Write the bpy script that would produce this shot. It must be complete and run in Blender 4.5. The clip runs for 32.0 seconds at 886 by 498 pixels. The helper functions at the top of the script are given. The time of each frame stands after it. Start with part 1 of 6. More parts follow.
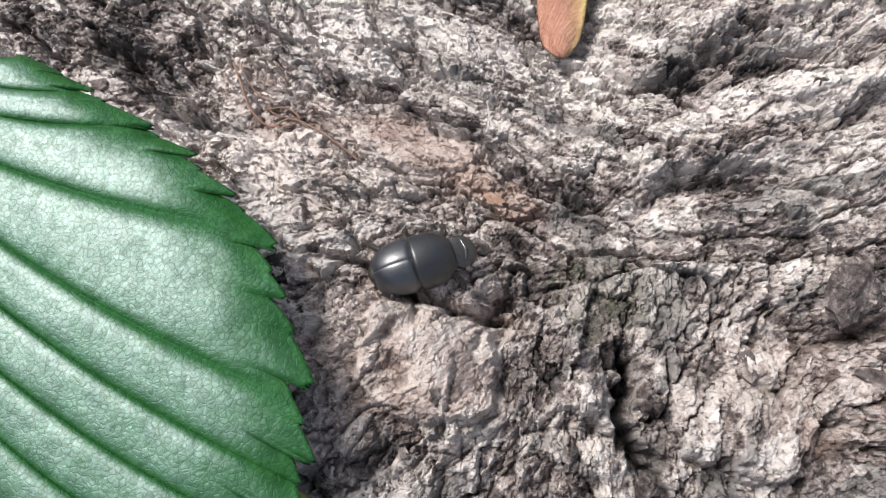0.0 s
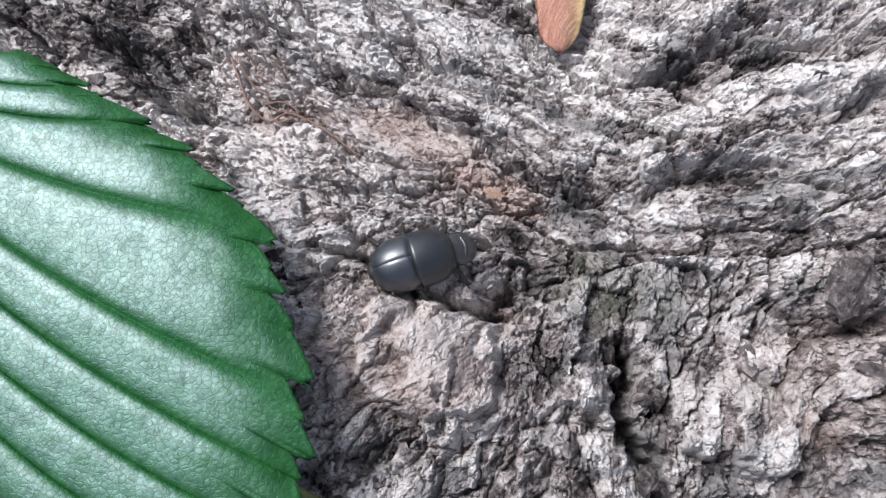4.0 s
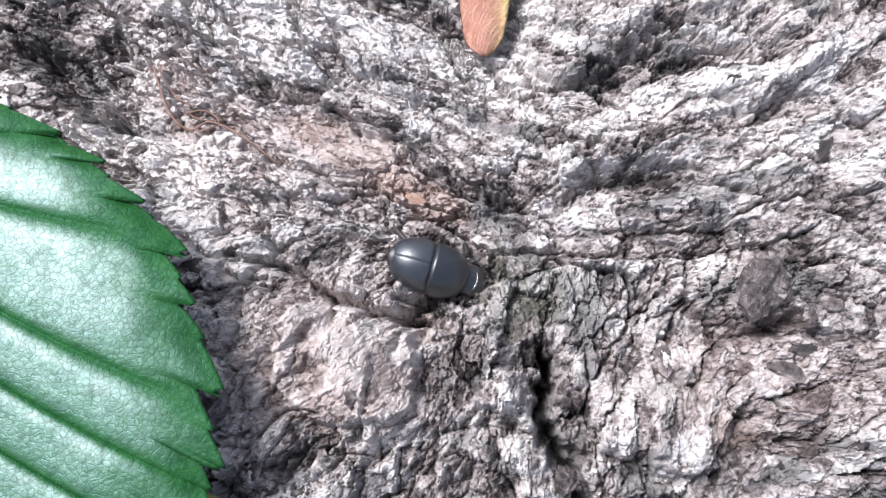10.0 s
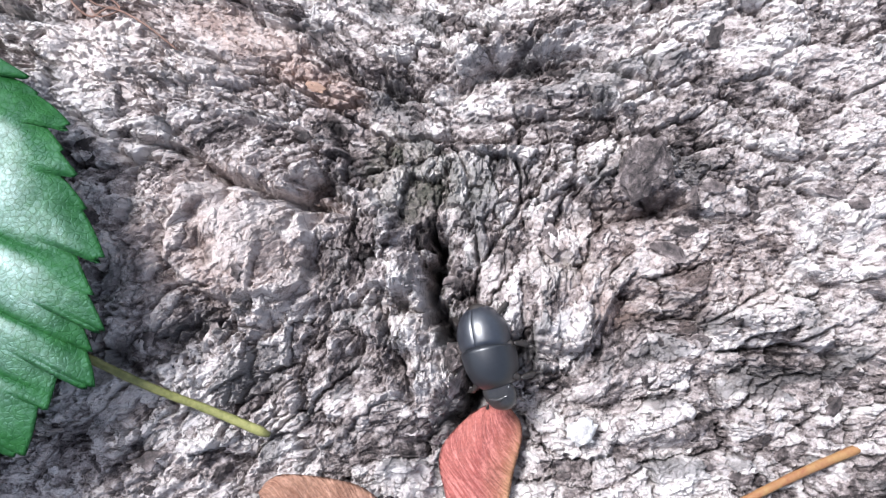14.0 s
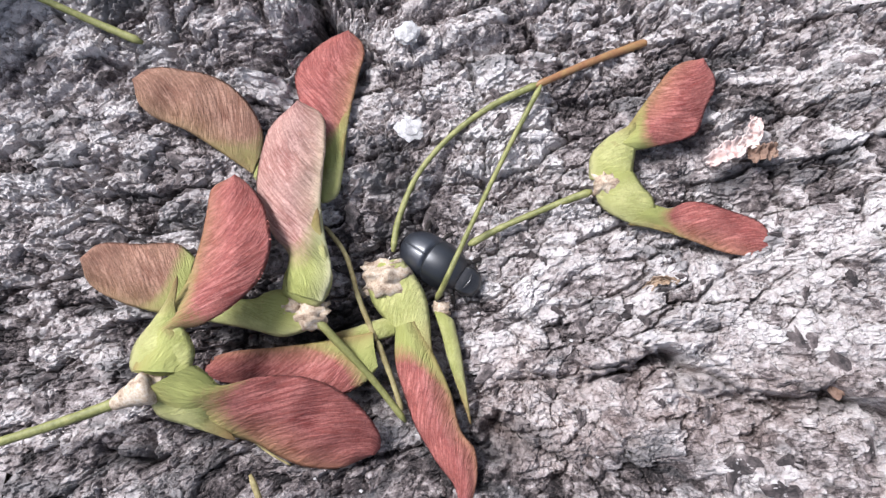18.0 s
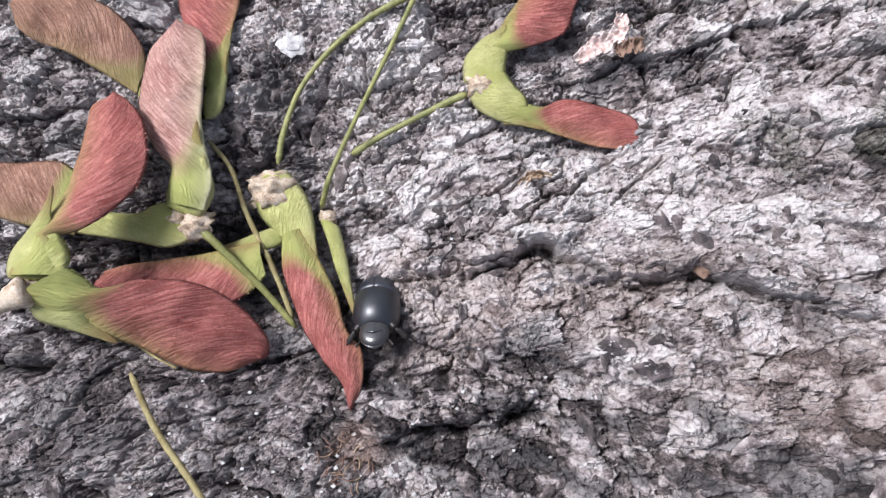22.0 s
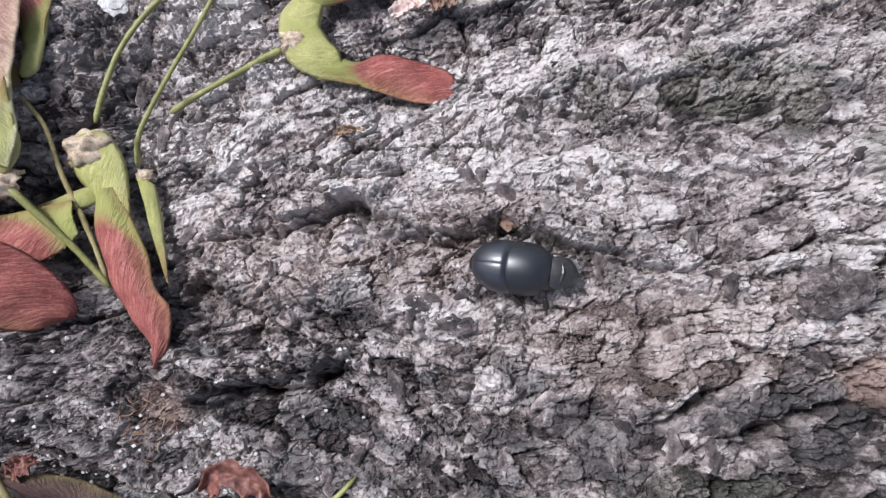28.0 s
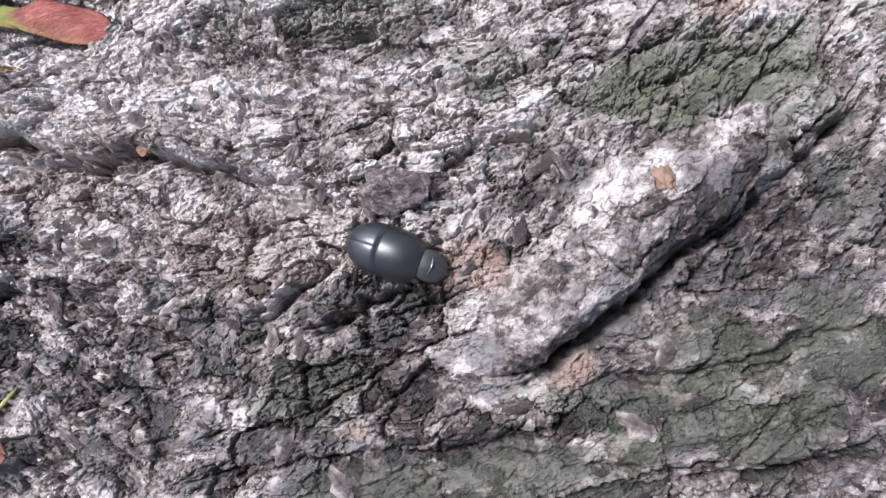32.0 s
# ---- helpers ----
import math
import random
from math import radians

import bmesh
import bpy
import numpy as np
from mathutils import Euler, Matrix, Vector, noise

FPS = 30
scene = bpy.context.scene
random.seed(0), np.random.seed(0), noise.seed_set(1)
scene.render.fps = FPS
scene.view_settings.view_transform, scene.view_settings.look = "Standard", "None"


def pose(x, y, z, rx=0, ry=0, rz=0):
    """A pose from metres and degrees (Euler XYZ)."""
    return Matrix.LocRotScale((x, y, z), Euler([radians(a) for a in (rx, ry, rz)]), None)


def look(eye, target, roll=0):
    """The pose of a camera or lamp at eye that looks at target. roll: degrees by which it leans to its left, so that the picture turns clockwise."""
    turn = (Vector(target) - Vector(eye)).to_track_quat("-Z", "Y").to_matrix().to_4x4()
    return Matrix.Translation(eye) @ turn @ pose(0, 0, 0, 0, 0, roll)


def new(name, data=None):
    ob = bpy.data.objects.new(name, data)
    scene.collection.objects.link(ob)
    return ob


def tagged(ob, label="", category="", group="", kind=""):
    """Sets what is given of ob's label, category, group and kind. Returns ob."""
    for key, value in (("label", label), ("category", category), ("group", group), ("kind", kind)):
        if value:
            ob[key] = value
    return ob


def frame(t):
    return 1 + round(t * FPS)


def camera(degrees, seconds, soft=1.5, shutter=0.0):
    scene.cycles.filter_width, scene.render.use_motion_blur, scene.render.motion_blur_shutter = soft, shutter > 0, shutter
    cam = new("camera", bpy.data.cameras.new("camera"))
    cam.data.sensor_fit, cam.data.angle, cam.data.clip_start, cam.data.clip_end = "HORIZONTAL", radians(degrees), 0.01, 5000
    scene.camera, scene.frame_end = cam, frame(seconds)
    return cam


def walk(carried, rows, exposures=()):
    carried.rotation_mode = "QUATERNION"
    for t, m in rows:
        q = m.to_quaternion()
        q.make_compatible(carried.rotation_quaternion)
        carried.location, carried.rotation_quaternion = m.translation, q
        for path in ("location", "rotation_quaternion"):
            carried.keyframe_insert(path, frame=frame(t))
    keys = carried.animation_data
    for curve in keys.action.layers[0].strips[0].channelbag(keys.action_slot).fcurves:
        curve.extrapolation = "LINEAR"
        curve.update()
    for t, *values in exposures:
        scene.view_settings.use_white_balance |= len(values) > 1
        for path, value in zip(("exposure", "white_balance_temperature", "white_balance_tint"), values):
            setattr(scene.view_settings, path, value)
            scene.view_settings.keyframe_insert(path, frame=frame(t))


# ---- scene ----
# All plan numbers below are in millimetres; MM turns them into metres.
MM = 0.001
PATH = [
    (0, -0.00000, -0.00000, 0.08385, 12.551, 5.614, 3.825),
    (0.5, -0.00011, 0.00037, 0.08355, 12.399, 5.584, 3.706),
    (1, -0.00044, -0.00001, 0.08346, 12.428, 5.363, 3.550),
    (1.5, -0.00044, 0.00004, 0.08355, 12.154, 5.507, 3.615),
    (2, -0.00058, -0.00006, 0.08347, 12.180, 5.478, 3.653),
    (2.5, -0.00015, 0.00058, 0.08351, 11.970, 5.637, 3.665),
    (3, -0.00045, -0.00012, 0.08366, 12.039, 5.526, 3.654),
    (3.5, -0.00031, 0.00014, 0.08361, 12.054, 5.451, 3.616),
    (5.5, -0.00029, -0.00033, 0.08375, 12.456, 5.403, 3.733),
    (6, 0.00044, -0.00018, 0.08306, 12.473, 5.333, 3.664),
    (6.5, 0.00317, -0.00082, 0.08295, 12.559, 5.344, 3.456),
    (7, 0.00430, 0.00062, 0.08369, 12.076, 5.388, 3.246),
    (7.5, 0.00445, 0.00134, 0.08381, 12.001, 5.166, 3.037),
    (8, 0.00582, 0.00248, 0.08448, 11.796, 4.993, 2.724),
    (8.5, 0.00611, 0.00166, 0.08460, 11.804, 4.795, 2.677),
    (9, 0.00596, 0.00191, 0.08469, 11.683, 4.544, 2.601),
    (9.5, 0.00625, 0.00165, 0.08465, 11.596, 4.432, 2.545),
    (10, 0.00672, 0.00187, 0.08395, 11.431, 4.426, 2.528),
    (10.5, 0.00669, 0.00192, 0.08357, 11.136, 4.290, 2.432),
    (11, 0.00723, 0.00173, 0.08354, 10.953, 4.205, 2.320),
    (11.5, 0.00859, 0.00197, 0.08332, 10.843, 4.275, 2.301),
    (12, 0.00752, 0.00099, 0.08248, 10.534, 3.850, 2.256),
    (12.5, 0.00980, 0.00054, 0.08225, 9.611, 4.141, 2.473),
    (13, 0.01379, -0.00104, 0.08286, 8.963, 4.203, 2.588),
    (13.5, 0.01607, -0.00302, 0.08339, 8.569, 4.124, 2.633),
    (15.5, 0.03216, -0.02108, 0.08464, 6.033, 5.466, 2.977),
    (16, 0.03542, -0.03048, 0.08500, 7.169, 5.358, 1.879),
    (16.5, 0.03556, -0.04175, 0.08685, 7.527, 4.892, 0.755),
    (17, 0.03846, -0.04907, 0.09087, 7.517, 5.007, 0.324),
    (17.5, 0.04203, -0.05172, 0.09085, 7.198, 5.017, -0.155),
    (18, 0.04058, -0.05337, 0.09140, 7.153, 5.085, -0.399),
    (18.5, 0.04053, -0.05387, 0.09124, 7.111, 5.029, -0.610),
    (19, 0.04551, -0.05552, 0.09063, 7.000, 5.145, -0.626),
    (19.5, 0.05017, -0.05780, 0.09094, 6.994, 5.297, -0.854),
    (20, 0.04951, -0.05922, 0.09060, 6.941, 4.937, -1.328),
    (20.5, 0.05400, -0.05734, 0.09002, 6.600, 5.376, -1.539),
    (21, 0.05500, -0.05955, 0.08957, 6.665, 4.854, -1.987),
    (21.5, 0.05454, -0.06151, 0.09030, 6.566, 4.845, -2.485),
    (22, 0.05386, -0.06480, 0.09122, 6.243, 4.708, -3.094),
    (22.5, 0.04820, -0.06968, 0.09205, 6.428, 4.535, -3.505),
    (23, 0.04485, -0.07124, 0.09216, 6.229, 4.358, -3.630),
    (23.5, 0.04660, -0.07087, 0.09219, 5.835, 4.541, -3.501),
    (24, 0.04712, -0.07253, 0.09115, 5.677, 4.134, -3.390),
    (24.5, 0.05042, -0.07330, 0.09108, 5.265, 4.332, -3.291),
    (26.5, 0.06387, -0.07054, 0.08872, 6.176, 5.735, -2.916),
    (27, 0.06699, -0.06975, 0.08829, 6.748, 5.512, -2.905),
    (27.5, 0.07108, -0.07139, 0.08763, 6.758, 5.191, -3.115),
    (28, 0.07607, -0.07199, 0.08715, 6.738, 4.682, -3.357),
    (28.5, 0.07931, -0.07282, 0.08708, 6.764, 4.162, -3.726),
    (29, 0.08571, -0.07672, 0.08588, 6.721, 4.067, -4.174),
    (29.5, 0.09297, -0.07976, 0.08434, 6.196, 3.480, -4.933),
    (30, 0.09685, -0.08071, 0.08581, 6.628, 2.747, -5.206),
    (30.5, 0.10124, -0.08057, 0.08838, 6.397, 2.737, -5.257),
    (31, 0.10630, -0.08362, 0.08888, 6.140, 2.784, -5.396),
    (31.5, 0.11366, -0.08581, 0.08983, 6.291, 3.185, -5.308),
    (32, 0.11714, -0.08502, 0.09212, 5.750, 2.939, -5.747),
]
cam = camera(60, 32.0, soft=1.3)
EXPOSURE = [(0, 0.9, 6480, 8), (0.6, 0.84, 5980, 8), (5.5, 0.85, 5870, 8), (7.5, 1.0, 5870, 9), (9.5, 1.22, 5870, 10), (13.5, 1.36, 5870, 11),
            (15.5, 1.04, 5870, 11), (17.0, 0.98, 5870, 12), (21, 0.78, 5870, 12), (24.5, 0.98, 5870, 12), (28, 0.68, 5870, 12), (31, 0.6, 5870, 12), (32, 0.98, 5870, 12)]
walk(cam, [(t, pose(x, y, z, rx, ry, rz)) for t, x, y, z, rx, ry, rz in PATH], EXPOSURE)

# ---- light: bright overcast shade, a little stronger from the upper left ----
SUN_UP, SUN_ROUND = radians(57), radians(308)
world = bpy.data.worlds.new("sky")
scene.world = world
world.use_nodes = True
wn = world.node_tree
sky = wn.nodes.new("ShaderNodeTexSky")
sky.sky_type, sky.sun_disc, sky.sun_elevation, sky.sun_rotation = "NISHITA", False, SUN_UP, SUN_ROUND
sky.air_density, sky.dust_density = 1.0, 4.0
cloud = wn.nodes.new("ShaderNodeHueSaturation")
cloud.inputs["Saturation"].default_value = 0.6
wn.links.new(sky.outputs[0], cloud.inputs["Color"])
wn.links.new(cloud.outputs[0], wn.nodes["Background"].inputs[0])
wn.nodes["Background"].inputs[1].default_value = 0.094
sun = new("sun", bpy.data.lights.new("sun", "SUN"))
sun.data.energy, sun.data.angle, sun.data.color = 3.05, radians(18), (1.0, 0.97, 0.94)
sun.matrix_world = look((math.sin(SUN_ROUND) * math.cos(SUN_UP), math.cos(SUN_ROUND) * math.cos(SUN_UP), math.sin(SUN_UP)), (0, 0, 0))


# ---- materials ----
def material(name):
    m = bpy.data.materials.new(name)
    m.use_nodes = True
    return m, m.node_tree, m.node_tree.nodes["Principled BSDF"]


def node(tree, kind, **values):
    n = tree.nodes.new(kind)
    for key, value in values.items():
        n.inputs[key.replace("_", " ")].default_value = value
    return n


def grain(tree, scale, detail=4.0, rough=0.6, stretch=(1, 1, 1), turn=0.0, shift=0.0):
    """Noise in the object's own millimetres."""
    co = tree.nodes.new("ShaderNodeTexCoord")
    mp = tree.nodes.new("ShaderNodeMapping")
    mp.inputs["Scale"].default_value = [1000 * s for s in stretch]
    mp.inputs["Rotation"].default_value = (0, 0, turn)
    mp.inputs["Location"].default_value = (shift, shift * 1.7, 0)
    tree.links.new(co.outputs["Object"], mp.inputs[0])
    n = node(tree, "ShaderNodeTexNoise", Scale=scale, Detail=detail, Roughness=rough)
    tree.links.new(mp.outputs[0], n.inputs[0])
    return n.outputs[0]


def ramp(tree, source, stops):
    n = tree.nodes.new("ShaderNodeValToRGB")
    while len(n.color_ramp.elements) < len(stops):
        n.color_ramp.elements.new(0.5)
    for e, (at, c) in zip(n.color_ramp.elements, stops):
        e.position, e.color = at, (*(c if isinstance(c, tuple) else (c, c, c)), 1)
    tree.links.new(source, n.inputs[0])
    return n.outputs[0]


def mix(tree, fac, a, b, mode="MIX"):
    n = tree.nodes.new("ShaderNodeMix")
    n.data_type, n.blend_type = "RGBA", mode
    for value, socket in ((fac, 0), (a, 6), (b, 7)):
        if isinstance(value, (int, float)):
            n.inputs[socket].default_value = value
        elif isinstance(value, tuple):
            n.inputs[socket].default_value = (*value, 1)
        else:
            tree.links.new(value, n.inputs[socket])
    return n.outputs[2]


def math2(tree, op, a, b):
    n = tree.nodes.new("ShaderNodeMath")
    n.operation = op
    for k, value in enumerate((a, b)):
        if isinstance(value, (int, float)):
            n.inputs[k].default_value = value
        else:
            tree.links.new(value, n.inputs[k])
    return n.outputs[0]


def bump(tree, bsdf, height, strength, distance):
    n = node(tree, "ShaderNodeBump", Strength=strength, Distance=distance * MM)
    tree.links.new(height, n.inputs["Height"])
    tree.links.new(n.outputs[0], bsdf.inputs["Normal"])


def attribute(tree, name):
    n = tree.nodes.new("ShaderNodeAttribute")
    n.attribute_name = name
    return n.outputs["Fac"]


def bark_material(name, piece=False):
    m, t, b = material(name)
    if piece:
        cell = t.nodes.new("ShaderNodeObjectInfo").outputs["Random"]
    else:
        cell = attribute(t, "scale")
    coarse, fine, tiny = grain(t, 0.35, 5, 0.65), grain(t, 1.6, 6, 0.7, shift=7), grain(t, 6.0, 4, 0.7)
    fibre = grain(t, 1.1, 5, 0.65, stretch=(0.6, 1.35, 1), turn=0.15)
    v = math2(t, "MULTIPLY", coarse, 0.36)
    for part_, k in ((fine, 0.36), (fibre, 0.28), (tiny, 0.15), (cell, 0.12 if piece else 0.60)):
        v = math2(t, "ADD", v, math2(t, "MULTIPLY", part_, k))
    # pale and dark patches shift the tone, partly as painted light and shade
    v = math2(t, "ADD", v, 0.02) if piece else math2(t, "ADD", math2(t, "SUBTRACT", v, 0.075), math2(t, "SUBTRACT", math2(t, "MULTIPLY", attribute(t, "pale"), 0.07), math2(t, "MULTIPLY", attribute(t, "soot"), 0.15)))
    # small broken facets, each with its own level and tone
    co = t.nodes.new("ShaderNodeTexCoord")
    bent = t.nodes.new("ShaderNodeVectorMath")
    bent.operation = "MULTIPLY_ADD"
    lump = node(t, "ShaderNodeTexNoise", Scale=900.0, Detail=3.0)
    t.links.new(co.outputs["Object"], lump.inputs[0])
    t.links.new(lump.outputs[1], bent.inputs[0])
    bent.inputs[1].default_value = (0.0019, 0.0016, 0.0)
    t.links.new(co.outputs["Object"], bent.inputs[2])
    facets = node(t, "ShaderNodeTexVoronoi", Scale=1500.0)
    t.links.new(bent.outputs[0], facets.inputs[0])
    facet = math2(t, "ADD", facets.outputs["Color"], 0.0)
    v = math2(t, "ADD", v, math2(t, "MULTIPLY", math2(t, "SUBTRACT", facet, 0.5), 0.11))
    col = ramp(t, v, [(0.54, (0.026, 0.021, 0.020)), (0.65, (0.110, 0.088, 0.083)), (0.75, (0.300, 0.255, 0.240)),
                      (0.85, (0.490, 0.437, 0.413)), (0.97, (0.60, 0.552, 0.527))])
    # hair cracks with dirt in them, round small polygons
    seams = node(t, "ShaderNodeTexVoronoi", Scale=820.0)
    seams.feature = "DISTANCE_TO_EDGE"
    t.links.new(bent.outputs[0], seams.inputs[0])
    seam = math2(t, "MULTIPLY", ramp(t, seams.outputs["Distance"], [(0.015, 1.0), (0.075, 0.0)]), ramp(t, grain(t, 0.5, 3, 0.6, shift=13), [(0.47, 0.0), (0.60, 1.0)]))
    col = mix(t, math2(t, "MULTIPLY", seam, 0.55), col, (0.035, 0.028, 0.026))
    if not piece:
        # weathering: dark algae film with painted shade, green film, bared reddish inner bark
        crust_shade = math2(t, "ADD", attribute(t, "film"), math2(t, "ADD", math2(t, "MULTIPLY", attribute(t, "soot"), 0.55), math2(t, "MULTIPLY", math2(t, "SUBTRACT", fine, 0.5), 0.8)))
        crust_shade = math2(t, "SUBTRACT", crust_shade, math2(t, "MULTIPLY", attribute(t, "pale"), 0.24))
        col = mix(t, ramp(t, crust_shade, [(0.34, 0.0), (0.52, 0.52), (1.0, 0.72)]), col, mix(t, tiny, (0.030, 0.028, 0.029), (0.105, 0.100, 0.098)))
        moss = ramp(t, math2(t, "MULTIPLY", attribute(t, "moss"), math2(t, "ADD", math2(t, "MULTIPLY", math2(t, "ADD", fine, coarse), 0.7), 0.15)), [(0.40, 0.0), (0.85, 0.75)])
        col = mix(t, moss, col, mix(t, fine, (0.045, 0.052, 0.033), (0.17, 0.175, 0.12)))
        rust = ramp(t, math2(t, "MULTIPLY", attribute(t, "rust"), math2(t, "ADD", fine, 0.45)), [(0.2, 0.0), (0.75, 0.68)])
        col = mix(t, rust, col, mix(t, fibre, (0.25, 0.15, 0.115), (0.54, 0.41, 0.35)))
    t.links.new(col, b.inputs["Base Color"])
    b.inputs["Roughness"].default_value = 0.72
    b.inputs["Specular IOR Level"].default_value = 0.35
    bump(t, b, math2(t, "ADD", math2(t, "ADD", fine, fibre), math2(t, "ADD", math2(t, "MULTIPLY", tiny, 0.8), math2(t, "SUBTRACT", math2(t, "MULTIPLY", facet, 0.7), math2(t, "MULTIPLY", seam, 0.9)))), 1.0, 0.24)
    return m


BARK = bark_material("bark")
BARK_PIECE = bark_material("bark_scale", True)


def simple(name, colours, scale, rough, bumps=0.0, stretch=(1, 1, 1), spec=0.4, turn=0.0, coat=0.0, dist=0.1, spots=None):
    """A surface that goes between colours in noise of the given grain."""
    m, t, b = material(name)
    g, f = grain(t, scale, 5, 0.6, stretch, turn), grain(t, scale * 5, 4, 0.6, stretch, turn, 3)
    v = math2(t, "ADD", math2(t, "MULTIPLY", g, 0.65), math2(t, "MULTIPLY", f, 0.35))
    n = len(colours) - 1
    col = ramp(t, v, [(0.36 + 0.28 * k / n, c) for k, c in enumerate(colours)])
    if spots:
        col = mix(t, ramp(t, grain(t, spots[0], 2, 0.5, shift=5), [(spots[1], 0.0), (spots[1] + 0.06, 1.0)]), col, spots[2])
    t.links.new(col, b.inputs["Base Color"])
    b.inputs["Roughness"].default_value, b.inputs["Specular IOR Level"].default_value = rough, spec
    b.inputs["Coat Weight"].default_value, b.inputs["Coat Roughness"].default_value = coat, 0.3
    if bumps:
        bump(t, b, f, bumps, dist)
    return m


SOIL = simple("soil", [(0.03, 0.022, 0.016), (0.09, 0.07, 0.05)], 0.05, 0.9, 0.6, dist=3)
SHELL = simple("black_shell", [(0.007, 0.0078, 0.0095), (0.013, 0.0145, 0.018)], 2.0, 0.40, 0.25, spec=0.65, coat=0.2, dist=0.03)
SHELL_ROUGH = simple("black_wing_case", [(0.010, 0.0115, 0.0155), (0.018, 0.0205, 0.028)], 2.0, 0.38, 0.3, spec=0.9, coat=0.3, dist=0.03)
LEG = simple("black_leg", [(0.012, 0.010, 0.009), (0.03, 0.024, 0.02)], 3.0, 0.4, 0.3, dist=0.03)
HORN = simple("glossy_head_shield", [(0.012, 0.011, 0.011), (0.03, 0.027, 0.025)], 3.0, 0.2, 0.1, spec=0.6, coat=0.5, dist=0.02)


def wing_material(name, low, high, edge, lined=0.68, dull=0.62, tip=None):
    """Papery wing: fine curved veins along it, paler thick edge, dusty bloom."""
    m, t, b = material(name)
    vein = attribute(t, "vein")
    fan = node(t, "ShaderNodeTexNoise", Scale=1.0, Detail=4.0, Roughness=0.65, Distortion=1.1)
    comb = t.nodes.new("ShaderNodeCombineXYZ")
    t.links.new(math2(t, "MULTIPLY", vein, 38.0), comb.inputs[0])
    t.links.new(math2(t, "MULTIPLY", attribute(t, "across"), 4.0), comb.inputs[1])
    t.links.new(comb.outputs[0], fan.inputs[0])
    lines = ramp(t, fan.outputs[0], [(0.40, 0.0), (0.50, 0.45), (0.58, 1.0)])
    blot = grain(t, 0.25, 4, 0.6)
    fuzz = grain(t, 3.0, 4, 0.7)
    col = mix(t, ramp(t, blot, [(0.35, 0.0), (0.65, 1.0)]), low, high)
    col = mix(t, math2(t, "MULTIPLY", lines, lined), col, tuple(min(1.0, c * 1.35 + 0.05) for c in high))
    col = mix(t, ramp(t, fuzz, [(0.40, 0.0), (0.75, dull)]), col, tuple(c * 0.45 for c in low))
    col = mix(t, ramp(t, grain(t, 9.0, 2, 0.5), [(0.66, 0.0), (0.74, 0.35)]), col, (0.55, 0.42, 0.36))
    green = ramp(t, math2(t, "ADD", attribute(t, "green"), math2(t, "MULTIPLY", math2(t, "SUBTRACT", fuzz, 0.5), 0.5)), [(0.2, 0.0), (0.85, 1.0)])
    col = mix(t, green, col, mix(t, blot, (0.22, 0.24, 0.055), (0.41, 0.40, 0.135)))
    rim = math2(t, "MULTIPLY", ramp(t, attribute(t, "rim"), [(0.55, 0.0), (0.82, 0.35), (0.97, 1.0)]), ramp(t, attribute(t, "along"), [(0.1, 0.9), (0.95, 0.25)]))
    col = mix(t, rim, col, edge)
    if tip:
        col = mix(t, ramp(t, math2(t, "ADD", attribute(t, "along"), math2(t, "MULTIPLY", math2(t, "SUBTRACT", blot, 0.5), 0.3)), [(0.55, 0.0), (0.95, 0.9)]), col, tip)
        col = mix(t, ramp(t, grain(t, 0.7, 5, 0.7, shift=9), [(0.60, 0.0), (0.74, 0.55)]), col, (0.24, 0.17, 0.06))
    t.links.new(col, b.inputs["Base Color"])
    b.inputs["Roughness"].default_value, b.inputs["Specular IOR Level"].default_value = 0.62, 0.35
    bump(t, b, math2(t, "ADD", lines, math2(t, "MULTIPLY", fuzz, 0.8)), 0.7, 0.15)
    return m


WING_RED = wing_material("red_wing", (0.185, 0.033, 0.027), (0.315, 0.095, 0.074), (0.23, 0.16, 0.055))
WING_PINK = wing_material("pale_pink_wing", (0.25, 0.095, 0.075), (0.40, 0.23, 0.185), (0.40, 0.37, 0.22))
WING_TAN = wing_material("tan_wing", (0.18, 0.073, 0.042), (0.29, 0.15, 0.092), (0.24, 0.17, 0.07))
WING_OCHRE = wing_material("ochre_wing", (0.27, 0.10, 0.065), (0.38, 0.19, 0.125), (0.40, 0.42, 0.09))
WING_DARK = wing_material("dark_dry_wing", (0.050, 0.022, 0.024), (0.085, 0.042, 0.034), (0.12, 0.095, 0.03), 0.3)
NUT = wing_material("green_nutlet", (0.25, 0.26, 0.065), (0.44, 0.425, 0.16), (0.40, 0.37, 0.17), 0.2, 0.35, (0.26, 0.155, 0.06))
HUSK = simple("dry_husk", [(0.17, 0.105, 0.065), (0.40, 0.31, 0.22), (0.54, 0.47, 0.38)], 0.9, 0.8, 0.6)
STALK = simple("green_stalk", [(0.11, 0.115, 0.03), (0.27, 0.26, 0.095)], 0.5, 0.55, 0.4, stretch=(1, 1, 1))
STALK_RED = simple("reddish_stalk", [(0.20, 0.075, 0.035), (0.27, 0.17, 0.065)], 0.5, 0.55, 0.4)
STALK_DRY = simple("brown_stalk", [(0.15, 0.11, 0.04), (0.33, 0.28, 0.13)], 0.6, 0.7, 0.4)
ROOTLET = simple("rust_rootlet", [(0.10, 0.05, 0.035), (0.19, 0.11, 0.08)], 1.0, 0.7)
HAIR = simple("pale_hair", [(0.45, 0.42, 0.38), (0.6, 0.58, 0.54)], 1.0, 0.5)
DRY_RED = simple("dry_red_leaf_scrap", [(0.055, 0.018, 0.014), (0.13, 0.048, 0.035), (0.24, 0.11, 0.08)], 0.6, 0.6, 0.5)
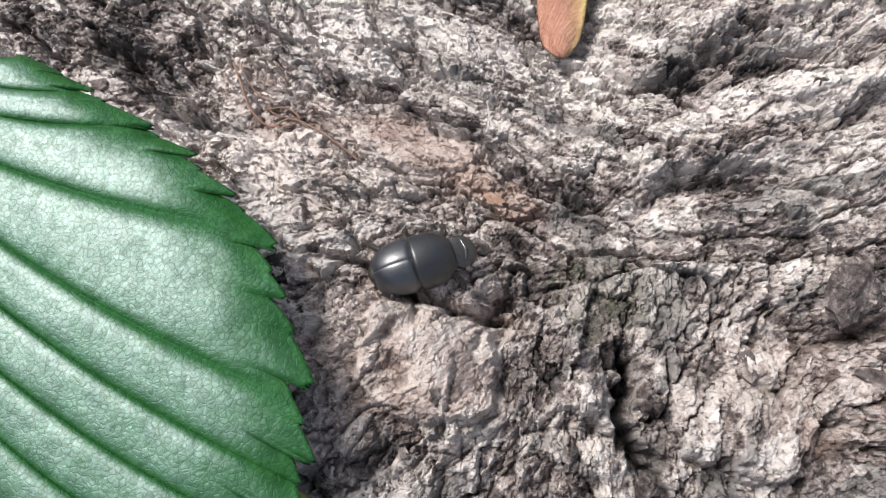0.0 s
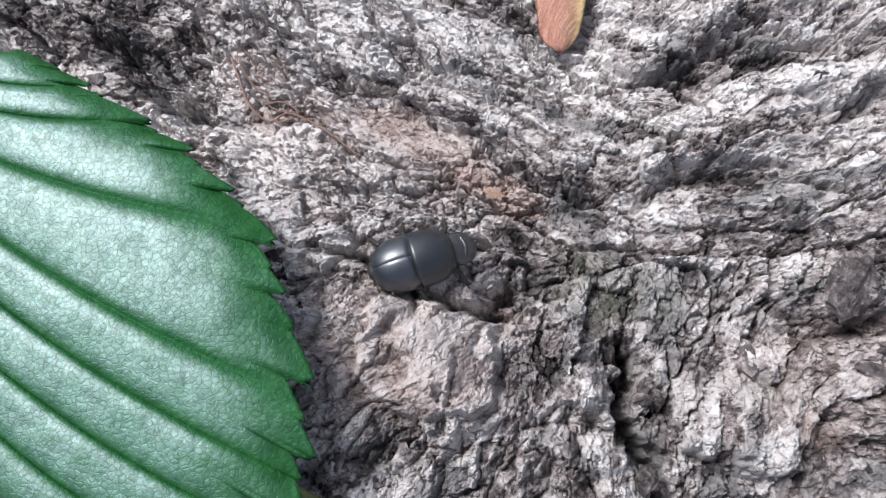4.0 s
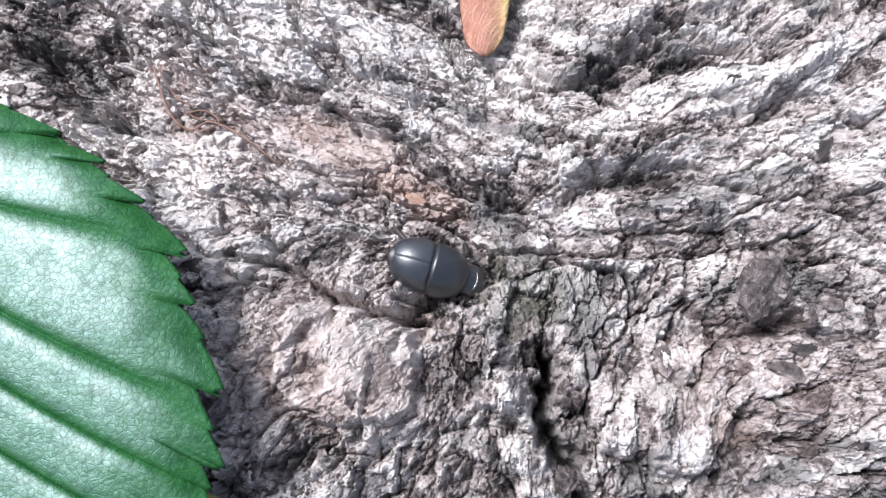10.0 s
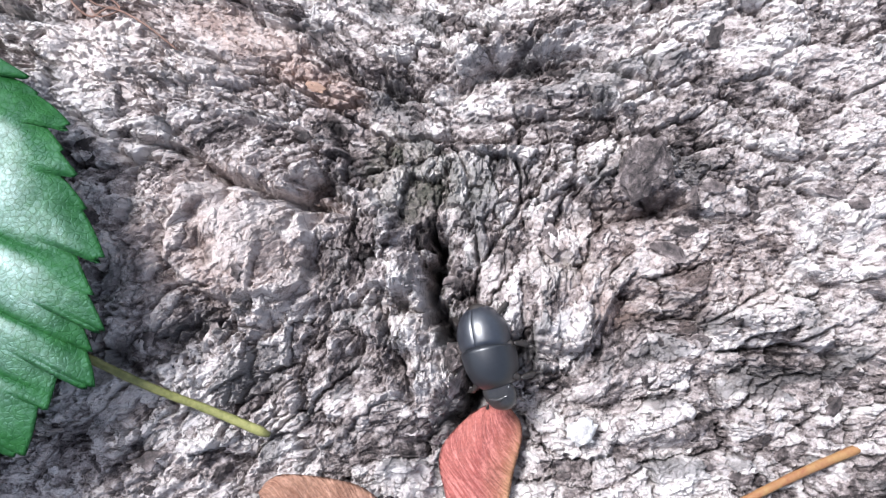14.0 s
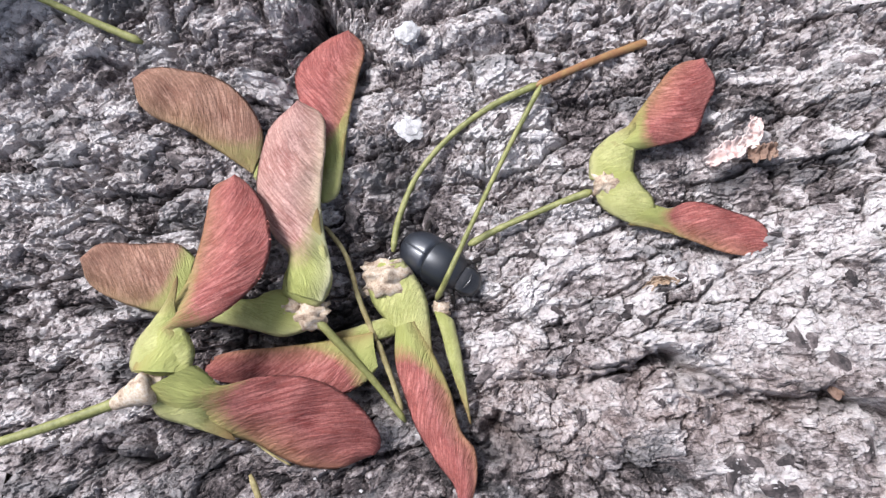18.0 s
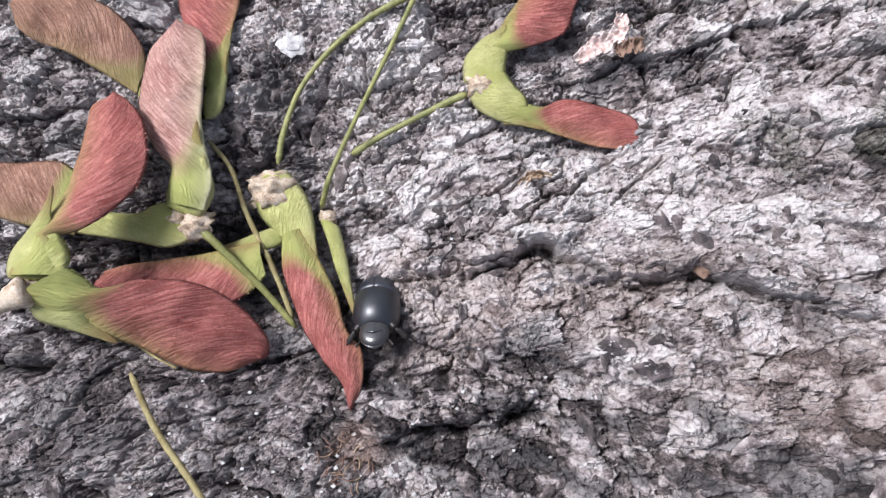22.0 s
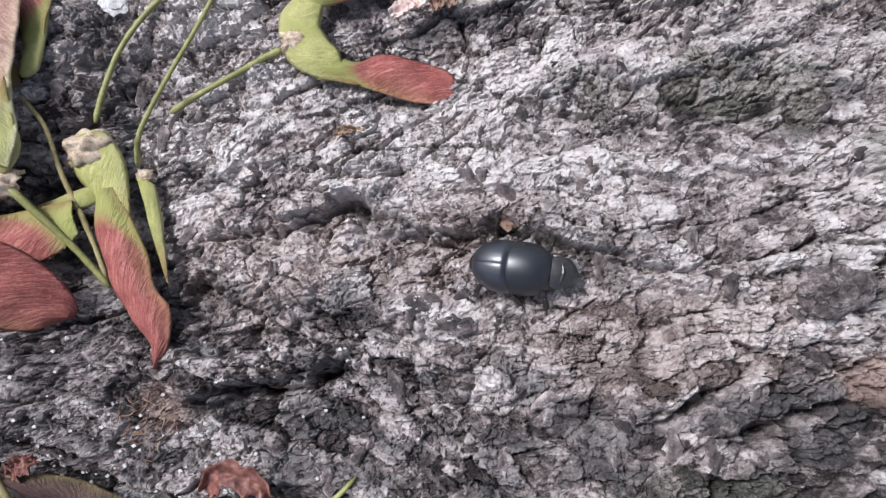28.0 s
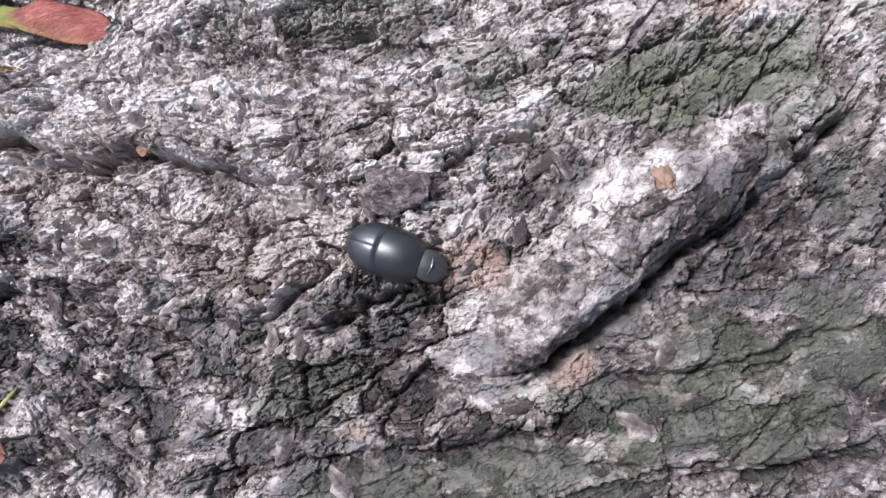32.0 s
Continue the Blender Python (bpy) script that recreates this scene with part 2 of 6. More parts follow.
DRY_TAN = simple("dry_tan_scrap", [(0.14, 0.085, 0.05), (0.38, 0.28, 0.19)], 0.6, 0.75, 0.5)
PINK_WHITE = simple("pink_white_bud_scale", [(0.40, 0.20, 0.17), (0.60, 0.54, 0.49)], 0.25, 0.6, 0.3)
CHIP = simple("orange_chip", [(0.14, 0.080, 0.055), (0.26, 0.17, 0.12)], 0.8, 0.8, 0.6)
GRIT = simple("pale_grit", [(0.22, 0.205, 0.195), (0.55, 0.53, 0.51)], 0.8, 0.6, 0.3)


def leaf_material():
    m, t, b = material("glossy_green_leaf")
    net, fine = grain(t, 0.55, 3, 0.6), grain(t, 3.0, 4, 0.65)
    vo = t.nodes.new("ShaderNodeTexVoronoi")
    vo.inputs["Scale"].default_value = 1550
    co = t.nodes.new("ShaderNodeTexCoord")
    t.links.new(co.outputs["Object"], vo.inputs[0])
    cells = ramp(t, vo.outputs["Distance"], [(0.10, 1.0), (0.75, 0.0)])
    panel = attribute(t, "panel")
    veinlets = node(t, "ShaderNodeTexVoronoi", Scale=1700.0)
    veinlets.feature = "DISTANCE_TO_EDGE"
    t.links.new(co.outputs["Object"], veinlets.inputs[0])
    lace = math2(t, "MULTIPLY", ramp(t, veinlets.outputs["Distance"], [(0.02, 1.0), (0.14, 0.0)]), ramp(t, fine, [(0.40, 0.25), (0.60, 1.0)]))
    col = mix(t, ramp(t, net, [(0.35, 0.0), (0.65, 1.0)]), (0.010, 0.050, 0.010), (0.019, 0.076, 0.018))
    col = mix(t, math2(t, "MULTIPLY", math2(t, "SUBTRACT", 1.0, cells), 0.25), col, (0.012, 0.045, 0.018))
    col = mix(t, math2(t, "MULTIPLY", attribute(t, "vein"), 0.8), col, (0.012, 0.062, 0.014))
    t.links.new(col, b.inputs["Base Color"])
    speck = ramp(t, math2(t, "ADD", vo.outputs["Color"], 0.0), [(0.1, 0.66), (0.8, 1.0)])
    patchy = math2(t, "MULTIPLY", math2(t, "MULTIPLY", panel, speck), ramp(t, math2(t, "ADD", net, math2(t, "MULTIPLY", fine, 0.5)), [(0.50, 0.85), (0.85, 1.0)]))
    patchy = math2(t, "MULTIPLY", patchy, math2(t, "SUBTRACT", 1.0, math2(t, "MULTIPLY", lace, 0.16)))
    t.links.new(ramp(t, fine, [(0.3, 0.42), (0.7, 0.56)]), b.inputs["Roughness"])
    t.links.new(ramp(t, patchy, [(0.0, 0.10), (0.4, 0.36), (0.95, 0.85)]), b.inputs["Specular IOR Level"])
    t.links.new(ramp(t, patchy, [(0.1, 0.0), (0.95, 0.52)]), b.inputs["Coat Weight"])
    b.inputs["Specular Tint"].default_value = (0.62, 0.92, 1.0, 1)
    b.inputs["Coat Roughness"].default_value, b.inputs["Coat IOR"].default_value = 0.42, 1.65
    bump(t, b, math2(t, "SUBTRACT", math2(t, "ADD", math2(t, "MULTIPLY", cells, 0.5), math2(t, "MULTIPLY", fine, 0.5)), math2(t, "MULTIPLY", lace, 0.4)), 1.0, 0.085)
    return m


LEAF = leaf_material()
LEAF_VEIN = simple("leaf_vein", [(0.012, 0.075, 0.016), (0.022, 0.11, 0.026)], 0.6, 0.5, 0.2)


# ---- mesh helpers ----
def part(name, mesh, mat, parent=None, label=""):
    """Links mesh (a bmesh or mesh data) as one object, under parent if one is given."""
    if isinstance(mesh, bmesh.types.BMesh):
        data = bpy.data.meshes.new(name)
        mesh.to_mesh(data)
        mesh.free()
    else:
        data = mesh
    if mat and not data.materials:
        data.materials.append(mat)
    ob = new(name, data)
    if parent:
        ob.parent = parent
    if label:
        ob["label"] = label
    return ob


def thing(name, label, category, at=(0, 0, 0), group=""):
    ob = new(name)
    ob.empty_display_size = 0.002
    ob.location = [c * MM for c in at]
    return tagged(ob, label, category, group)


def sheet_mesh(name, x, y, z, extra=None, smooth=True, closed=None):
    """A mesh from grids of x, y, z in mm (rows by columns); extra: point attributes."""
    r, c = x.shape
    co = np.stack([x, y, z], -1).reshape(-1, 3) * MM
    i = np.arange((r - 1) * (c - 1))
    a = (i // (c - 1)) * c + i % (c - 1)
    quads = np.stack([a, a + 1, a + c + 1, a + c], -1)
    if closed:
        j = np.arange(r - 1) * c
        quads = np.concatenate([quads, np.stack([j + c - 1, j, j + c, j + 2 * c - 1], -1)])
    return raw_mesh(name, co, quads, extra, smooth)


def raw_mesh(name, co, quads, extra=None, smooth=True):
    me = bpy.data.meshes.new(name)
    me.vertices.add(len(co))
    me.vertices.foreach_set("co", np.ascontiguousarray(co, dtype=np.float32).ravel())
    me.loops.add(quads.size)
    me.loops.foreach_set("vertex_index", np.ascontiguousarray(quads, dtype=np.int32).ravel())
    me.polygons.add(len(quads))
    me.polygons.foreach_set("loop_start", np.arange(0, quads.size, 4, dtype=np.int32))
    me.polygons.foreach_set("use_smooth", np.full(len(quads), smooth))
    me.update(calc_edges=True)
    me.validate()
    for key, values in (extra or {}).items():
        at = me.attributes.new(key, "FLOAT", "POINT")
        at.data.foreach_set("value", np.ascontiguousarray(values, dtype=np.float32).ravel())
    return me


def curve_through(points, n):
    """n points evenly along a smooth line through the given ones."""
    p = np.array(points, float)
    if len(p) == 2:
        return p[0] + (p[1] - p[0]) * np.linspace(0, 1, n)[:, None]
    q = np.concatenate([[2 * p[0] - p[1]], p, [2 * p[-1] - p[-2]]])
    u = np.linspace(0, 1, 16, endpoint=False)[:, None]
    out = []
    for a, b, c, d in zip(q, q[1:], q[2:], q[3:]):
        out.append(0.5 * (2 * b + (c - a) * u + (2 * a - 5 * b + 4 * c - d) * u**2 + (3 * b - a - 3 * c + d) * u**3))
    out = np.concatenate(out + [p[-1:]])
    s = np.r_[0, np.cumsum(np.linalg.norm(np.diff(out, axis=0), axis=1))]
    want = np.linspace(0, s[-1], n)
    return np.stack([np.interp(want, s, out[:, k]) for k in range(p.shape[1])], -1)


# ---- noise on numpy grids ----
def hashed(ix, iy, seed):
    h = (ix.astype(np.int64) * 374761393 + iy.astype(np.int64) * 668265263 + seed * 974711) & 0xFFFFFFFF
    h = ((h ^ (h >> 13)) * 1274126177) & 0xFFFFFFFF
    h = ((h ^ (h >> 16)) * 2246822519) & 0xFFFFFFFF
    return ((h ^ (h >> 15)) & 0xFFFFFF) / float(0x1000000)


def noise2(x, y, seed):
    ix, iy = np.floor(x), np.floor(y)
    fx, fy = x - ix, y - iy
    ux, uy = fx * fx * fx * (fx * (fx * 6 - 15) + 10), fy * fy * fy * (fy * (fy * 6 - 15) + 10)
    out = 0
    for dx in (0, 1):
        for dy in (0, 1):
            a = hashed(ix + dx, iy + dy, seed) * 6.2832
            g = np.cos(a) * (fx - dx) + np.sin(a) * (fy - dy)
            out = out + g * (ux if dx else 1 - ux) * (uy if dy else 1 - uy)
    return out * 1.5


def fbm(x, y, seed, octaves=4, gain=0.5):
    out, amp = 0, 1.0
    for k in range(octaves):
        out = out + amp * noise2(x * 2**k, y * 2**k, seed + 17 * k)
        amp *= gain
    return out


def cells(x, y, seed, jitter=0.9):
    """Nearest and second distance, the cell's random number, and the offset from its heart."""
    ix, iy = np.floor(x), np.floor(y)
    f1, f2 = np.full(x.shape, 9.0), np.full(x.shape, 9.0)
    ident, ox, oy = np.zeros(x.shape), np.zeros(x.shape), np.zeros(x.shape)
    for dx in (-1, 0, 1):
        for dy in (-1, 0, 1):
            jx, jy = ix + dx, iy + dy
            px = x - (jx + 0.5 + jitter * (hashed(jx, jy, seed) - 0.5))
            py = y - (jy + 0.5 + jitter * (hashed(jx, jy, seed + 5) - 0.5))
            d = 0.45 * np.sqrt(px * px + py * py) + 0.55 * np.maximum(np.abs(px), np.abs(py))
            near = d < f1
            f2 = np.where(near, f1, np.minimum(f2, d))
            ident = np.where(near, hashed(jx, jy, seed + 9), ident)
            ox, oy = np.where(near, px, ox), np.where(near, py, oy)
            f1 = np.where(near, d, f1)
    return f1, f2, ident, ox, oy


def smooth(a, b, v):
    u = np.clip((v - a) / (b - a), 0, 1)
    return u * u * (3 - 2 * u)


# ---- the bark: one relief over the root, in layers ----
SWELLS = [(-60, 35, -2.2), (-30, 5, 11.4), (-30, 35, 0.6), (-30, 65, -1.5), (0, -85, 12.5), (0, -25, -0.6), (0, 5, -2.4), (0, 35, -5.7), (30, -85, -1.7), (30, -55, -0.8), (30, -25, -3.1), (30, 5, 2.1), (30, 35, 1.0), (30, 65, -0.2), (60, -85, -6.0), (60, -55, 2.1), (60, -25, -3.7), (60, 5, -2.6), (60, 35, -0.0), (90, -85, 1.3), (90, -55, 2.7), (90, -25, -3.4), (120, -115, 4.4), (120, -85, 4.8), (120, -55, -1.4), (150, -85, 5.9), (150, -55, 2.5)]
FLOW = [(-20, 40, -20), (0, 30, -25), (10, 40, -28), (30, 35, 12), (42, 46, 30), (45, 20, -10), (17, 4, 78), (-10, 8, 60), (-50, 30, -30), (20, -30, 0),
        (60, -20, 12), (85, -30, 5), (70, -60, -5), (90, -55, -12), (60, -85, -32), (122, -50, -5), (130, -72, 36), (152, -60, 36), (140, -97, 14), (100, -92, 12)]
CRACKS, RIDGES, PITS, STAINS, LEDGES, LUMPS, CALMS = [], [], [], [], [], [], []


def crack(line, width, depth, step=0.0):
    """A groove along a line; step: how much the side to the left of the line stands higher."""
    CRACKS.append((line, width, 0.65 * depth, 0.5 * step))


def ledge(line, height, under, width):
    """A broken edge: the side to the left of the line stands higher over a width, with a cleft under it."""
    LEDGES.append((line, 0.75 * height, 0.55 * under, width))


def lump(at, rx, ry, height, turn=0):
    """A flat-topped knob or plate with a broken rim."""
    LUMPS.append((*at, rx, ry, height, turn))


def calm(at, rx, ry, much, turn=0):
    """An area where the flaking is slighter."""
    CALMS.append((*at, rx, ry, much, turn))


def ridge(line, width, height):
    RIDGES.append((line, width, height))


def pit(at, width, depth):
    PITS.append((*at[0], width, depth))


def stain(kind, at, rx, ry, turn=0, much=1.0):
    STAINS.append((kind, *at[0], rx, ry, turn, much))


# upper root with the mound, the long split and the arched plates
crack([(-22.3, 39.3), (-17.9, 36.6), (-12.3, 34.4), (-5.5, 33.5)], 0.55, 1.6, 1.0)
crack([(-5.5, 33.5), (-1.4, 32.3), (2.2, 29.9), (4.3, 26.3)], 0.4, 1.1, 0.6)
crack([(2.9, 27.7), (5, 25), (7.4, 24.4), (9, 24)], 0.7, 1.9, 0.8)
crack([(9.7, 23.8), (12.9, 23.3), (14.9, 26.3), (18.7, 28.1), (25, 28.9), (28.7, 27.6), (32.3, 26.6), (37, 24.4), (41.8, 23.2)], 0.65, 1.9, 0.5)
crack([(1.8, 38.8), (9.5, 34.4), (12.9, 31.4), (9.7, 24.3)], 0.4, 0.9, 0.3)
crack([(17.4, 46.4), (19.4, 43.7), (22.7, 43.3), (25.2, 45.2), (30.3, 44.3), (34.6, 42.7), (38.9, 42.3)], 0.8, 1.8, 0.6)
crack([(31.6, 36.5), (34, 35.2), (37.5, 38.2), (41.2, 41)], 0.5, 1.7, 1.0)
crack([(3.2, 39.6), (9.4, 41), (14.8, 39.7), (19.4, 40.5), (23.3, 42.4)], 0.7, 1.2, 0.2)
crack([(9.9, 9.6), (11.1, 6.5), (10.6, 3.4), (11.2, -0.2), (12.8, -1.9)], 1.1, 4.2, 0.0)
crack([(10.9, 9.7), (11.4, 4.7), (10.7, -0.3), (13.6, -3.8), (15.2, -7.9), (14.2, -13.3)], 1.0, 3.4, 0.0)
crack([(-14.8, 14.3), (-11.7, 12.3), (-7.5, 11.1), (-3.9, 10.4), (1.7, 9.7)], 0.8, 2.4, 0.9)
pit([(-3, 10.7)], 2.0, 2.6)
pit([(-2, 12.2)], 1.8, 1.8)
crack([(1.2, -0.9), (5.1, 0.8), (10.1, -1.3)], 0.7, 2.0, 0.9)
crack([(1.9, -0.7), (7.3, -0.7), (11.7, -1.4)], 0.7, 1.8, 0.6)
crack([(15.5, 20.9), (19.9, 21.6), (23, 20.3), (22.5, 15.2), (20.6, 11.3), (18.6, 8.6), (14.3, 9.1)], 0.35, 1.2, 0.3)
crack([(30.3, 22.4), (31.6, 19.8), (30.2, 16.6), (27.8, 14), (21.7, 11.2)], 0.5, 1.7, 0.6)
crack([(30.2, 16.6), (33.1, 12.8), (36.7, 10.5), (41.5, 10.8), (45.2, 9.8)], 0.6, 1.8, 0.4)
crack([(14.3, 2.4), (17.4, -2.3), (24.7, -4.2), (29.8, -4.2), (30.4, -0.5)], 0.55, 1.7, 0.7)
crack([(-22.7, -3.7), (-18, -3.1), (-15.6, -0.1), (-11.2, 0.1)], 0.5, 1.5, 0.4)
crack([(-21.8, 5.3), (-20.9, 10), (-22.1, 13.6), (-25.2, 15.3)], 0.6, 1.6, 0.3)
crack([(-6.1, -5.5), (-5.5, -0.9), (-2.1, 0.3)], 0.4, 1.2, 0.2)
crack([(-56.4, 43.6), (-52.7, 41.1), (-49.4, 40.2)], 1.0, 2.4, 0.3)
crack([(-44.4, 33.2), (-40.6, 32.7), (-37, 31.2)], 0.9, 2.4, 0.5)
crack([(-31.4, 19.5), (-27.7, 17.6), (-24.2, 15.9), (-20.2, 15.7), (-14.9, 14.8)], 0.5, 1.4, 0.5)
crack([(-27.9, 27.7), (-24.1, 27.3), (-19.2, 27.8), (-14.1, 26.9)], 0.3, 0.7, 0.4)
crack([(-16.8, 28.1), (-11.3, 25), (-8.1, 24.3)], 0.3, 0.9, 0.4)
crack([(12.3, 21.6), (13, 17.5), (14.9, 13.7), (14.3, 9.2)], 0.3, 1.0, 0.2)
crack([(23, 20.3), (27.3, 20.1), (30.3, 22.4)], 0.3, 0.9, 0.1)
ridge([(10.9, 27.9), (14.9, 30), (20, 31.9), (27.6, 33.1)], 2.0, 1.1)
ridge([(15.4, 47.3), (20.7, 46.9), (26.6, 48.7), (32.9, 48.3), (40.2, 44.5), (37.6, 39.7)], 2.4, 1.5)
ridge([(-12.5, 8.9), (-9.4, 5.4), (-7.9, 1.4), (-4.3, -2)], 3.6, 1.9)
ridge([(-19.9, 10.1), (-16.6, 10.4), (-14.1, 8.1)], 3.0, 1.5)
ridge([(-13.1, 42.6), (-4.5, 38.6), (2.6, 35.1)], 2.4, 1.2)
ridge([(2.8, 13.1), (4.9, 8.8), (6.2, 6.3)], 1.6, 1.6)
ridge([(31.4, 17.9), (34.4, 15.5), (36.7, 11.9)], 2.4, 1.2)
# root under the key fruits
pit([(25, -51)], 15, 5.6)
pit([(14, -56)], 11, 3.4)
pit([(34, -36)], 9, 2.2)
pit([(27.5, -63)], 8.5, 3.6)
pit([(4, 47)], 8, 4.2)
pit([(4, 58)], 10, 4.5)
pit([(69.5, -40.5)], 6.5, 3.0)
pit([(60, -35)], 7.0, 1.2)
crack([(39.6, -55.4), (45, -57.4), (49, -56.5), (55.7, -55.2), (59.7, -54), (60.5, -57.8)], 0.55, 2.0, 0.8)
pit([(58.9, -54.6)], 1.2, 1.6)
pit([(38.8, -64.6)], 3.6, 3.2)
pit([(17.3, -15.9)], 7.0, 4.0)
pit([(17.3, -11.1)], 6.0, 4.0)
pit([(14.8, -20.8)], 5.0, 2.4)
pit([(12.5, 1.1)], 3.0, 2.5)
crack([(15.2, -10.6), (14.2, -15.9), (13.8, -19.7), (18, -21.9)], 1.0, 2.8, 0.2)
crack([(-7.4, -36.9), (-3.4, -35.4), (-0.7, -33.2), (-1.6, -29.5)], 0.5, 1.4, 0.4)
crack([(-18.1, -31), (-12.6, -30.3), (-7, -31.8)], 0.4, 1.0, 0.3)
crack([(-1.9, -60.9), (0.3, -64.6), (-1.7, -66.9)], 1.1, 2.6, 0.0)
crack([(36.7, -77.9), (42.8, -76), (51.1, -76.5), (54.6, -75.2), (56.7, -73.2)], 0.8, 3.0, 1.3)
pit([(54.3, -74.8)], 1.4, 1.6)
crack([(59, -70.6), (62.3, -71.7), (65.7, -70.5)], 0.5, 1.4, 0.5)
crack([(47.4, -58.2), (53.8, -56.6), (58, -54.4), (60.1, -55.7), (64.5, -57.5), (68.9, -60), (76.1, -59.2), (84.2, -62.1), (93.2, -64.8)], 0.6, 2.2, 1.1)
pit([(60.6, -56)], 1.7, 2.6)
pit([(48.8, -58.2)], 1.2, 1.6)
crack([(-6.6, -64.6), (-2.2, -66.2), (2.8, -65.7)], 0.8, 2.2, 0.5)
crack([(-3.4, -77.7), (0, -80.9), (3.6, -82.3)], 0.8, 1.6, 0.3)
crack([(37.8, -68), (37.4, -63.8), (39.5, -61.8)], 0.9, 2.0, 0.0)
crack([(37.7, -57.1), (42.5, -57.9), (47.4, -58.2)], 0.4, 1.3, 0.5)
crack([(63.5, -55.2), (68.3, -57.8), (76, -58.8), (82.1, -61)], 0.4, 1.2, 0.4)
crack([(41.3, -22.9), (45.7, -22.2), (51.5, -24.3), (55.8, -23.3)], 0.4, 1.0, 0.2)
crack([(21.4, -42.1), (25.5, -39.2), (31.1, -33.3), (32.5, -28.8)], 0.6, 1.4, 0.2)
crack([(36.9, -42.3), (41.8, -40.9), (49.5, -41.9)], 0.4, 1.2, 0.2)
crack([(41.7, -49.5), (43.7, -51.2), (49.3, -48.2)], 0.35, 1.2, 0.2)
# lower root towards the flare
crack([(86.4, -61.4), (90.6, -64.8), (94.9, -65.9), (102.1, -67.5)], 0.5, 1.8, 0.6)
crack([(70.6, -79.3), (74.7, -77.6), (79.9, -74.6), (82.5, -72.3)], 0.35, 1.0, 0.3)
crack([(99.4, -83.1), (103.9, -81.4), (107.4, -79.8)], 0.8, 2.2, 0.6)
crack([(116.6, -90.6), (122.3, -90), (128.6, -87), (134.7, -83.4)], 1.2, 3.0, 0.8)
crack([(134.7, -83.4), (138.4, -80.2), (142.7, -76.9), (148.8, -73.2), (156.1, -68.7), (163.3, -62.3)], 0.7, 1.8, 0.5)
crack([(154.8, -67.2), (158.9, -66.9), (162.7, -72.3)], 0.9, 2.0, 0.5)
crack([(119.9, -64.1), (124.3, -63.9), (126.3, -65.8)], 0.7, 2.2, 0.6)
crack([(99.6, -64), (106.3, -68.4), (114.3, -73)], 0.5, 1.3, 0.5)
crack([(94.5, -49.1), (105.7, -54.6), (116.5, -56.9), (123, -61)], 0.45, 1.2, 0.3)
crack([(118, -54.9), (119.9, -56.7), (123.5, -54.3)], 0.4, 1.3, 0.3)
crack([(73.1, -95.5), (80.3, -93.9)], 0.7, 1.8, 0.3)
crack([(83.8, -99.3), (97, -97.9), (106.3, -97.7), (124.3, -98.9)], 0.5, 1.4, 0.4)
crack([(129.8, -91.8), (142.8, -91.4), (150.4, -89.7), (160.2, -88.3)], 0.6, 1.5, 0.4)
crack([(124.2, -100.1), (141.7, -102.5), (158.7, -103.4)], 0.7, 1.6, 0.4)
crack([(151.2, -93.5), (154.9, -95.5), (159.5, -94.2)], 0.5, 1.2, 0.3)
crack([(90.6, -81.2), (95.8, -79.1), (100.2, -77), (104.7, -70.9)], 0.4, 1.0, 0.2)
crack([(57.6, -55.1), (62.2, -59.4), (67.8, -59.4), (74.1, -59.6)], 0.6, 1.8, 0.4)
crack([(123.4, -75.9), (129, -75.3), (134.3, -79.7)], 0.25, 0.7, 0.1)
crack([(111, -88.2), (109.4, -85.6), (102.3, -84.9)], 0.3, 0.9, 0.2)
ridge([(115.8, -89.2), (123, -84.5), (130.3, -78.6), (138.4, -73.2), (148.8, -67.2)], 4.2, 1.7)
ridge([(104.8, -68.2), (108.8, -69.4), (112.7, -69.3)], 2.2, 1.4)
ridge([(99.8, -60.5), (109.2, -63.2), (117.3, -62.2)], 2.4, 0.9)
ridge([(130.3, -97), (139.2, -96.7), (149.7, -95.5)], 4.0, 1.2)
# stains; many dark and pale patches paint the light's unevenness into the colour
stain("pale", [(47, 6.3)], 34, 10, 0, 1)
stain("pale", [(-11.5, 2.3)], 22, 10, 0, 1)
stain("soot", [(66.5, -26.2)], 16, 12, 0, 0.6)
stain("soot", [(4.6, 2.7)], 12, 8, 0, 0.6)
stain("soot", [(128.8, -85.8)], 16, 12, 30, 0.7)
stain("soot", [(76.4, -88.8)], 24, 8, 0, 0.9)
stain("soot", [(56.2, -85.1)], 18, 8, 0, 0.9)
stain("soot", [(142.3, -95.9)], 28, 12, 5, 0.95)
stain("soot", [(112.2, -100.9)], 30, 6, 4, 0.9)
stain("soot", [(153.9, -79.2)], 14, 12, 30, 0.8)
stain("soot", [(82.4, -95.1)], 26, 7, 0, 0.8)
stain("soot", [(83.4, -85.2)], 40, 8, 0, 0.8)
stain("soot", [(53.2, -68)], 40, 7, 0, 0.6)
stain("soot", [(33.5, 2.1)], 10, 14, 0, 0.5)
stain("soot", [(19.6, -1.7)], 24, 9, 0, 0.75)
stain("soot", [(-1.1, -4.1)], 20, 8, 0, 0.62)
stain("pale", [(-3, 39.1)], 44, 11, -10, 1)
stain("pale", [(26, 31.7)], 22, 9, 0, 1)
stain("pale", [(-14.7, 21.3)], 14, 7, 0, 1)
stain("soot", [(125, -94)], 20, 8, 0, 0.6)
stain("soot", [(134.1, -55.1)], 18, 8, 0, 0.5)
stain("pale", [(62.5, -49.2)], 22, 9, 0, 1)
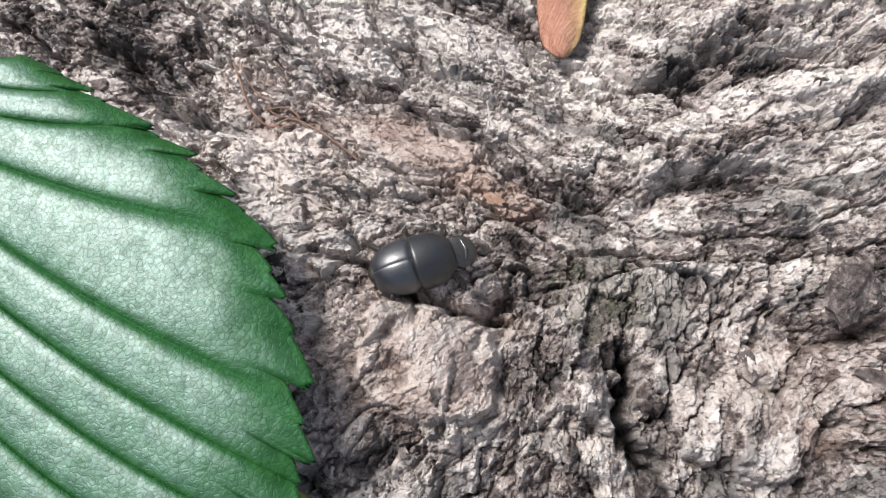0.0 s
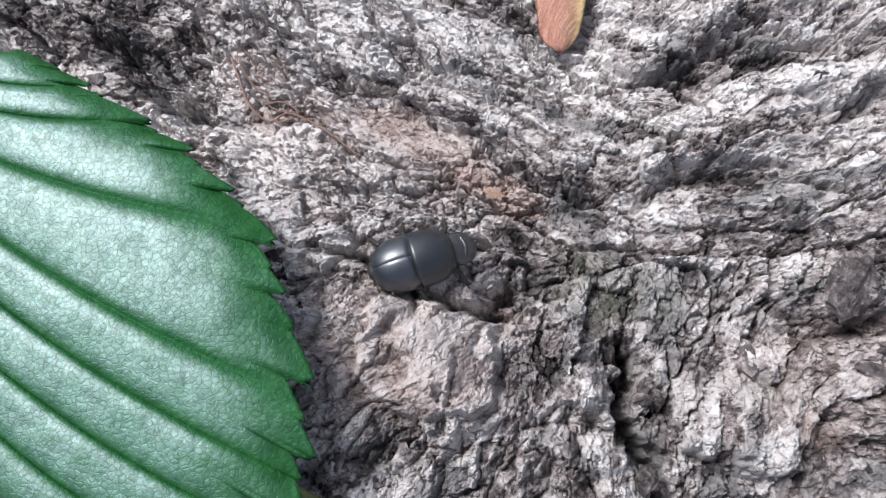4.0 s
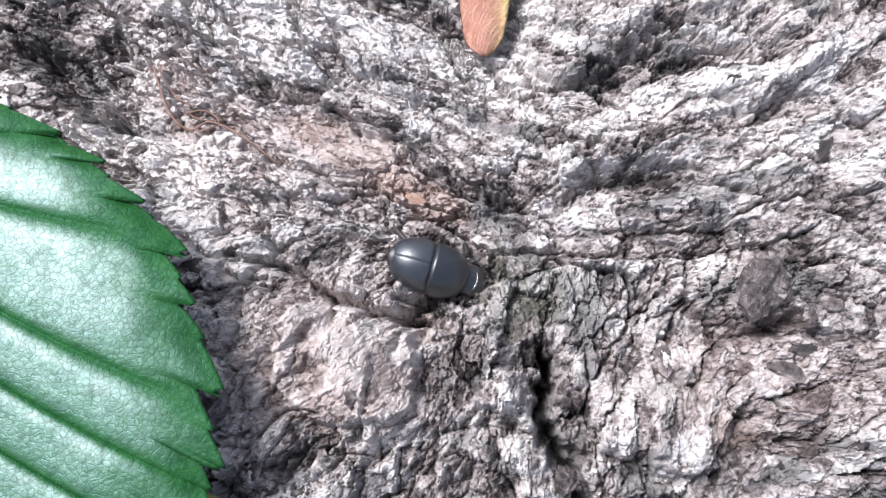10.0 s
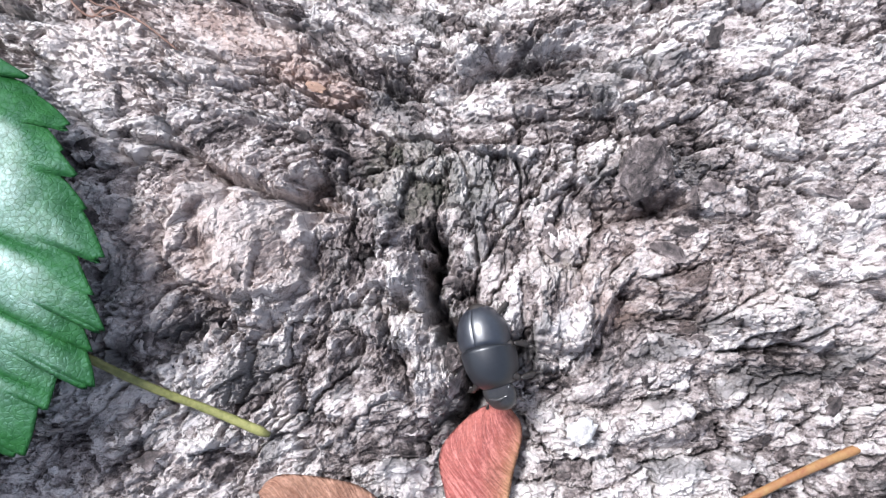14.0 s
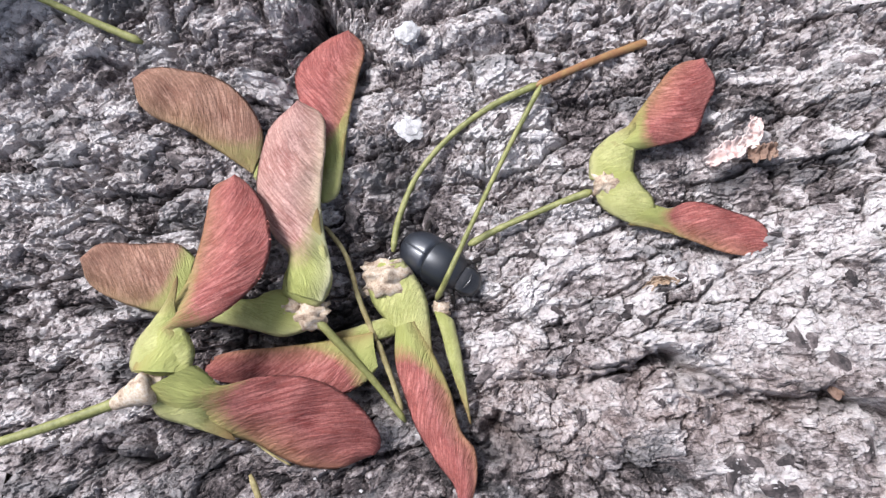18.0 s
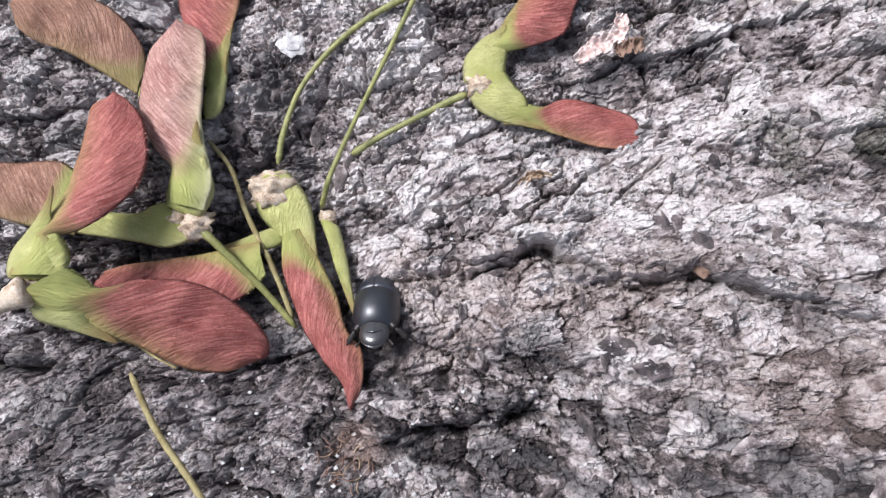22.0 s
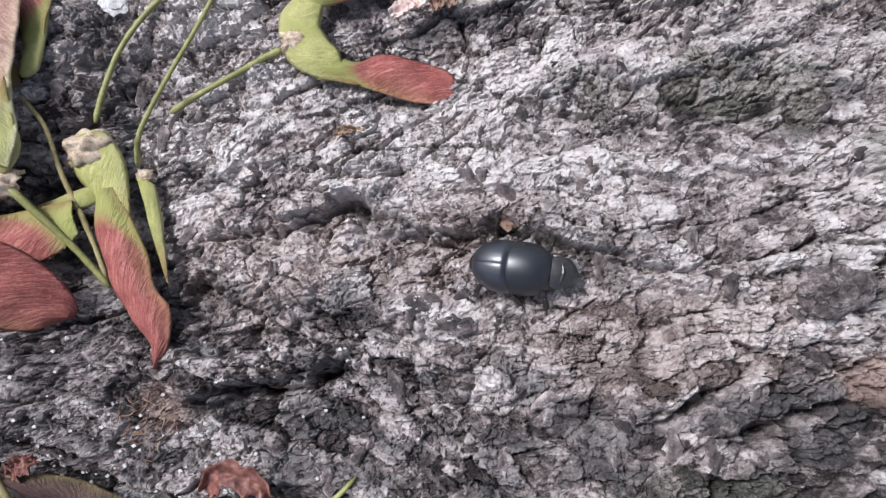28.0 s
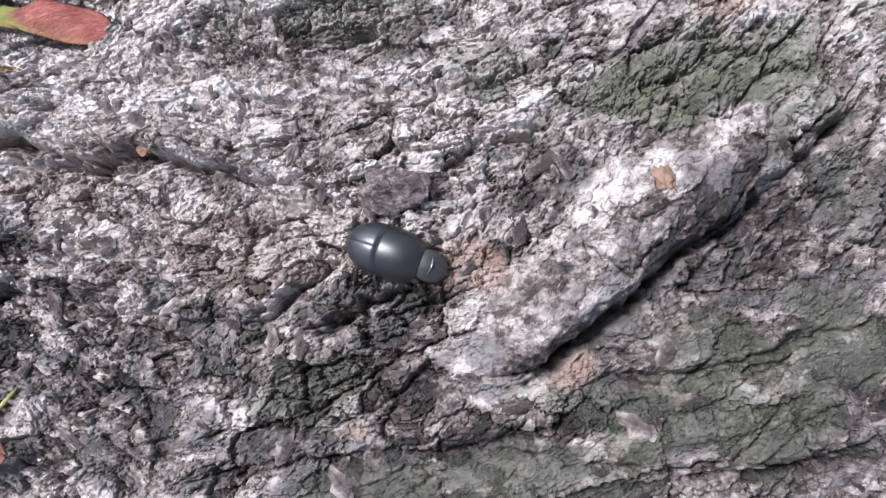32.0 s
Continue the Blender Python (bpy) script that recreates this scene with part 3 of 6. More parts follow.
stain("pale", [(85.5, -69.1)], 26, 10, 0, 1)
stain("pale", [(80.7, -64.2)], 26, 14, 0, 1)
stain("pale", [(71.7, -46)], 24, 12, 0, 1)
stain("pale", [(40.5, 2.2)], 30, 12, 0, 0.9)
stain("soot", [(2.6, -66.1)], 22, 7, 0, 0.5)
stain("rust", [(-5, 25.7)], 6, 3.0, -20, 0.9)
stain("rust", [(-11.9, 30.2)], 7, 2.0, -20, 0.55)
stain("rust", [(-33.1, 39.4)], 6, 3, -20, 0.45)
stain("rust", [(23.8, 8.9)], 7, 2.5, -10, 0.35)
stain("rust", [(31.7, 0.1)], 4, 3, 20, 0.5)
stain("rust", [(114, -77.8)], 4.4, 3.0, 0, 1.0)
stain("rust", [(126.7, -90.2)], 3, 2, 30, 0.8)
stain("rust", [(102, -95.2)], 2.5, 1.2, 0, 0.7)
stain("rust", [(150.2, -51.3)], 5, 2, 0, 0.6)
stain("rust", [(34.7, -77.4)], 4.0, 3.0, 40, 0.6)
stain("moss", [(9.8, 14.1)], 8, 7, 0, 0.7)
stain("soot", [(9.2, 10.9)], 8, 12, 0, 0.9)
stain("soot", [(5.8, 21.4)], 8, 4, -20, 0.55)
# shade under the fruit pile, painted into the bark; the pit deepens it
stain("soot", [(13.4, -52)], 13, 9, 0, 0.75)
pit([(11.6, -53.3)], 7.0, 2.2)
stain("moss", [(24.1, 4)], 6, 3.5, 0, 0.6)
stain("moss", [(120.1, -54.5)], 8, 5, 0, 0.75)
stain("moss", [(145.4, -59.1)], 24, 7, 5, 0.95)
stain("moss", [(97.7, -90.2)], 12, 6, 0, 0.7)
stain("moss", [(145.6, -93.9)], 22, 10, 10, 0.8)
stain("moss", [(158.3, -73.9)], 10, 9, 40, 0.6)
stain("moss", [(118.2, -101.3)], 30, 5, 0, 0.7)
stain("moss", [(107.3, -43)], 22, 9, 0, 0.55)
stain("soot", [(-54.5, 41.9)], 14, 7, -20, 0.7)
stain("soot", [(21.8, 20.3)], 8, 4, 0, 0.55)
stain("soot", [(34.1, 26.9)], 14, 4, -10, 0.65)
stain("soot", [(12.5, 3.5)], 3.5, 12, 0, 0.7)
stain("soot", [(25.7, 31.8)], 8, 2, 10, 0.7)
stain("soot", [(35.7, 14.3)], 9, 4, -10, 0.6)
stain("soot", [(25.4, -35.5)], 7, 12, 0, 0.6)
stain("soot", [(12.9, -21.9)], 6, 14, 0, 0.6)
stain("soot", [(4.1, -65.2)], 16, 7, 0, 0.6)
stain("soot", [(48, -81.7)], 16, 6, -10, 0.65)
stain("soot", [(1.2, -80.4)], 10, 12, 0, 0.6)
stain("soot", [(27.7, -80.8)], 18, 6, 0, 0.4)
stain("soot", [(42.2, -81.9)], 14, 8, 0, 0.5)
stain("soot", [(77.8, -96.3)], 12, 6, 0, 0.8)
stain("soot", [(137.1, -81.2)], 14, 3, 35, 0.6)
stain("pale", [(-24.2, 31.1)], 32, 13, -20, 0.8)
stain("pale", [(30.2, 41.3)], 26, 15, 10, 0.6)
stain("pale", [(-4.9, 47.7)], 34, 9, -10, 0.8)
stain("pale", [(-10.6, 6)], 10, 8, 0, 0.6)
stain("pale", [(24.8, 18.4)], 14, 7, 0, 0.6)
stain("pale", [(41.8, 35.4)], 20, 14, 0, 0.4)
stain("pale", [(42.1, 0.5)], 22, 9, -10, 0.4)
stain("pale", [(26.7, -19)], 34, 14, 0, 0.7)
stain("pale", [(45.5, -30.6)], 30, 12, 0, 0.8)
stain("pale", [(63.8, -49.9)], 20, 12, 0, 0.7)
stain("pale", [(63.1, -50.2)], 44, 13, -5, 0.8)
stain("pale", [(64.4, -47.6)], 40, 12, -8, 0.7)
stain("pale", [(88.6, -55.9)], 46, 12, -5, 0.8)
stain("pale", [(128, -77.7)], 26, 6, 38, 0.7)
stain("pale", [(80.2, -71.1)], 24, 9, 0, 0.5)
stain("pale", [(143.6, -51.5)], 20, 4, 0, 0.8)
stain("soot", [(78.2, -88.2)], 24, 12, 0, 0.5)
stain("soot", [(140.8, -80.8)], 20, 24, 0, 0.65)
stain("pale", [(77.9, -65.1)], 30, 18, 0, 0.9)
stain("pale", [(20.5, 1.2)], 60, 18, 0, 1.0)
stain("soot", [(77.2, -86.3)], 20, 9, 0, 0.7)
stain("soot", [(94.6, -80.4)], 22, 10, 0, 0.7)
stain("soot", [(102.7, -88.5)], 28, 8, 0, 0.8)
stain("soot", [(73.3, -91.4)], 26, 7, 0, 0.65)
# darker colour here tones down the highlight on a raised lump
stain("soot", [(110.7, -91.8)], 6, 4, 0, 0.7)
# painted lighter beside the leaf, against the darkness of its shadow
stain("pale", [(-21.4, 16.7)], 14, 16, 0, 1.0)
stain("pale", [(77.3, -57.9)], 34, 18, 0, 0.9)
stain("rust", [(-11.6, 5.3)], 14, 10, 0, 0.42)
stain("rust", [(-20.7, 29.2)], 24, 9, -20, 0.40)
stain("rust", [(-9.2, 9.8)], 10, 8, 0, 0.45)
stain("rust", [(32.8, 5.6)], 20, 9, 0, 0.36)
stain("rust", [(54.4, -60.1)], 24, 8, 0, 0.38)
stain("rust", [(56.9, -60.7)], 26, 9, 0, 0.38)
stain("rust", [(89.2, -71.6)], 20, 8, 0, 0.38)
stain("soot", [(70.3, -68)], 40, 12, 0, 0.6)
stain("soot", [(21.6, 0.3)], 26, 10, 0, 0.5)
stain("soot", [(25.2, 2.1)], 26, 14, 0, 0.5)
# lightening painted where the leaf's shadow reaches too far
stain("pale", [(-11.2, -20.3)], 26, 14, 0, 0.9)
stain("pale", [(-19.5, 18.9)], 18, 10, 0, 0.9)
stain("soot", [(74.6, -85.8)], 26, 14, 0, 0.4)
stain("soot", [(142, -99.4)], 36, 10, 0, 0.45)

# ledges of the upper root: overhanging sheets, the arched lips, the blocks and the mound
ledge([(-26.5, 42), (-20.5, 37.3), (-16.3, 35), (-11.5, 33.5), (-7.1, 32.8), (-3.8, 34.3)], 1.9, 1.6, 5)
ledge([(-16.5, 31.6), (-10, 31.5), (-4.9, 29.5), (0.8, 28.5)], 0.8, 0.7, 3)
ledge([(-18.7, 28.8), (-13.6, 27.6), (-9.1, 27.9), (-3.7, 25.2)], 0.6, 0.5, 2.5)
ledge([(-3.9, 29.2), (1.5, 27.1), (6.8, 25.5), (10.6, 23)], 1.3, 2, 4)
pit([(5.2, 24.4)], 1.8, 1.8)
ledge([(10.6, 23), (13.8, 26.4), (17.5, 29.1), (23, 29.9), (28.3, 29.2), (31.1, 27)], 1.8, 1.8, 5)
ledge([(31.1, 27), (34.6, 26.7), (38.4, 25.1)], 1, 1, 4)
ledge([(11.9, 27.8), (17, 33), (23.1, 34.2), (28.7, 32.6)], 0.7, 0.7, 3)
ledge([(7.1, 45.9), (9.5, 42.6), (13.1, 40.8), (17.6, 41.5), (20.8, 44.6), (23.9, 46.4), (28.1, 43.9)], 2.4, 1.8, 5)
ledge([(29.2, 39.1), (32.4, 36.6), (34.3, 34.6), (39.1, 39.2)], 2.2, 1.8, 6)
ledge([(3.7, 42.3), (7.9, 37.8), (11.9, 37)], 0.7, 0.8, 3)
ledge([(28.4, 11.4), (30.8, 15.6), (32.5, 20), (31.6, 24.1), (22.9, 26.3), (16.3, 25.9), (13.1, 21.9)], 1.3, 1.3, 5)
ledge([(13.7, 17.6), (17.7, 17.4), (18.2, 14.5), (22.1, 14.4), (22.6, 12.2), (27.8, 11.1)], 0.9, 1.2, 3)
ledge([(33, 13), (35.3, 12.2), (38.1, 12.9)], 1.2, 1.2, 4)
lump((24, 0.1), 8, 4.6, 1.1, -4)
ledge([(12.5, 6.8), (16.7, 7), (21.9, 6.4), (28.3, 4.7), (31.2, 4.9)], 0.5, 0.6, 2)
lump((-9.4, 5.2), 6.6, 6.4, 1.8, 20)
calm((-9.4, 4.6), 6, 6, 0.5, 0)
calm((-13.2, 30.7), 9, 2.6, 0.5, -20)
pit([(-13.5, 4.3)], 1.6, 1.6)
ledge([(-22.4, 17.5), (-16.6, 16.9), (-13.7, 12.1), (-7.7, 10.2), (-3.6, 10.6), (0.3, 13.5)], 0.9, 1.2, 3)
pit([(-1.5, 13.4)], 2.2, 2.2)
pit([(-39.8, 31.7)], 2.6, 2.6)
pit([(-48, 42.2)], 2.2, 2)
lump((-34.1, 27.9), 2.6, 2, 0.9, 0)
ledge([(-34.5, 33.6), (-28.4, 30), (-22.6, 29.4), (-16.7, 27.6)], 0.8, 1, 3)
ledge([(-45.5, 44.2), (-35.7, 39.3), (-28.5, 37.6), (-22.8, 34.6)], 0.8, 0.9, 3)
ledge([(-64, 44.4), (-57.6, 43.5), (-50.1, 41.4), (-43.3, 35.1)], 1.2, 1.6, 4)
crack([(-1.9, 20.7), (0.5, 16.8), (4.4, 11.3), (7.6, 9)], 0.8, 1.8, 0)
ledge([(10.3, 9.8), (9.4, 6), (11, 2.5), (10.7, -1.9)], 1.6, 2.2, 4)
lump((5.5, 3.3), 2.6, 2.2, 0.9, 0)
lump((1.5, 4.9), 1.8, 1.8, 0.8, 0)
lump((-1.3, -0), 2.2, 1.6, 0.7, 0)
lump((6, -4.2), 3, 2.2, 0.7, 0)
stain("soot", [(3.4, 16.4)], 7, 9, 20, 0.95)
stain("soot", [(4.5, 8.8)], 6, 8, 0, 0.75)
stain("soot", [(24.6, 23)], 7, 3.2, -5, 0.9)
stain("soot", [(24.3, 0.3)], 7.2, 3.6, -4, 0.95)
stain("soot", [(23.1, 31.9)], 6.5, 1.8, 8, 0.9)
# shade under the arched lip, painted as a thin strip
stain("soot", [(24.7, 27.8)], 10, 1.4, 0, 0.9)
stain("soot", [(11.9, 32.7)], 6, 3, 10, 0.6)
stain("soot", [(-6.5, 39.6)], 14, 2.6, -22, 0.6)
stain("soot", [(16.7, 12)], 7, 5, 0, 0.7)
stain("soot", [(-5.6, -5.4)], 14, 6, 0, 0.55)
# dark band of the leaf's shade, painted along its edge
stain("soot", [(-18.7, 1.1)], 4, 10, 0, 0.3)
stain("soot", [(-54.5, 40.2)], 12, 5, -15, 0.7)
# shade below the upper overhang, painted in
stain("soot", [(21.4, 42.3)], 7, 3, 15, 0.8)
stain("pale", [(24.4, 37.2)], 16, 5, 15, 1)
stain("pale", [(-18.6, 23.6)], 9, 4, -20, 1)
stain("pale", [(22.8, 20.4)], 8, 3, 0, 0.8)
stain("rust", [(-9, 3.5)], 6, 6, 0, 0.5)
stain("rust", [(-13.2, 30.7)], 10, 3, -20, 0.7)
# below the mound: the dark split and its knobs
ledge([(-24.1, 15.7), (-18.7, 16.2), (-14.5, 14), (-10.3, 12.5), (-6.1, 10.6), (-2.7, 12.6), (0.5, 14.5)], 1.7, 2, 4)
crack([(11.3, 9.3), (10.7, 5.1), (10.5, 1.4), (12.9, -2.2), (14.9, -7), (14.7, -12.5)], 1.3, 3.2, 0)
crack([(3.7, -0.5), (8, 0), (12, -1.2)], 0.7, 2, 0.6)
lump((4.5, -3.2), 2, 1.8, 0.9, 0)
lump((8.5, -4.2), 1.9, 1.71, 0.9, 0)
lump((-0, -8.5), 2.4, 2.16, 0.9, 0)
lump((4.1, -7.6), 1.8, 1.62, 0.9, 0)
lump((7.3, -8.9), 1.9, 1.71, 0.9, 0)
lump((10.8, -8.4), 2.2, 1.98, 0.9, 0)
lump((1, -5.3), 1.7, 1.53, 0.9, 0)
lump((6.4, -5.6), 1.5, 1.35, 0.9, 0)
lump((13.1, -5), 1.5, 1.35, 0.9, 0)
lump((-3.4, -10.7), 2.2, 1.98, 0.9, 0)
ledge([(28.4, 14.3), (30.2, 11.8), (34.2, 11.6), (38.1, 13.8)], 1.3, 1.8, 4)
crack([(27.5, 12.6), (29.7, 9.9), (34.8, 10.7), (39.1, 12.4)], 0.7, 2, 0)
ledge([(46.4, 14.6), (50.2, 11.7), (54.6, 9.5), (57.6, 7.1)], 1.2, 1.4, 4)
ledge([(40.1, -1), (46.3, -3.2), (51.9, -3.8), (57.9, -3.4)], 1.3, 1.5, 4)
ledge([(21.7, -4.9), (26.7, -4.7), (29.6, -2.1), (30.8, 1)], 1.2, 1.6, 3)
lump((27.1, -13.1), 1.7, 1.7, 1.2, 0)
lump((36.1, -12.1), 4.5, 2, 1, -5)
lump((20.6, -8), 4, 2.4, 0.8, 0)
lump((29.8, -8.8), 3, 2, 0.8, 0)
stain("soot", [(40.2, 16.8)], 6, 3, -30, 0.85)
stain("soot", [(31.2, 11.5)], 5, 2, 0, 0.9)
# the deep split darkened in colour as shade
stain("soot", [(15, -5.2)], 4, 10, 0, 0.9)
# shadow of the leaf's lower end, put into the bark colour
stain("soot", [(-20.8, -12.9)], 8, 6, 0, 0.3)
stain("soot", [(23.4, 0.7)], 5, 3, 0, 0.8)
# strip of painted shade below the ledge
stain("soot", [(46.4, -5.6)], 12, 2.5, -8, 0.7)
# faint painted shade farther out from the leaf
stain("soot", [(1.4, -14.1)], 9, 3, 0, 0.25)
stain("pale", [(-21.5, 21.5)], 10, 4, -15, 1)
# the valley that the first fruit lies in
ledge([(13.8, -18.5), (15.2, -11.8), (15.9, -7.4), (12.2, -2.4), (10.5, 3.2), (12.5, 10.5)], 2, 2.6, 5)
crack([(12.5, 10.5), (10.9, 3.2), (12.5, -2.7), (16.2, -7), (15.2, -12.4), (14.1, -19.2)], 1.6, 3, 0)
ledge([(4.1, -0.6), (9.8, -1.2), (13.8, -2.5), (20.6, -3), (27, -2.2)], 0.9, 1.4, 3)
pit([(31.3, -0)], 2.6, 1.8)
stain("rust", [(31.3, -0)], 3, 2.4, 0, 0.6)
ledge([(43.2, 1.6), (47.2, -1.7), (53.9, -3), (60.5, -4.2), (63.7, -6.8)], 1.2, 1.6, 4)
ledge([(48.3, 8.3), (53.7, 4.5), (60.3, 3.4), (68.1, -0.5), (73.1, -4.5)], 1, 1.3, 4)
ledge([(-3.6, -13.4), (2.6, -14), (9.1, -15.4), (13.7, -17.2)], 0.9, 1.4, 3)
ledge([(63.7, -15.1), (70, -16), (77.1, -15.6)], 0.9, 1.4, 3)
ledge([(27.6, -13.4), (34.2, -14.9), (40.9, -14.3)], 0.8, 1.2, 3)
ledge([(-20.4, -23.9), (-15.5, -21.2), (-10.7, -17.8), (-5.9, -17.5)], 1, 1.2, 4)
ledge([(-19, -34.1), (-12.7, -32.6), (-7.3, -28.6)], 1, 1.4, 4)
pit([(24.6, -32.7)], 3.2, 2.6)
lump((27.9, -12.7), 1.7, 1.5, 0.7, 0)
# shade of the pit and of the long split, painted dark
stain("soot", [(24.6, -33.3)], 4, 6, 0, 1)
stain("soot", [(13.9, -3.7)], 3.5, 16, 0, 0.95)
# painted shade along the foot of a ledge
stain("soot", [(3.3, -15)], 10, 2.5, -8, 0.35)
stain("soot", [(-2.2, -31)], 7, 7, 0, 0.6)
# ledge shadow painted as a narrow strip
stain("soot", [(53.8, -2)], 14, 1.6, -8, 0.7)
stain("soot", [(61.8, -31.4)], 7, 4, 0, 0.6)
stain("soot", [(40.8, -9.7)], 8, 4, 0, 0.45)
stain("pale", [(-5.4, -1.6)], 18, 9, 0, 0.9)
# sheets and breaks beside the pile
ledge([(48, -57.2), (53.7, -56.3), (58, -53.8), (60.3, -54.4), (61.3, -55.9), (63.8, -56.5)], 2.2, 2.2, 5)
ledge([(63.8, -56.7), (67.5, -59.6), (71.9, -60.4), (75.1, -60.7), (76.7, -57.8), (79.3, -60.1), (85.1, -62), (89, -62.7)], 1.7, 1.7, 5)
ledge([(31.2, -73.9), (34.4, -75.5), (38.9, -77.9), (43.9, -76.5), (48.7, -76.1), (53, -75.2), (56.6, -72.8), (59.3, -72.2)], 2.6, 2.4, 6)
ledge([(37.1, -50.3), (42.1, -50.6), (45.1, -48.5), (50.1, -48.8)], 0.9, 0.9, 3)
ledge([(39.6, -57), (44.5, -57), (48.3, -58.3), (50.9, -56.6)], 0.8, 1, 2.5)
ledge([(54.8, -51.6), (59.6, -51), (62.8, -53.8), (67.9, -55)], 0.7, 0.7, 2.5)
ledge([(45.3, -46.2), (51.1, -44.9), (57.2, -47.4)], 0.7, 0.8, 3)
ledge([(21.7, -32.8), (24.6, -36.1), (32.6, -36.6), (38.3, -41.8)], 0.7, 1, 3)
ledge([(62.1, -70.3), (64, -71.8), (66.4, -70.6), (65.6, -67.1)], 0.9, 1.2, 3)
ledge([(41.8, -66.9), (46, -65.8), (50.1, -66.7), (52.7, -69.7)], 0.7, 0.9, 3)
ledge([(67.2, -44), (75, -46.1), (82.1, -49.5), (91.1, -51.2)], 0.7, 0.9, 4)
ledge([(67.5, -52.9), (73.7, -54.9), (81.2, -55), (89.9, -57.3)], 0.8, 0.8, 4)
ledge([(71.4, -65.6), (78.5, -68.8), (84.4, -68.3), (88.1, -69.6)], 0.6, 0.8, 3)
ledge([(64.6, -73.2), (66.2, -77.3), (70.5, -79.9), (73.1, -77)], 1, 1.2, 3)
ledge([(72.9, -80.3), (79, -77.9), (83.4, -79.4), (87.2, -77.7)], 0.8, 1, 4)
ledge([(68.3, -84.2), (73, -86.9), (78.1, -88.9), (82.7, -87)], 0.8, 1, 4)
ledge([(44.2, -81.5), (49.2, -79.1), (56.2, -78.2), (62.2, -79.9)], 0.7, 1, 3)
lump((68.8, -76.5), 3.2, 2.6, 0.9, 0)
lump((59.7, -58.4), 2.6, 1.7, 0.6, 0)
ledge([(-6.3, -64), (-2.6, -65.5), (1.7, -65.7)], 1.2, 2, 3)
ledge([(-12.7, -68.2), (-7.7, -71.1), (-3.3, -75), (-3.4, -80.9)], 1.5, 2.2, 4)
pit([(-6.9, -76)], 5, 3)
ledge([(2.5, -69.2), (7.6, -72), (12.3, -72.4), (14.8, -76.3)], 0.8, 1, 3)
ledge([(15.7, -69.4), (20.6, -73), (25.5, -73.3), (30.7, -71)], 0.8, 1, 3)
lump((12.6, -82.1), 3, 2, 0.8, 0)
lump((8, -76.9), 3.4, 2.2, 0.7, 0)
# recess shade painted over the pit and under the short ledge
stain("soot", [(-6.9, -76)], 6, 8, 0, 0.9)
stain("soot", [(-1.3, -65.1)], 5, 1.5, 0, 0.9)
stain("soot", [(46.9, -53.8)], 7, 4, 15, 0.6)
stain("soot", [(50.3, -83.3)], 22, 5, 0, 0.6)
stain("soot", [(71.3, -84.9)], 14, 5, -25, 0.55)
stain("soot", [(22.9, -78.3)], 12, 5, 0, 0.5)
stain("soot", [(59.6, -68.7)], 8, 4, 0, 0.45)
stain("pale", [(59.9, -48.4)], 7, 5, 0, 1)
stain("pale", [(45.6, -72)], 11, 4, 5, 0.9)
stain("pale", [(73.6, -55.6)], 16, 5, 0, 0.9)
# strata of the lower root
ledge([(77, -42.7), (81.4, -44.5), (86.9, -46.7), (93, -48.2), (98.9, -49.4), (108.5, -51)], 1, 1.2, 4)
ledge([(83.4, -38.2), (90.7, -42), (96.3, -46.6), (102.1, -48.2), (109.2, -47.5)], 1, 1.2, 4)
ledge([(79.9, -53.1), (86, -54.5), (92.1, -54.1), (98.9, -56), (107.6, -55.4)], 0.8, 0.8, 4)
ledge([(86.8, -64.5), (92.3, -66.8), (98.1, -68.9), (104.9, -69.4)], 0.9, 1.2, 4)
ledge([(75.6, -78.5), (80.9, -80.4), (86.5, -81.1), (91.1, -81.8), (94.7, -79.4), (100.2, -76.7)], 1.2, 1.6, 4)
ledge([(60.6, -69.4), (64.7, -68.9), (66.1, -72.3), (64.9, -75.5)], 0.8, 1.2, 3)
ledge([(72.3, -72.5), (77.1, -74), (79.1, -70.9)], 0.7, 0.9, 3)
lump((49.9, -66.1), 4, 3.4, 0.8, 0)
lump((79.7, -80.3), 2, 2, 0.8, 0)
lump((96.2, -43.4), 5, 3, 0.8, 0)
stain("moss", [(100.9, -44.6)], 18, 7, -12, 0.75)
stain("soot", [(99.1, -47.9)], 16, 4, -8, 0.6)
stain("soot", [(49.9, -66.1)], 4, 3.4, 0, 0.7)
stain("soot", [(89, -83.9)], 18, 4, 0, 0.6)
# towards the flare
ledge([(55.5, -55.8), (58.5, -54), (61.8, -55.6)], 1.8, 2.2, 3.5)
ledge([(67, -55.4), (70.6, -59.2), (75.5, -59.4), (80.2, -60.1), (85.3, -62.5), (91, -64.8), (95, -65.7)], 2, 1.8, 5)
ledge([(112.1, -66.5), (115.7, -65.9), (119, -63.5), (123.1, -63.3), (125.9, -64.8)], 1.4, 1.8, 4)
ledge([(40.6, -75.8), (45.5, -75.6), (50.2, -74.7), (55.7, -74.5), (60.2, -73.4)], 2, 2.2, 4)
crack([(99.1, -82.9), (103.3, -81.5), (107.7, -79.9)], 0.8, 2.6, 0.6)
crack([(90.2, -80.9), (93.3, -80.5), (96.2, -79.4)], 0.8, 2.2, 0.5)
ledge([(65.8, -66.1), (69.6, -70.5), (78, -70.8), (79, -74.1)], 0.9, 1.2, 3)
ledge([(77.1, -79.6), (78.9, -82.9), (77.8, -87.9), (72.1, -90.1)], 0.8, 1.4, 3)
ledge([(99.9, -56.6), (100, -62)], 0.5, 1, 2)
ledge([(90.6, -61.4), (91.4, -63.5)], 0.5, 1, 2)
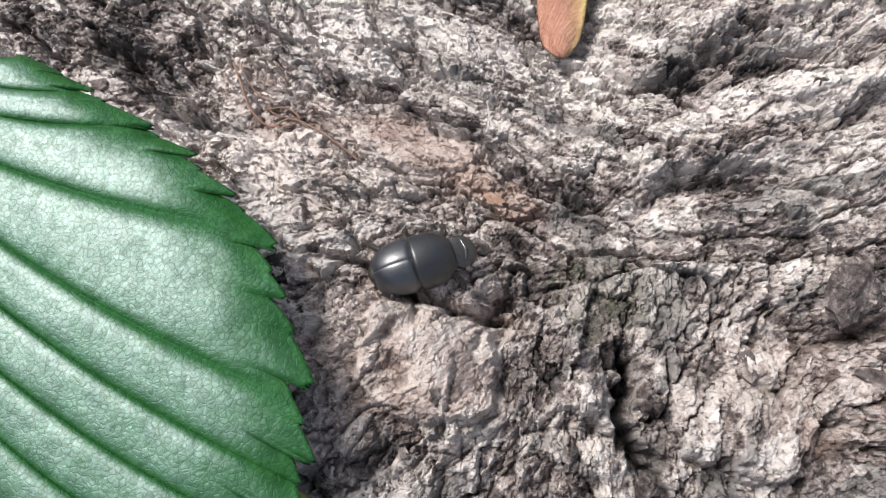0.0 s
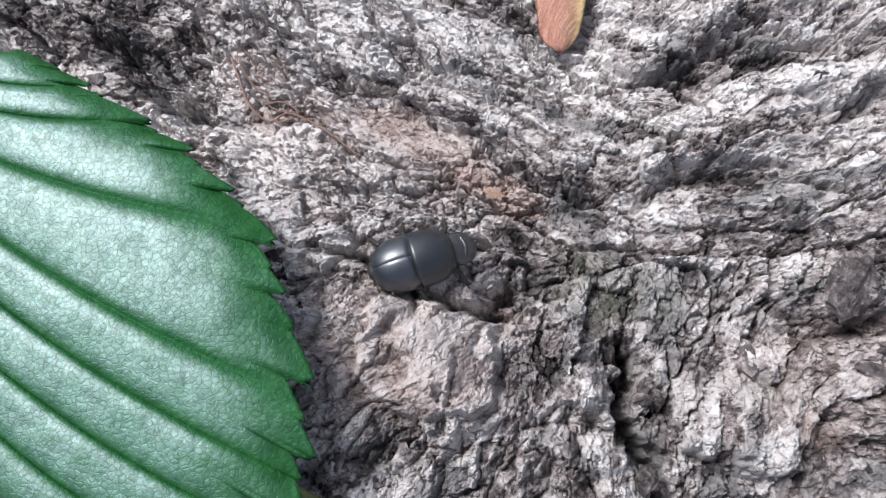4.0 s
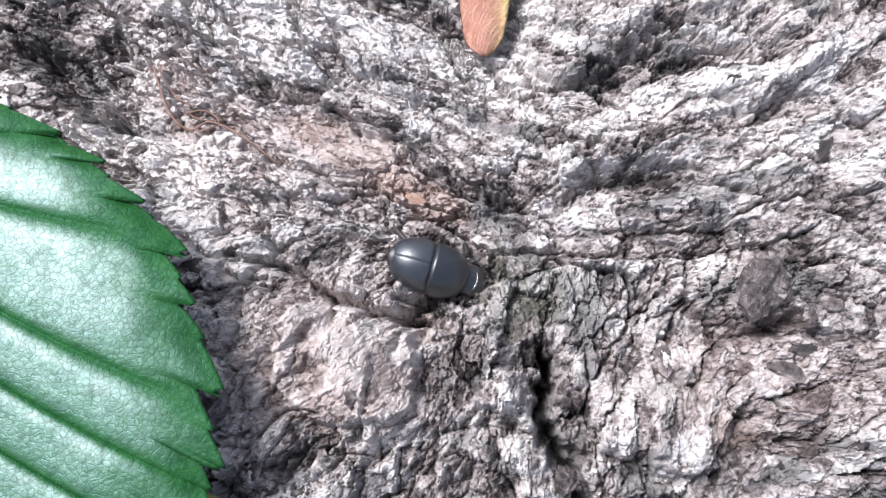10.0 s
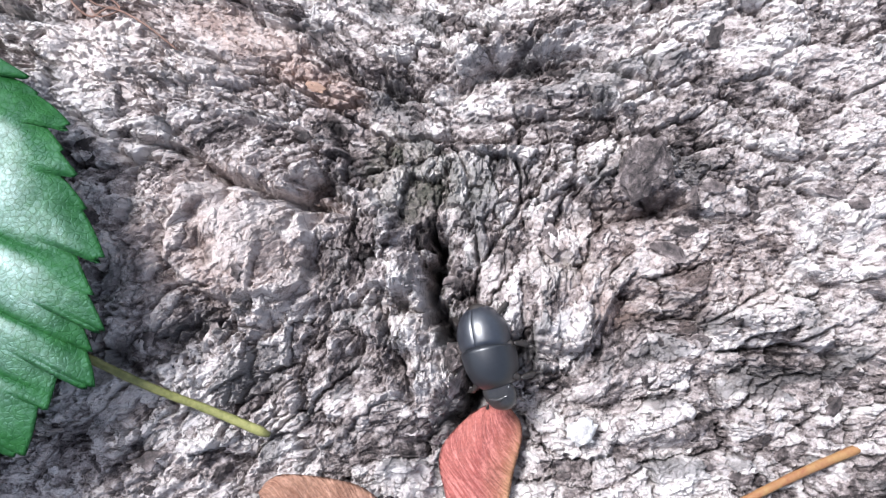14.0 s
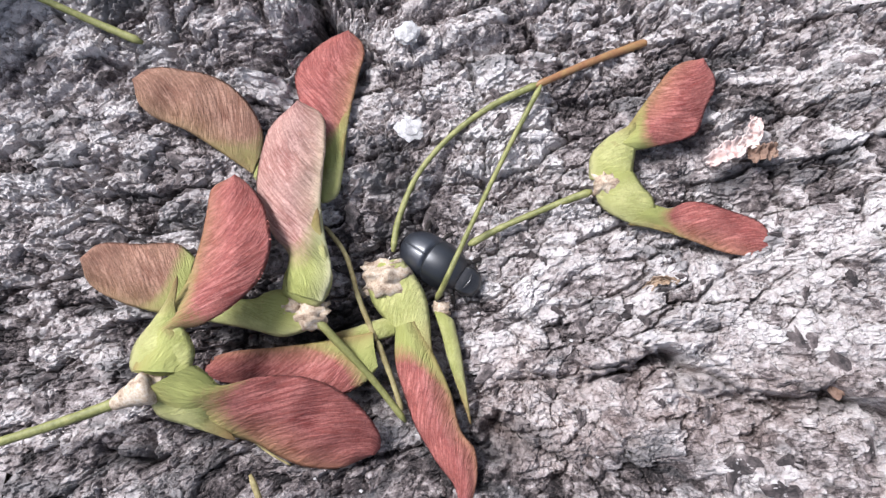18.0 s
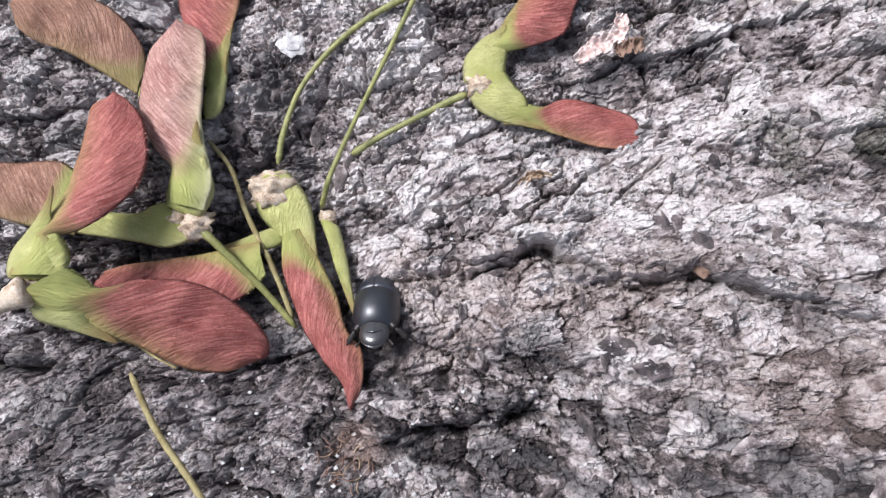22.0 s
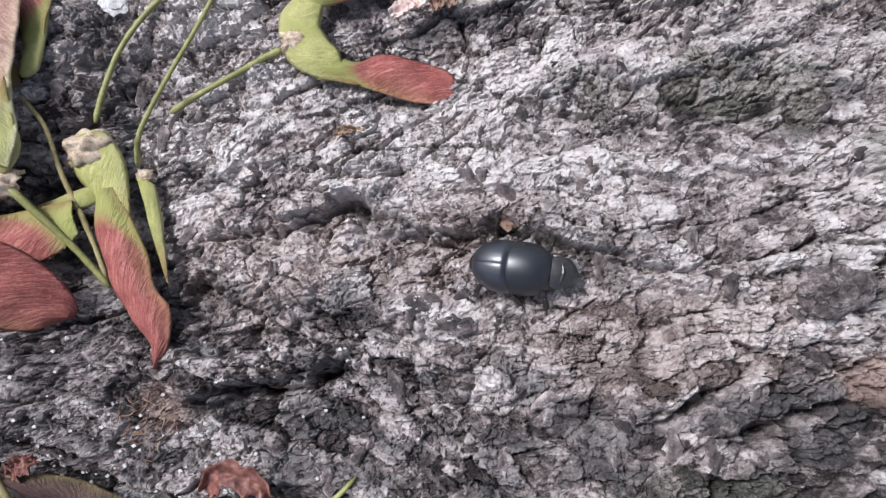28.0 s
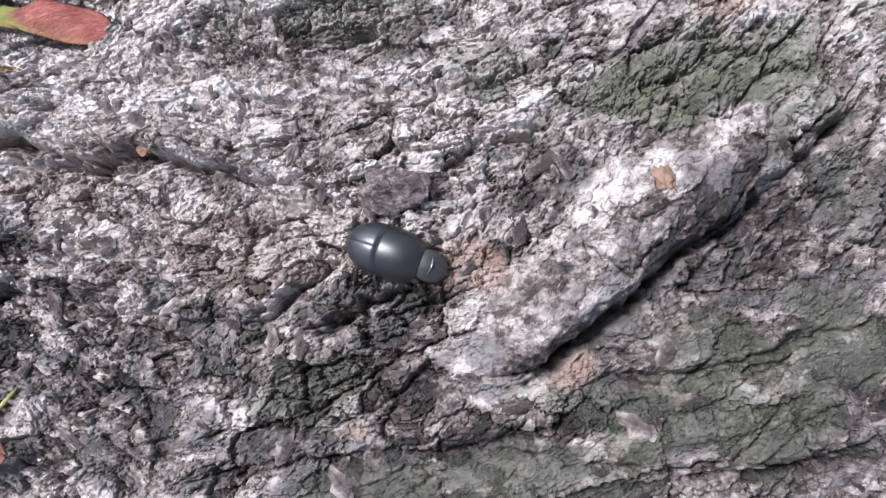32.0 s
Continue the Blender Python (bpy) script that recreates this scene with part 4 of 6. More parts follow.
ledge([(82.7, -52.1), (91.1, -54), (99.3, -55.8), (106, -58)], 0.8, 0.9, 3)
ledge([(115.6, -91.2), (120.4, -91.3), (124.9, -88.4), (129.4, -85.3), (133.2, -83.3), (138.5, -79.6), (144.3, -77.2), (148, -73.8), (153.5, -71.9)], 3.2, 3, 8)
crack([(119.2, -91.5), (124.8, -88.9), (129.3, -85.8), (133.1, -83.8), (138.4, -80), (144.3, -77.5)], 0.9, 2.2, 0)
ledge([(134.2, -68.9), (127.9, -69.8), (123.3, -71.4), (118.6, -74.1)], 0.7, 0.7, 4)
calm((131.6, -78.2), 24, 6, 0.35, 37)
calm((121.6, -86.2), 9, 6, 0.4, 37)
calm((145.8, -91.6), 18, 8, 0.5, 8)
calm((112.2, -100.9), 26, 3, 0.4, 5)
crack([(128.8, -76.6), (131.3, -79.7), (132.9, -81.5)], 0.35, 1.4, 0)
crack([(133.2, -81.1), (135.2, -79.5), (137, -77.8)], 0.35, 1.2, 0)
ledge([(114.2, -66.9), (117.7, -64.5), (122.3, -64), (126.1, -64.9), (128.6, -67.5), (134.2, -68.9)], 1.2, 1.6, 3)
ledge([(116.3, -65.1), (120.5, -62.5), (126.9, -63.2), (132.2, -65.8)], 0.9, 1.2, 3)
crack([(97.8, -84.6), (102.4, -82.5), (107.9, -80.3), (112, -80.9)], 0.8, 2.6, 0.4)
crack([(89, -82), (92.8, -81.4), (96.5, -79.2)], 0.7, 2, 0.4)
ledge([(99.2, -71.2), (101.8, -73.2), (100.8, -77.7)], 0.7, 1, 2)
ledge([(75.4, -71.2), (77.3, -75.6), (85.8, -76.6), (89.2, -79.7)], 0.8, 1.2, 3)
ledge([(105, -97.1), (110.1, -97.5), (114.4, -97.4), (118.6, -96.6), (124.4, -97.4)], 1.6, 2, 4)
ledge([(134.5, -102.3), (141.7, -102.5), (147.9, -102.6), (158.9, -100.8)], 1.8, 2.4, 5)
ledge([(128.8, -89.9), (134.3, -92.7), (142.7, -91.9), (150.2, -91.5)], 0.9, 1.2, 4)
ledge([(152.2, -72.1), (156.9, -67.9), (161.7, -64.9)], 2, 2, 5)
ledge([(136.7, -83.6), (141.3, -80.4), (147.2, -74.8)], 1, 1.2, 3)
ledge([(95.9, -51.7), (104.2, -55.2), (113.8, -56.5), (120.5, -56.8)], 0.9, 1.2, 4)
ledge([(133.9, -50.7), (140.6, -54.1), (149.7, -53.5), (156.2, -53.9)], 1, 1.4, 4)
ledge([(86, -90.4), (92.1, -89.3), (97.8, -88.5), (100.9, -91.7)], 0.8, 1, 2)
lump((107.9, -87.3), 3.2, 3.2, 0.6, 0)
lump((115.2, -95.2), 4, 2.2, 0.8, 0)
lump((120.1, -54.1), 4, 2.4, 1, 0)
lump((76.3, -94.2), 6, 2.6, 0.9, 0)
lump((90.2, -94.3), 4, 2.6, 0.8, 0)
# shadow under the long flare ledge, painted along its cleft
stain("soot", [(129.1, -87.5)], 16, 1.6, 38, 0.9)
stain("soot", [(147.4, -61.5)], 16, 3, 5, 0.8)
stain("soot", [(80.4, -92.4)], 12, 5, 0, 0.85)
stain("soot", [(94.5, -93.9)], 6, 4, 0, 0.7)
stain("soot", [(134.8, -65.5)], 10, 3, 0, 0.6)
stain("moss", [(139.4, -60.5)], 18, 5, 5, 0.9)
stain("moss", [(155.9, -63.8)], 10, 6, 40, 0.8)
stain("moss", [(142.4, -94.8)], 26, 9, 5, 0.65)
stain("moss", [(93.5, -89.9)], 10, 6, 0, 0.6)
stain("moss", [(104.7, -45.9)], 10, 4, 0, 0.5)
stain("soot", [(130.2, -79.2)], 26, 6, 37, 0.35)
stain("pale", [(90.6, -59.2)], 14, 3, -5, 1)
stain("pale", [(69.6, -51.5)], 12, 6, 0, 1)
stain("rust", [(116.4, -77.6)], 3, 4, 60, 1)


def swell(x, y):
    out = np.zeros(x.shape)
    for cx, cy, a in SWELLS:
        out += a * np.exp(-((x - cx) ** 2 + (y - cy) ** 2) / (2 * 22.0**2))
    # the root rounds off away from the part that is walked over
    far = np.maximum(0, np.abs(0.55 * (x - 40) + 0.83 * (y + 25)) - 75)
    return out - far**2 / 130


def line_field(x, y, line):
    """Distance to a broken line, the signed side of it, and how far along (0 to 1)."""
    best, side, along = np.full(x.shape, 1e9), np.zeros(x.shape), np.zeros(x.shape)
    pts = curve_through(line, 4 * len(line))
    for k, ((ax, ay), (bx, by)) in enumerate(zip(pts, pts[1:])):
        dx, dy = bx - ax, by - ay
        length = dx * dx + dy * dy + 1e-9
        u = np.clip(((x - ax) * dx + (y - ay) * dy) / length, 0, 1)
        px, py = x - ax - u * dx, y - ay - u * dy
        d = np.sqrt(px * px + py * py)
        near = d < best
        best = np.where(near, d, best)
        side = np.where(near, np.sign(dx * py - dy * px), side)
        along = np.where(near, (k + u) / (len(pts) - 1), along)
    return best, side, along


def ellipse_field(x, y, px, py, rx, ry, turn, reach):
    """The points near a turned ellipse, and their two coordinates in its own radii."""
    far = reach * max(rx, ry)
    on = np.nonzero((np.abs(x - px) < far) & (np.abs(y - py) < far))[0]
    c, s = math.cos(radians(turn)), math.sin(radians(turn))
    dx, dy = x[on] - px, y[on] - py
    return on, (c * dx + s * dy) / rx, (-s * dx + c * dy) / ry


def relief(x, y):
    """Height and the stain fields, painted shade among them, at plan points (mm)."""
    c2, s2, wsum = np.zeros(x.shape), np.zeros(x.shape), np.zeros(x.shape)
    for ax, ay, deg in FLOW:
        w = 1 / ((x - ax) ** 2 + (y - ay) ** 2 + 60.0) ** 1.5
        c2, s2, wsum = c2 + w * math.cos(2 * radians(deg)), s2 + w * math.sin(2 * radians(deg)), wsum + w
    c2, s2 = c2 / wsum, s2 / wsum
    warp_x, warp_y = fbm(x / 9, y / 9, 3, 3, 0.4), fbm(x / 9, y / 9, 31, 3, 0.4)
    wx, wy = x + 0.8 * warp_x + 0.18 * noise2(x / 0.9, y / 0.9, 33), y + 0.8 * warp_y + 0.18 * noise2(x / 0.9, y / 0.9, 34)
    lay, scale, film, wsum = (np.zeros(x.shape) for _ in range(4))
    norm = np.sqrt(c2 * c2 + s2 * s2) + 1e-6
    angle = 0.5 * np.degrees(np.arctan2(s2 / norm, c2 / norm)) + 9 * warp_y
    for n, deg in enumerate((-60, -24, 8, 40, 80)):
        off = np.abs((angle - deg + 90) % 180 - 90)
        w = smooth(27, 9, off)
        on = w > 0.01
        if not on.any():
            continue
        c, s = math.cos(radians(deg)), math.sin(radians(deg))
        u, v = (c * wx + s * wy)[on], (-s * wx + c * wy)[on]
        rough = fbm(u / 0.9, v / 0.6, 80 + n, 2)
        f1, f2, big, ox, oy = cells(u / 10.0 + 0.05 * rough, v / 4.6 + 0.05 * rough, 100 + n)
        h = (big - 0.5) * 1.5 + oy * (hashed(np.floor(big * 999), np.floor(big * 77), 2) - 0.5) * 1.6
        h += ox * (hashed(np.floor(big * 999), np.floor(big * 77), 3) - 0.5) * 1.0
        open_ = smooth(-0.2, 0.30, fbm(u / 22, v / 12, 140 + n, 2))
        h -= (0.3 + 1.6 * open_) * smooth(0.11, 0.0, f2 - f1)
        f1, f2, mid, ox, oy = cells(u / 4.2 + 0.09 * rough, v / 2.6 + 0.09 * rough, 200 + n)
        crumble = smooth(-0.25, 0.25, fbm(u / 14, v / 9, 240 + n, 2))
        h += (0.4 + 0.6 * crumble) * ((mid - 0.5) * 1.0 + oy * (hashed(np.floor(mid * 999), np.floor(mid * 77), 4) - 0.5) * 1.1 + ox * (hashed(np.floor(mid * 999), np.floor(mid * 77), 5) - 0.5) * 0.7)
        h -= (0.2 + 0.8 * crumble) * 1.2 * smooth(0.14, 0.0, f2 - f1)
        f1, f2, small, ox, oy = cells(u / 1.35 + 0.12 * rough, v / 0.95 + 0.12 * rough, 300 + n)
        h += (0.30 + 0.70 * crumble) * ((small - 0.5) * 0.42 + oy * (hashed(np.floor(small * 999), np.floor(small * 77), 6) - 0.5) * 0.5 - 0.42 * smooth(0.25, 0.0, f2 - f1))
        f1, f2, crumb, ox, oy = cells(u / 0.70 + 0.12 * rough, v / 0.42 + 0.12 * rough, 350 + n)
        h += (0.5 + 0.5 * crumble) * (crumb - 0.5) * 0.20
        # sheets that peel in steps, long with the grain
        stair = 2.4 * fbm(u / 9.5, v / 4.0, 400 + n, 5, 0.58) + 0.7 * mid
        h += 0.52 * (np.floor(stair) + smooth(0.0, 0.06, stair % 1.0)) + 0.13
        strand = noise2(u / 3.0, v / 0.60, 500 + n) + 0.5 * noise2(u / 1.4, v / 0.42, 520 + n)
        h += 0.05 * strand + 0.06 * rough
        lay[on] += w[on] * h
        scale[on] += w[on] * (0.30 * big + 0.40 * mid + 0.30 * small + 0.05 * strand)
        film[on] += w[on] * (fbm(u / 8.5, v / 4.0, 560 + n, 4, 0.5) + 0.60 * (mid - 0.5) + 0.15 * (small - 0.5))
        wsum[on] += w[on]
    lay, scale, film = (f / np.maximum(wsum, 1e-6) for f in (lay, scale, film))
    for px, py, rx, ry, much, turn in CALMS:
        on, u, v = ellipse_field(x, y, px, py, rx, ry, turn, 2.0)
        lay[on] *= 1 - (1 - much) * smooth(1.3, 0.6, np.hypot(u, v) + 0.3 * warp_x[on])
    z = swell(x, y) + 0.85 * lay - 0.3 + 0.06 * fbm(x / 0.55, y / 0.55, 600, 2) + 0.7 * fbm(x / 16, y / 12, 640, 2)
    jag = 1 + 0.6 * fbm(x / 1.7, y / 1.7, 700, 3)
    tear_x, tear_y = 0.35 * noise2(x / 1.4, y / 1.4, 710), 0.35 * noise2(x / 1.4, y / 1.4, 711)
    torn = 0.75 * noise2(x / 3.1, y / 3.1, 720) + 0.34 * noise2(x / 1.5, y / 1.5, 721) + 0.06 * noise2(x / 0.7, y / 0.7, 722)
    for line, much, under, width in LEDGES:
        pts = np.array(line)
        reach = 2.2 * width + 1
        on = (x > pts[:, 0].min() - reach) & (x < pts[:, 0].max() + reach) & (y > pts[:, 1].min() - reach) & (y < pts[:, 1].max() + reach)
        if not on.any():
            continue
        d, side, along = line_field(x[on] + 0.6 * torn[on], y[on] - 0.6 * torn[on], line)
        off = d * side + 0.5 * torn[on]
        taper = smooth(0, 0.16, along) * smooth(0, 0.16, 1 - along)
        sheet = 0.8 * noise2(x[on] / 1.9, y[on] / 1.9, 730)
        # three sheets, each broken off along its own edge
        rise_ = (smooth(-0.20, 0.26, off) + smooth(-0.20, 0.26, off - 0.55 + sheet) + smooth(-0.20, 0.26, off - 1.1 - sheet)) / 3 - 0.32
        z[on] += much * taper * rise_ * np.exp(-((d / width) ** 2))
        z[on] -= under * taper * np.exp(-(((off + 0.35) / np.where(off > -0.35, 0.28, 0.50)) ** 2)) * np.clip(jag[on], 0.2, 1.8)
    for px, py, rx, ry, much, turn in LUMPS:
        on, u, v = ellipse_field(x, y, px, py, rx, ry, turn, 2.5)
        away = np.hypot(u + 0.7 * torn[on] / rx, v - 0.7 * torn[on] / ry) + 0.25 * warp_x[on]
        edge = 0.5 / min(rx, ry)
        z[on] += much * (smooth(1 + edge, 1 - edge, away) * (1 - 0.35 * np.minimum(away, 1) ** 2) - 0.45 * np.exp(-(((away - 1 - 1.6 * edge) / (1.5 * edge)) ** 2)))
    for kind, group in ((0, RIDGES), (1, CRACKS)):
        for line, width, much, *rest in group:
            pts = np.array(line)
            reach = 4 * width + (5 if kind else 3)
            on = (x > pts[:, 0].min() - reach) & (x < pts[:, 0].max() + reach) & (y > pts[:, 1].min() - reach) & (y < pts[:, 1].max() + reach)
            if not on.any():
                continue
            jx, jy = x[on] + 0.5 * warp_x[on] + tear_x[on] + 0.5 * torn[on], y[on] + 0.5 * warp_y[on] + tear_y[on] - 0.5 * torn[on]
            d, side, along = line_field(jx, jy, line)
            taper = smooth(0, 0.12, along) * smooth(0, 0.12, 1 - along) * 0.75 + 0.25
            if kind:
                fall = np.exp(-((d / (0.62 * width * taper * np.clip(jag[on], 0.35, 1.9))) ** 1.5))
                z[on] -= 1.3 * much * taper * fall
                z[on] += rest[0] * taper * np.where(side > 0, np.exp(-((d / 2.6) ** 2)), -0.3 * np.exp(-((d / 2.0) ** 2)))
            else:
                z[on] += 1.5 * much * taper * np.exp(-((d / width) ** 2))
    for px, py, width, depth in PITS:
        on, u, v = ellipse_field(x, y, px, py, width, width, 0, 4.0)
        z[on] -= depth * np.exp(-((u + 2 * tear_x[on] / width) ** 2 + (v + 2 * tear_y[on] / width) ** 2) / (np.clip(jag[on], 0.6, 1.5) if width < 4 else 1.0) ** 2)
    fields = {"moss": np.zeros(x.shape), "rust": np.zeros(x.shape), "soot": np.zeros(x.shape), "pale": np.zeros(x.shape)}
    for kind, px, py, rx, ry, turn, much in STAINS:
        on, u, v = ellipse_field(x, y, px, py, rx, ry, turn, 2.4)
        fields[kind][on] = np.maximum(fields[kind][on], much * smooth(1.5, 0.4, np.hypot(u, v) + 0.5 * warp_x[on]))
    fields["scale"], fields["film"] = scale, film
    return z, fields


# blocks of the plan that the walk passes over are fine, the rest coarse
STEP, BLOCK = 0.16, 5.6
STATIONS = [(-13, 20, 59, 35), (-4, 20, 56, 34), (8, 13, 56, 34), (24, -13, 55, 34), (30, -31, 56, 34), (38, -44, 57, 35), (42, -60, 58, 35),
            (46, -62, 57, 34), (55, -58, 57, 34), (68, -60, 57, 33), (80, -64, 56, 33), (90, -70, 55, 33), (101, -74, 57, 33), (112, -76, 58, 34)]


def walked(x, y):
    on = np.zeros(x.shape, bool)
    for cx, cy, rx, ry in STATIONS:
        on |= (np.abs(x - cx) < rx) & (np.abs(y - cy) < ry)
    return on


X0, Y0, X1, Y1 = -218.4, -252.0, 324.8, 201.6
GRID = {}


def bark():
    bx, by = np.meshgrid(np.arange(X0, X1, BLOCK), np.arange(Y0, Y1, BLOCK))
    near = walked(bx + BLOCK / 2, by + BLOCK / 2)
    # fine part: a lattice over the box round the walk, with the blocks off it left out
    fx0, fy0 = bx[near].min(), by[near].min()
    nx, ny = round((bx[near].max() + BLOCK - fx0) / STEP) + 1, round((by[near].max() + BLOCK - fy0) / STEP) + 1
    gx, gy = np.meshgrid(fx0 + STEP * np.arange(nx), fy0 + STEP * np.arange(ny))
    k = round(BLOCK / STEP)
    inside = np.zeros((ny - 1, nx - 1), bool)
    for cx, cy in zip(bx[near], by[near]):
        i, j = round((cy - fy0) / STEP), round((cx - fx0) / STEP)
        inside[i : i + k, j : j + k] = True
    used = np.zeros((ny, nx), bool)
    used[:-1, :-1] |= inside
    used[1:, :-1] |= inside
    used[:-1, 1:] |= inside
    used[1:, 1:] |= inside
    z, fields = relief(gx[used], gy[used])
    height = np.full((ny, nx), np.nan)
    height[used] = z
    GRID.update(x=fx0, y=fy0, z=height)
    number = np.full((ny, nx), -1)
    number[used] = np.arange(used.sum())
    i, j = np.nonzero(inside)
    fine = np.stack([number[i, j], number[i, j + 1], number[i + 1, j + 1], number[i + 1, j]], -1)
    co = np.stack([gx[used], gy[used], z], -1)
    # coarse part
    far = ~near
    sx, sy = np.meshgrid(np.linspace(0, BLOCK, 4), np.linspace(0, BLOCK, 4))
    qx = (bx[far][:, None] + sx.ravel()).ravel()
    qy = (by[far][:, None] + sy.ravel()).ravel()
    zc, more = relief(qx, qy)
    a = (np.arange(far.sum())[:, None] * 16 + np.array([r * 4 + c for r in range(3) for c in range(3)])).ravel() + len(co)
    quads = np.concatenate([fine, np.stack([a, a + 1, a + 5, a + 4], -1)])
    co = np.concatenate([co, np.stack([qx, qy, zc], -1)])
    extra = {key: np.concatenate([fields[key], more[key]]) for key in fields}
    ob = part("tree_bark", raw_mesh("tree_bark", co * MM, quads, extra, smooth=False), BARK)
    tagged(ob, "rough grey-brown flaking bark of a tree root, cracked, stained, with painted shade", "bark", kind="structure")


bark()


def ground_at(x, y):
    """Height of the bark in mm at plan points."""
    g = GRID["z"]
    i = np.clip(np.round((np.asarray(y, float) - GRID["y"]) / STEP).astype(int), 0, g.shape[0] - 1)
    j = np.clip(np.round((np.asarray(x, float) - GRID["x"]) / STEP).astype(int), 0, g.shape[1] - 1)
    z = g[i, j]
    return np.where(np.isnan(z), swell(np.asarray(x, float), np.asarray(y, float)), z)


def top_at(x, y, r):
    """The bark's upper level within r of a plan point."""
    a = np.linspace(-r, r, 9)
    u, v = np.meshgrid(x + a, y + a)
    return float(np.percentile(ground_at(u, v), 80))


ground = bmesh.new()
bmesh.ops.create_grid(ground, x_segments=24, y_segments=24, size=25.0)
for v in ground.verts:
    v.co.z = -0.11 + 0.008 * noise.noise(v.co * 9)
tagged(part("ground", ground, SOIL), "dark bare soil around the root", "soil", kind="structure")


# ---- leaf ----
def tube(points, radii, sides=8, twist=0.0, slim=1.0):
    """A closed tube through 3D points (mm) with radii along it."""
    p = curve_through(points, max(6, 5 * len(points)))
    n = len(p)
    rad = slim * np.interp(np.linspace(0, 1, n), np.linspace(0, 1, len(radii)), radii)
    rad = rad * (1 + 0.05 * np.sin(np.arange(n) * 2.3 + twist))
    ahead = np.gradient(p, axis=0)
    ahead /= np.linalg.norm(ahead, axis=1)[:, None] + 1e-9
    side = np.cross(ahead, np.tile([0.05, 0.02, 1.0], (n, 1)))
    side /= np.linalg.norm(side, axis=1)[:, None] + 1e-9
    above = np.cross(side, ahead)
    a = np.linspace(0, 2 * np.pi, sides, endpoint=False)
    ring = p[:, None] + rad[:, None, None] * (side[:, None] * np.cos(a)[None, :, None] + above[:, None] * np.sin(a)[None, :, None])
    ring[0], ring[-1] = p[0] + (ring[0] - p[0]) * 0.5, p[-1] + (ring[-1] - p[-1]) * 0.5
    co = np.concatenate([p[:1][None].repeat(sides, 1), ring, p[-1:][None].repeat(sides, 1)])
    return sheet_mesh("tube", co[..., 0], co[..., 1], co[..., 2], closed=True)


MIDRIB = [(-68.2, 36.4), (-66.8, 33.1), (-65.5, 29.4), (-64.1, 25.4), (-62, 19.7), (-59.8, 13.4), (-57.4, 6.8), (-55.3, 0.5), (-53.3, -5.6), (-51.3, -11.4), (-46.4, -26.7)]
MARGIN = [(-51.7, 33.5), (-45.8, 29.8), (-38.8, 26.3), (-26, 16), (-20, 0.1), (-20.1, -6.8), (-22.2, -11.4), (-25.2, -15.6), (-29.8, -19.1), (-35.4, -22.5), (-45.6, -28.1)]


def leaf():
    ob = thing("leaf", "glossy green leaf with toothed edge and sunken veins, over bark", "leaf", (MIDRIB[3][0], MIDRIB[3][1], 0))
    ox, oy = MIDRIB[3]
    rows_, cols = 331, 91
    k = np.linspace(0, len(MIDRIB) - 1, rows_)
    smooth_k = np.linspace(0, len(MIDRIB) - 1, 161)
    mid = np.stack([np.interp(k, smooth_k, curve_on(MIDRIB, smooth_k)[:, c]) for c in (0, 1)], -1)
    rim = np.stack([np.interp(k, smooth_k, curve_on(MARGIN, smooth_k)[:, c]) for c in (0, 1)], -1)
    # double teeth along the rim: a large one where each vein ends, small ones between
    along = np.r_[0, np.cumsum(np.linalg.norm(np.diff(rim, axis=0), axis=1))]
    beat = along / 6.6 + 0.35 * noise2(along / 9.0, along * 0, 44)
    tooth = (3.0 + 1.5 * noise2(np.floor(beat) * 0.71, along * 0, 45)) * (beat % 1.0) ** 0.8 + 1.1 * ((beat * 2.0 + 0.2) % 1.0) ** 0.8 - 2.0
    out = rim - mid
    out /= np.linalg.norm(out, axis=1)[:, None]
    ahead = np.gradient(rim, axis=0)
    ahead /= np.linalg.norm(ahead, axis=1)[:, None] + 1e-9
    out = out + 0.12 * ahead
    v = np.linspace(-1, 1, 2 * cols - 1)
    a = np.abs(v)
    vein_line = np.abs((k + 0.5) % 1.0 - 0.5)
    fade = smooth(0.84, 1.0, a)[None, :] * tooth[:, None]
    left = np.stack([-(rim - mid)[:, 0] * 0.92, (rim - mid)[:, 1] * 1.02], -1)
    bend = 1.5 * np.sin(np.pi * a)[None, :]
    px = mid[:, :1] + np.where(v > 0, (rim - mid)[:, :1] * a, left[:, :1] * a) + np.where(v > 0, 1, -1) * out[:, :1] * fade
    py = mid[:, 1:] + np.where(v > 0, (rim - mid)[:, 1:] * a, left[:, 1:] * a) + out[:, 1:] * fade - bend
    past = k % 1.0
    fold = 0.26 * (1 - (1 - np.minimum(vein_line, 0.36) / 0.36) ** 2) - 0.16 * np.exp(-((vein_line / 0.035) ** 2)) + 0.15 * past * (1 - past)
    quilt = fold[:, None] * smooth(0.0, 0.12, a)[None, :] * smooth(1.06, 0.75, a)[None, :]
    groove = np.exp(-((vein_line / 0.055) ** 2))[:, None] * smooth(0.98, 0.7, a)[None, :] * np.ones_like(px)
    z = 15.6 - 1.3 * a[None, :] ** 2 + 0 * px
    z = np.where(v[None, :] < 0, 15.6 - 11.5 * a[None, :] ** 1.6, z)
    z += quilt + 0.10 * fbm(px / 9, py / 9, 40, 2) + 0.012 * noise2(px / 1.2, py / 1.2, 41)
    z -= 0.9 * np.exp(-((a / 0.05) ** 2))[None, :] + 0.9 * np.exp(-((a - 1) / 0.06) ** 2)[None, :] * (0.5 + 0.5 * np.sin(along / 2.1))[:, None]
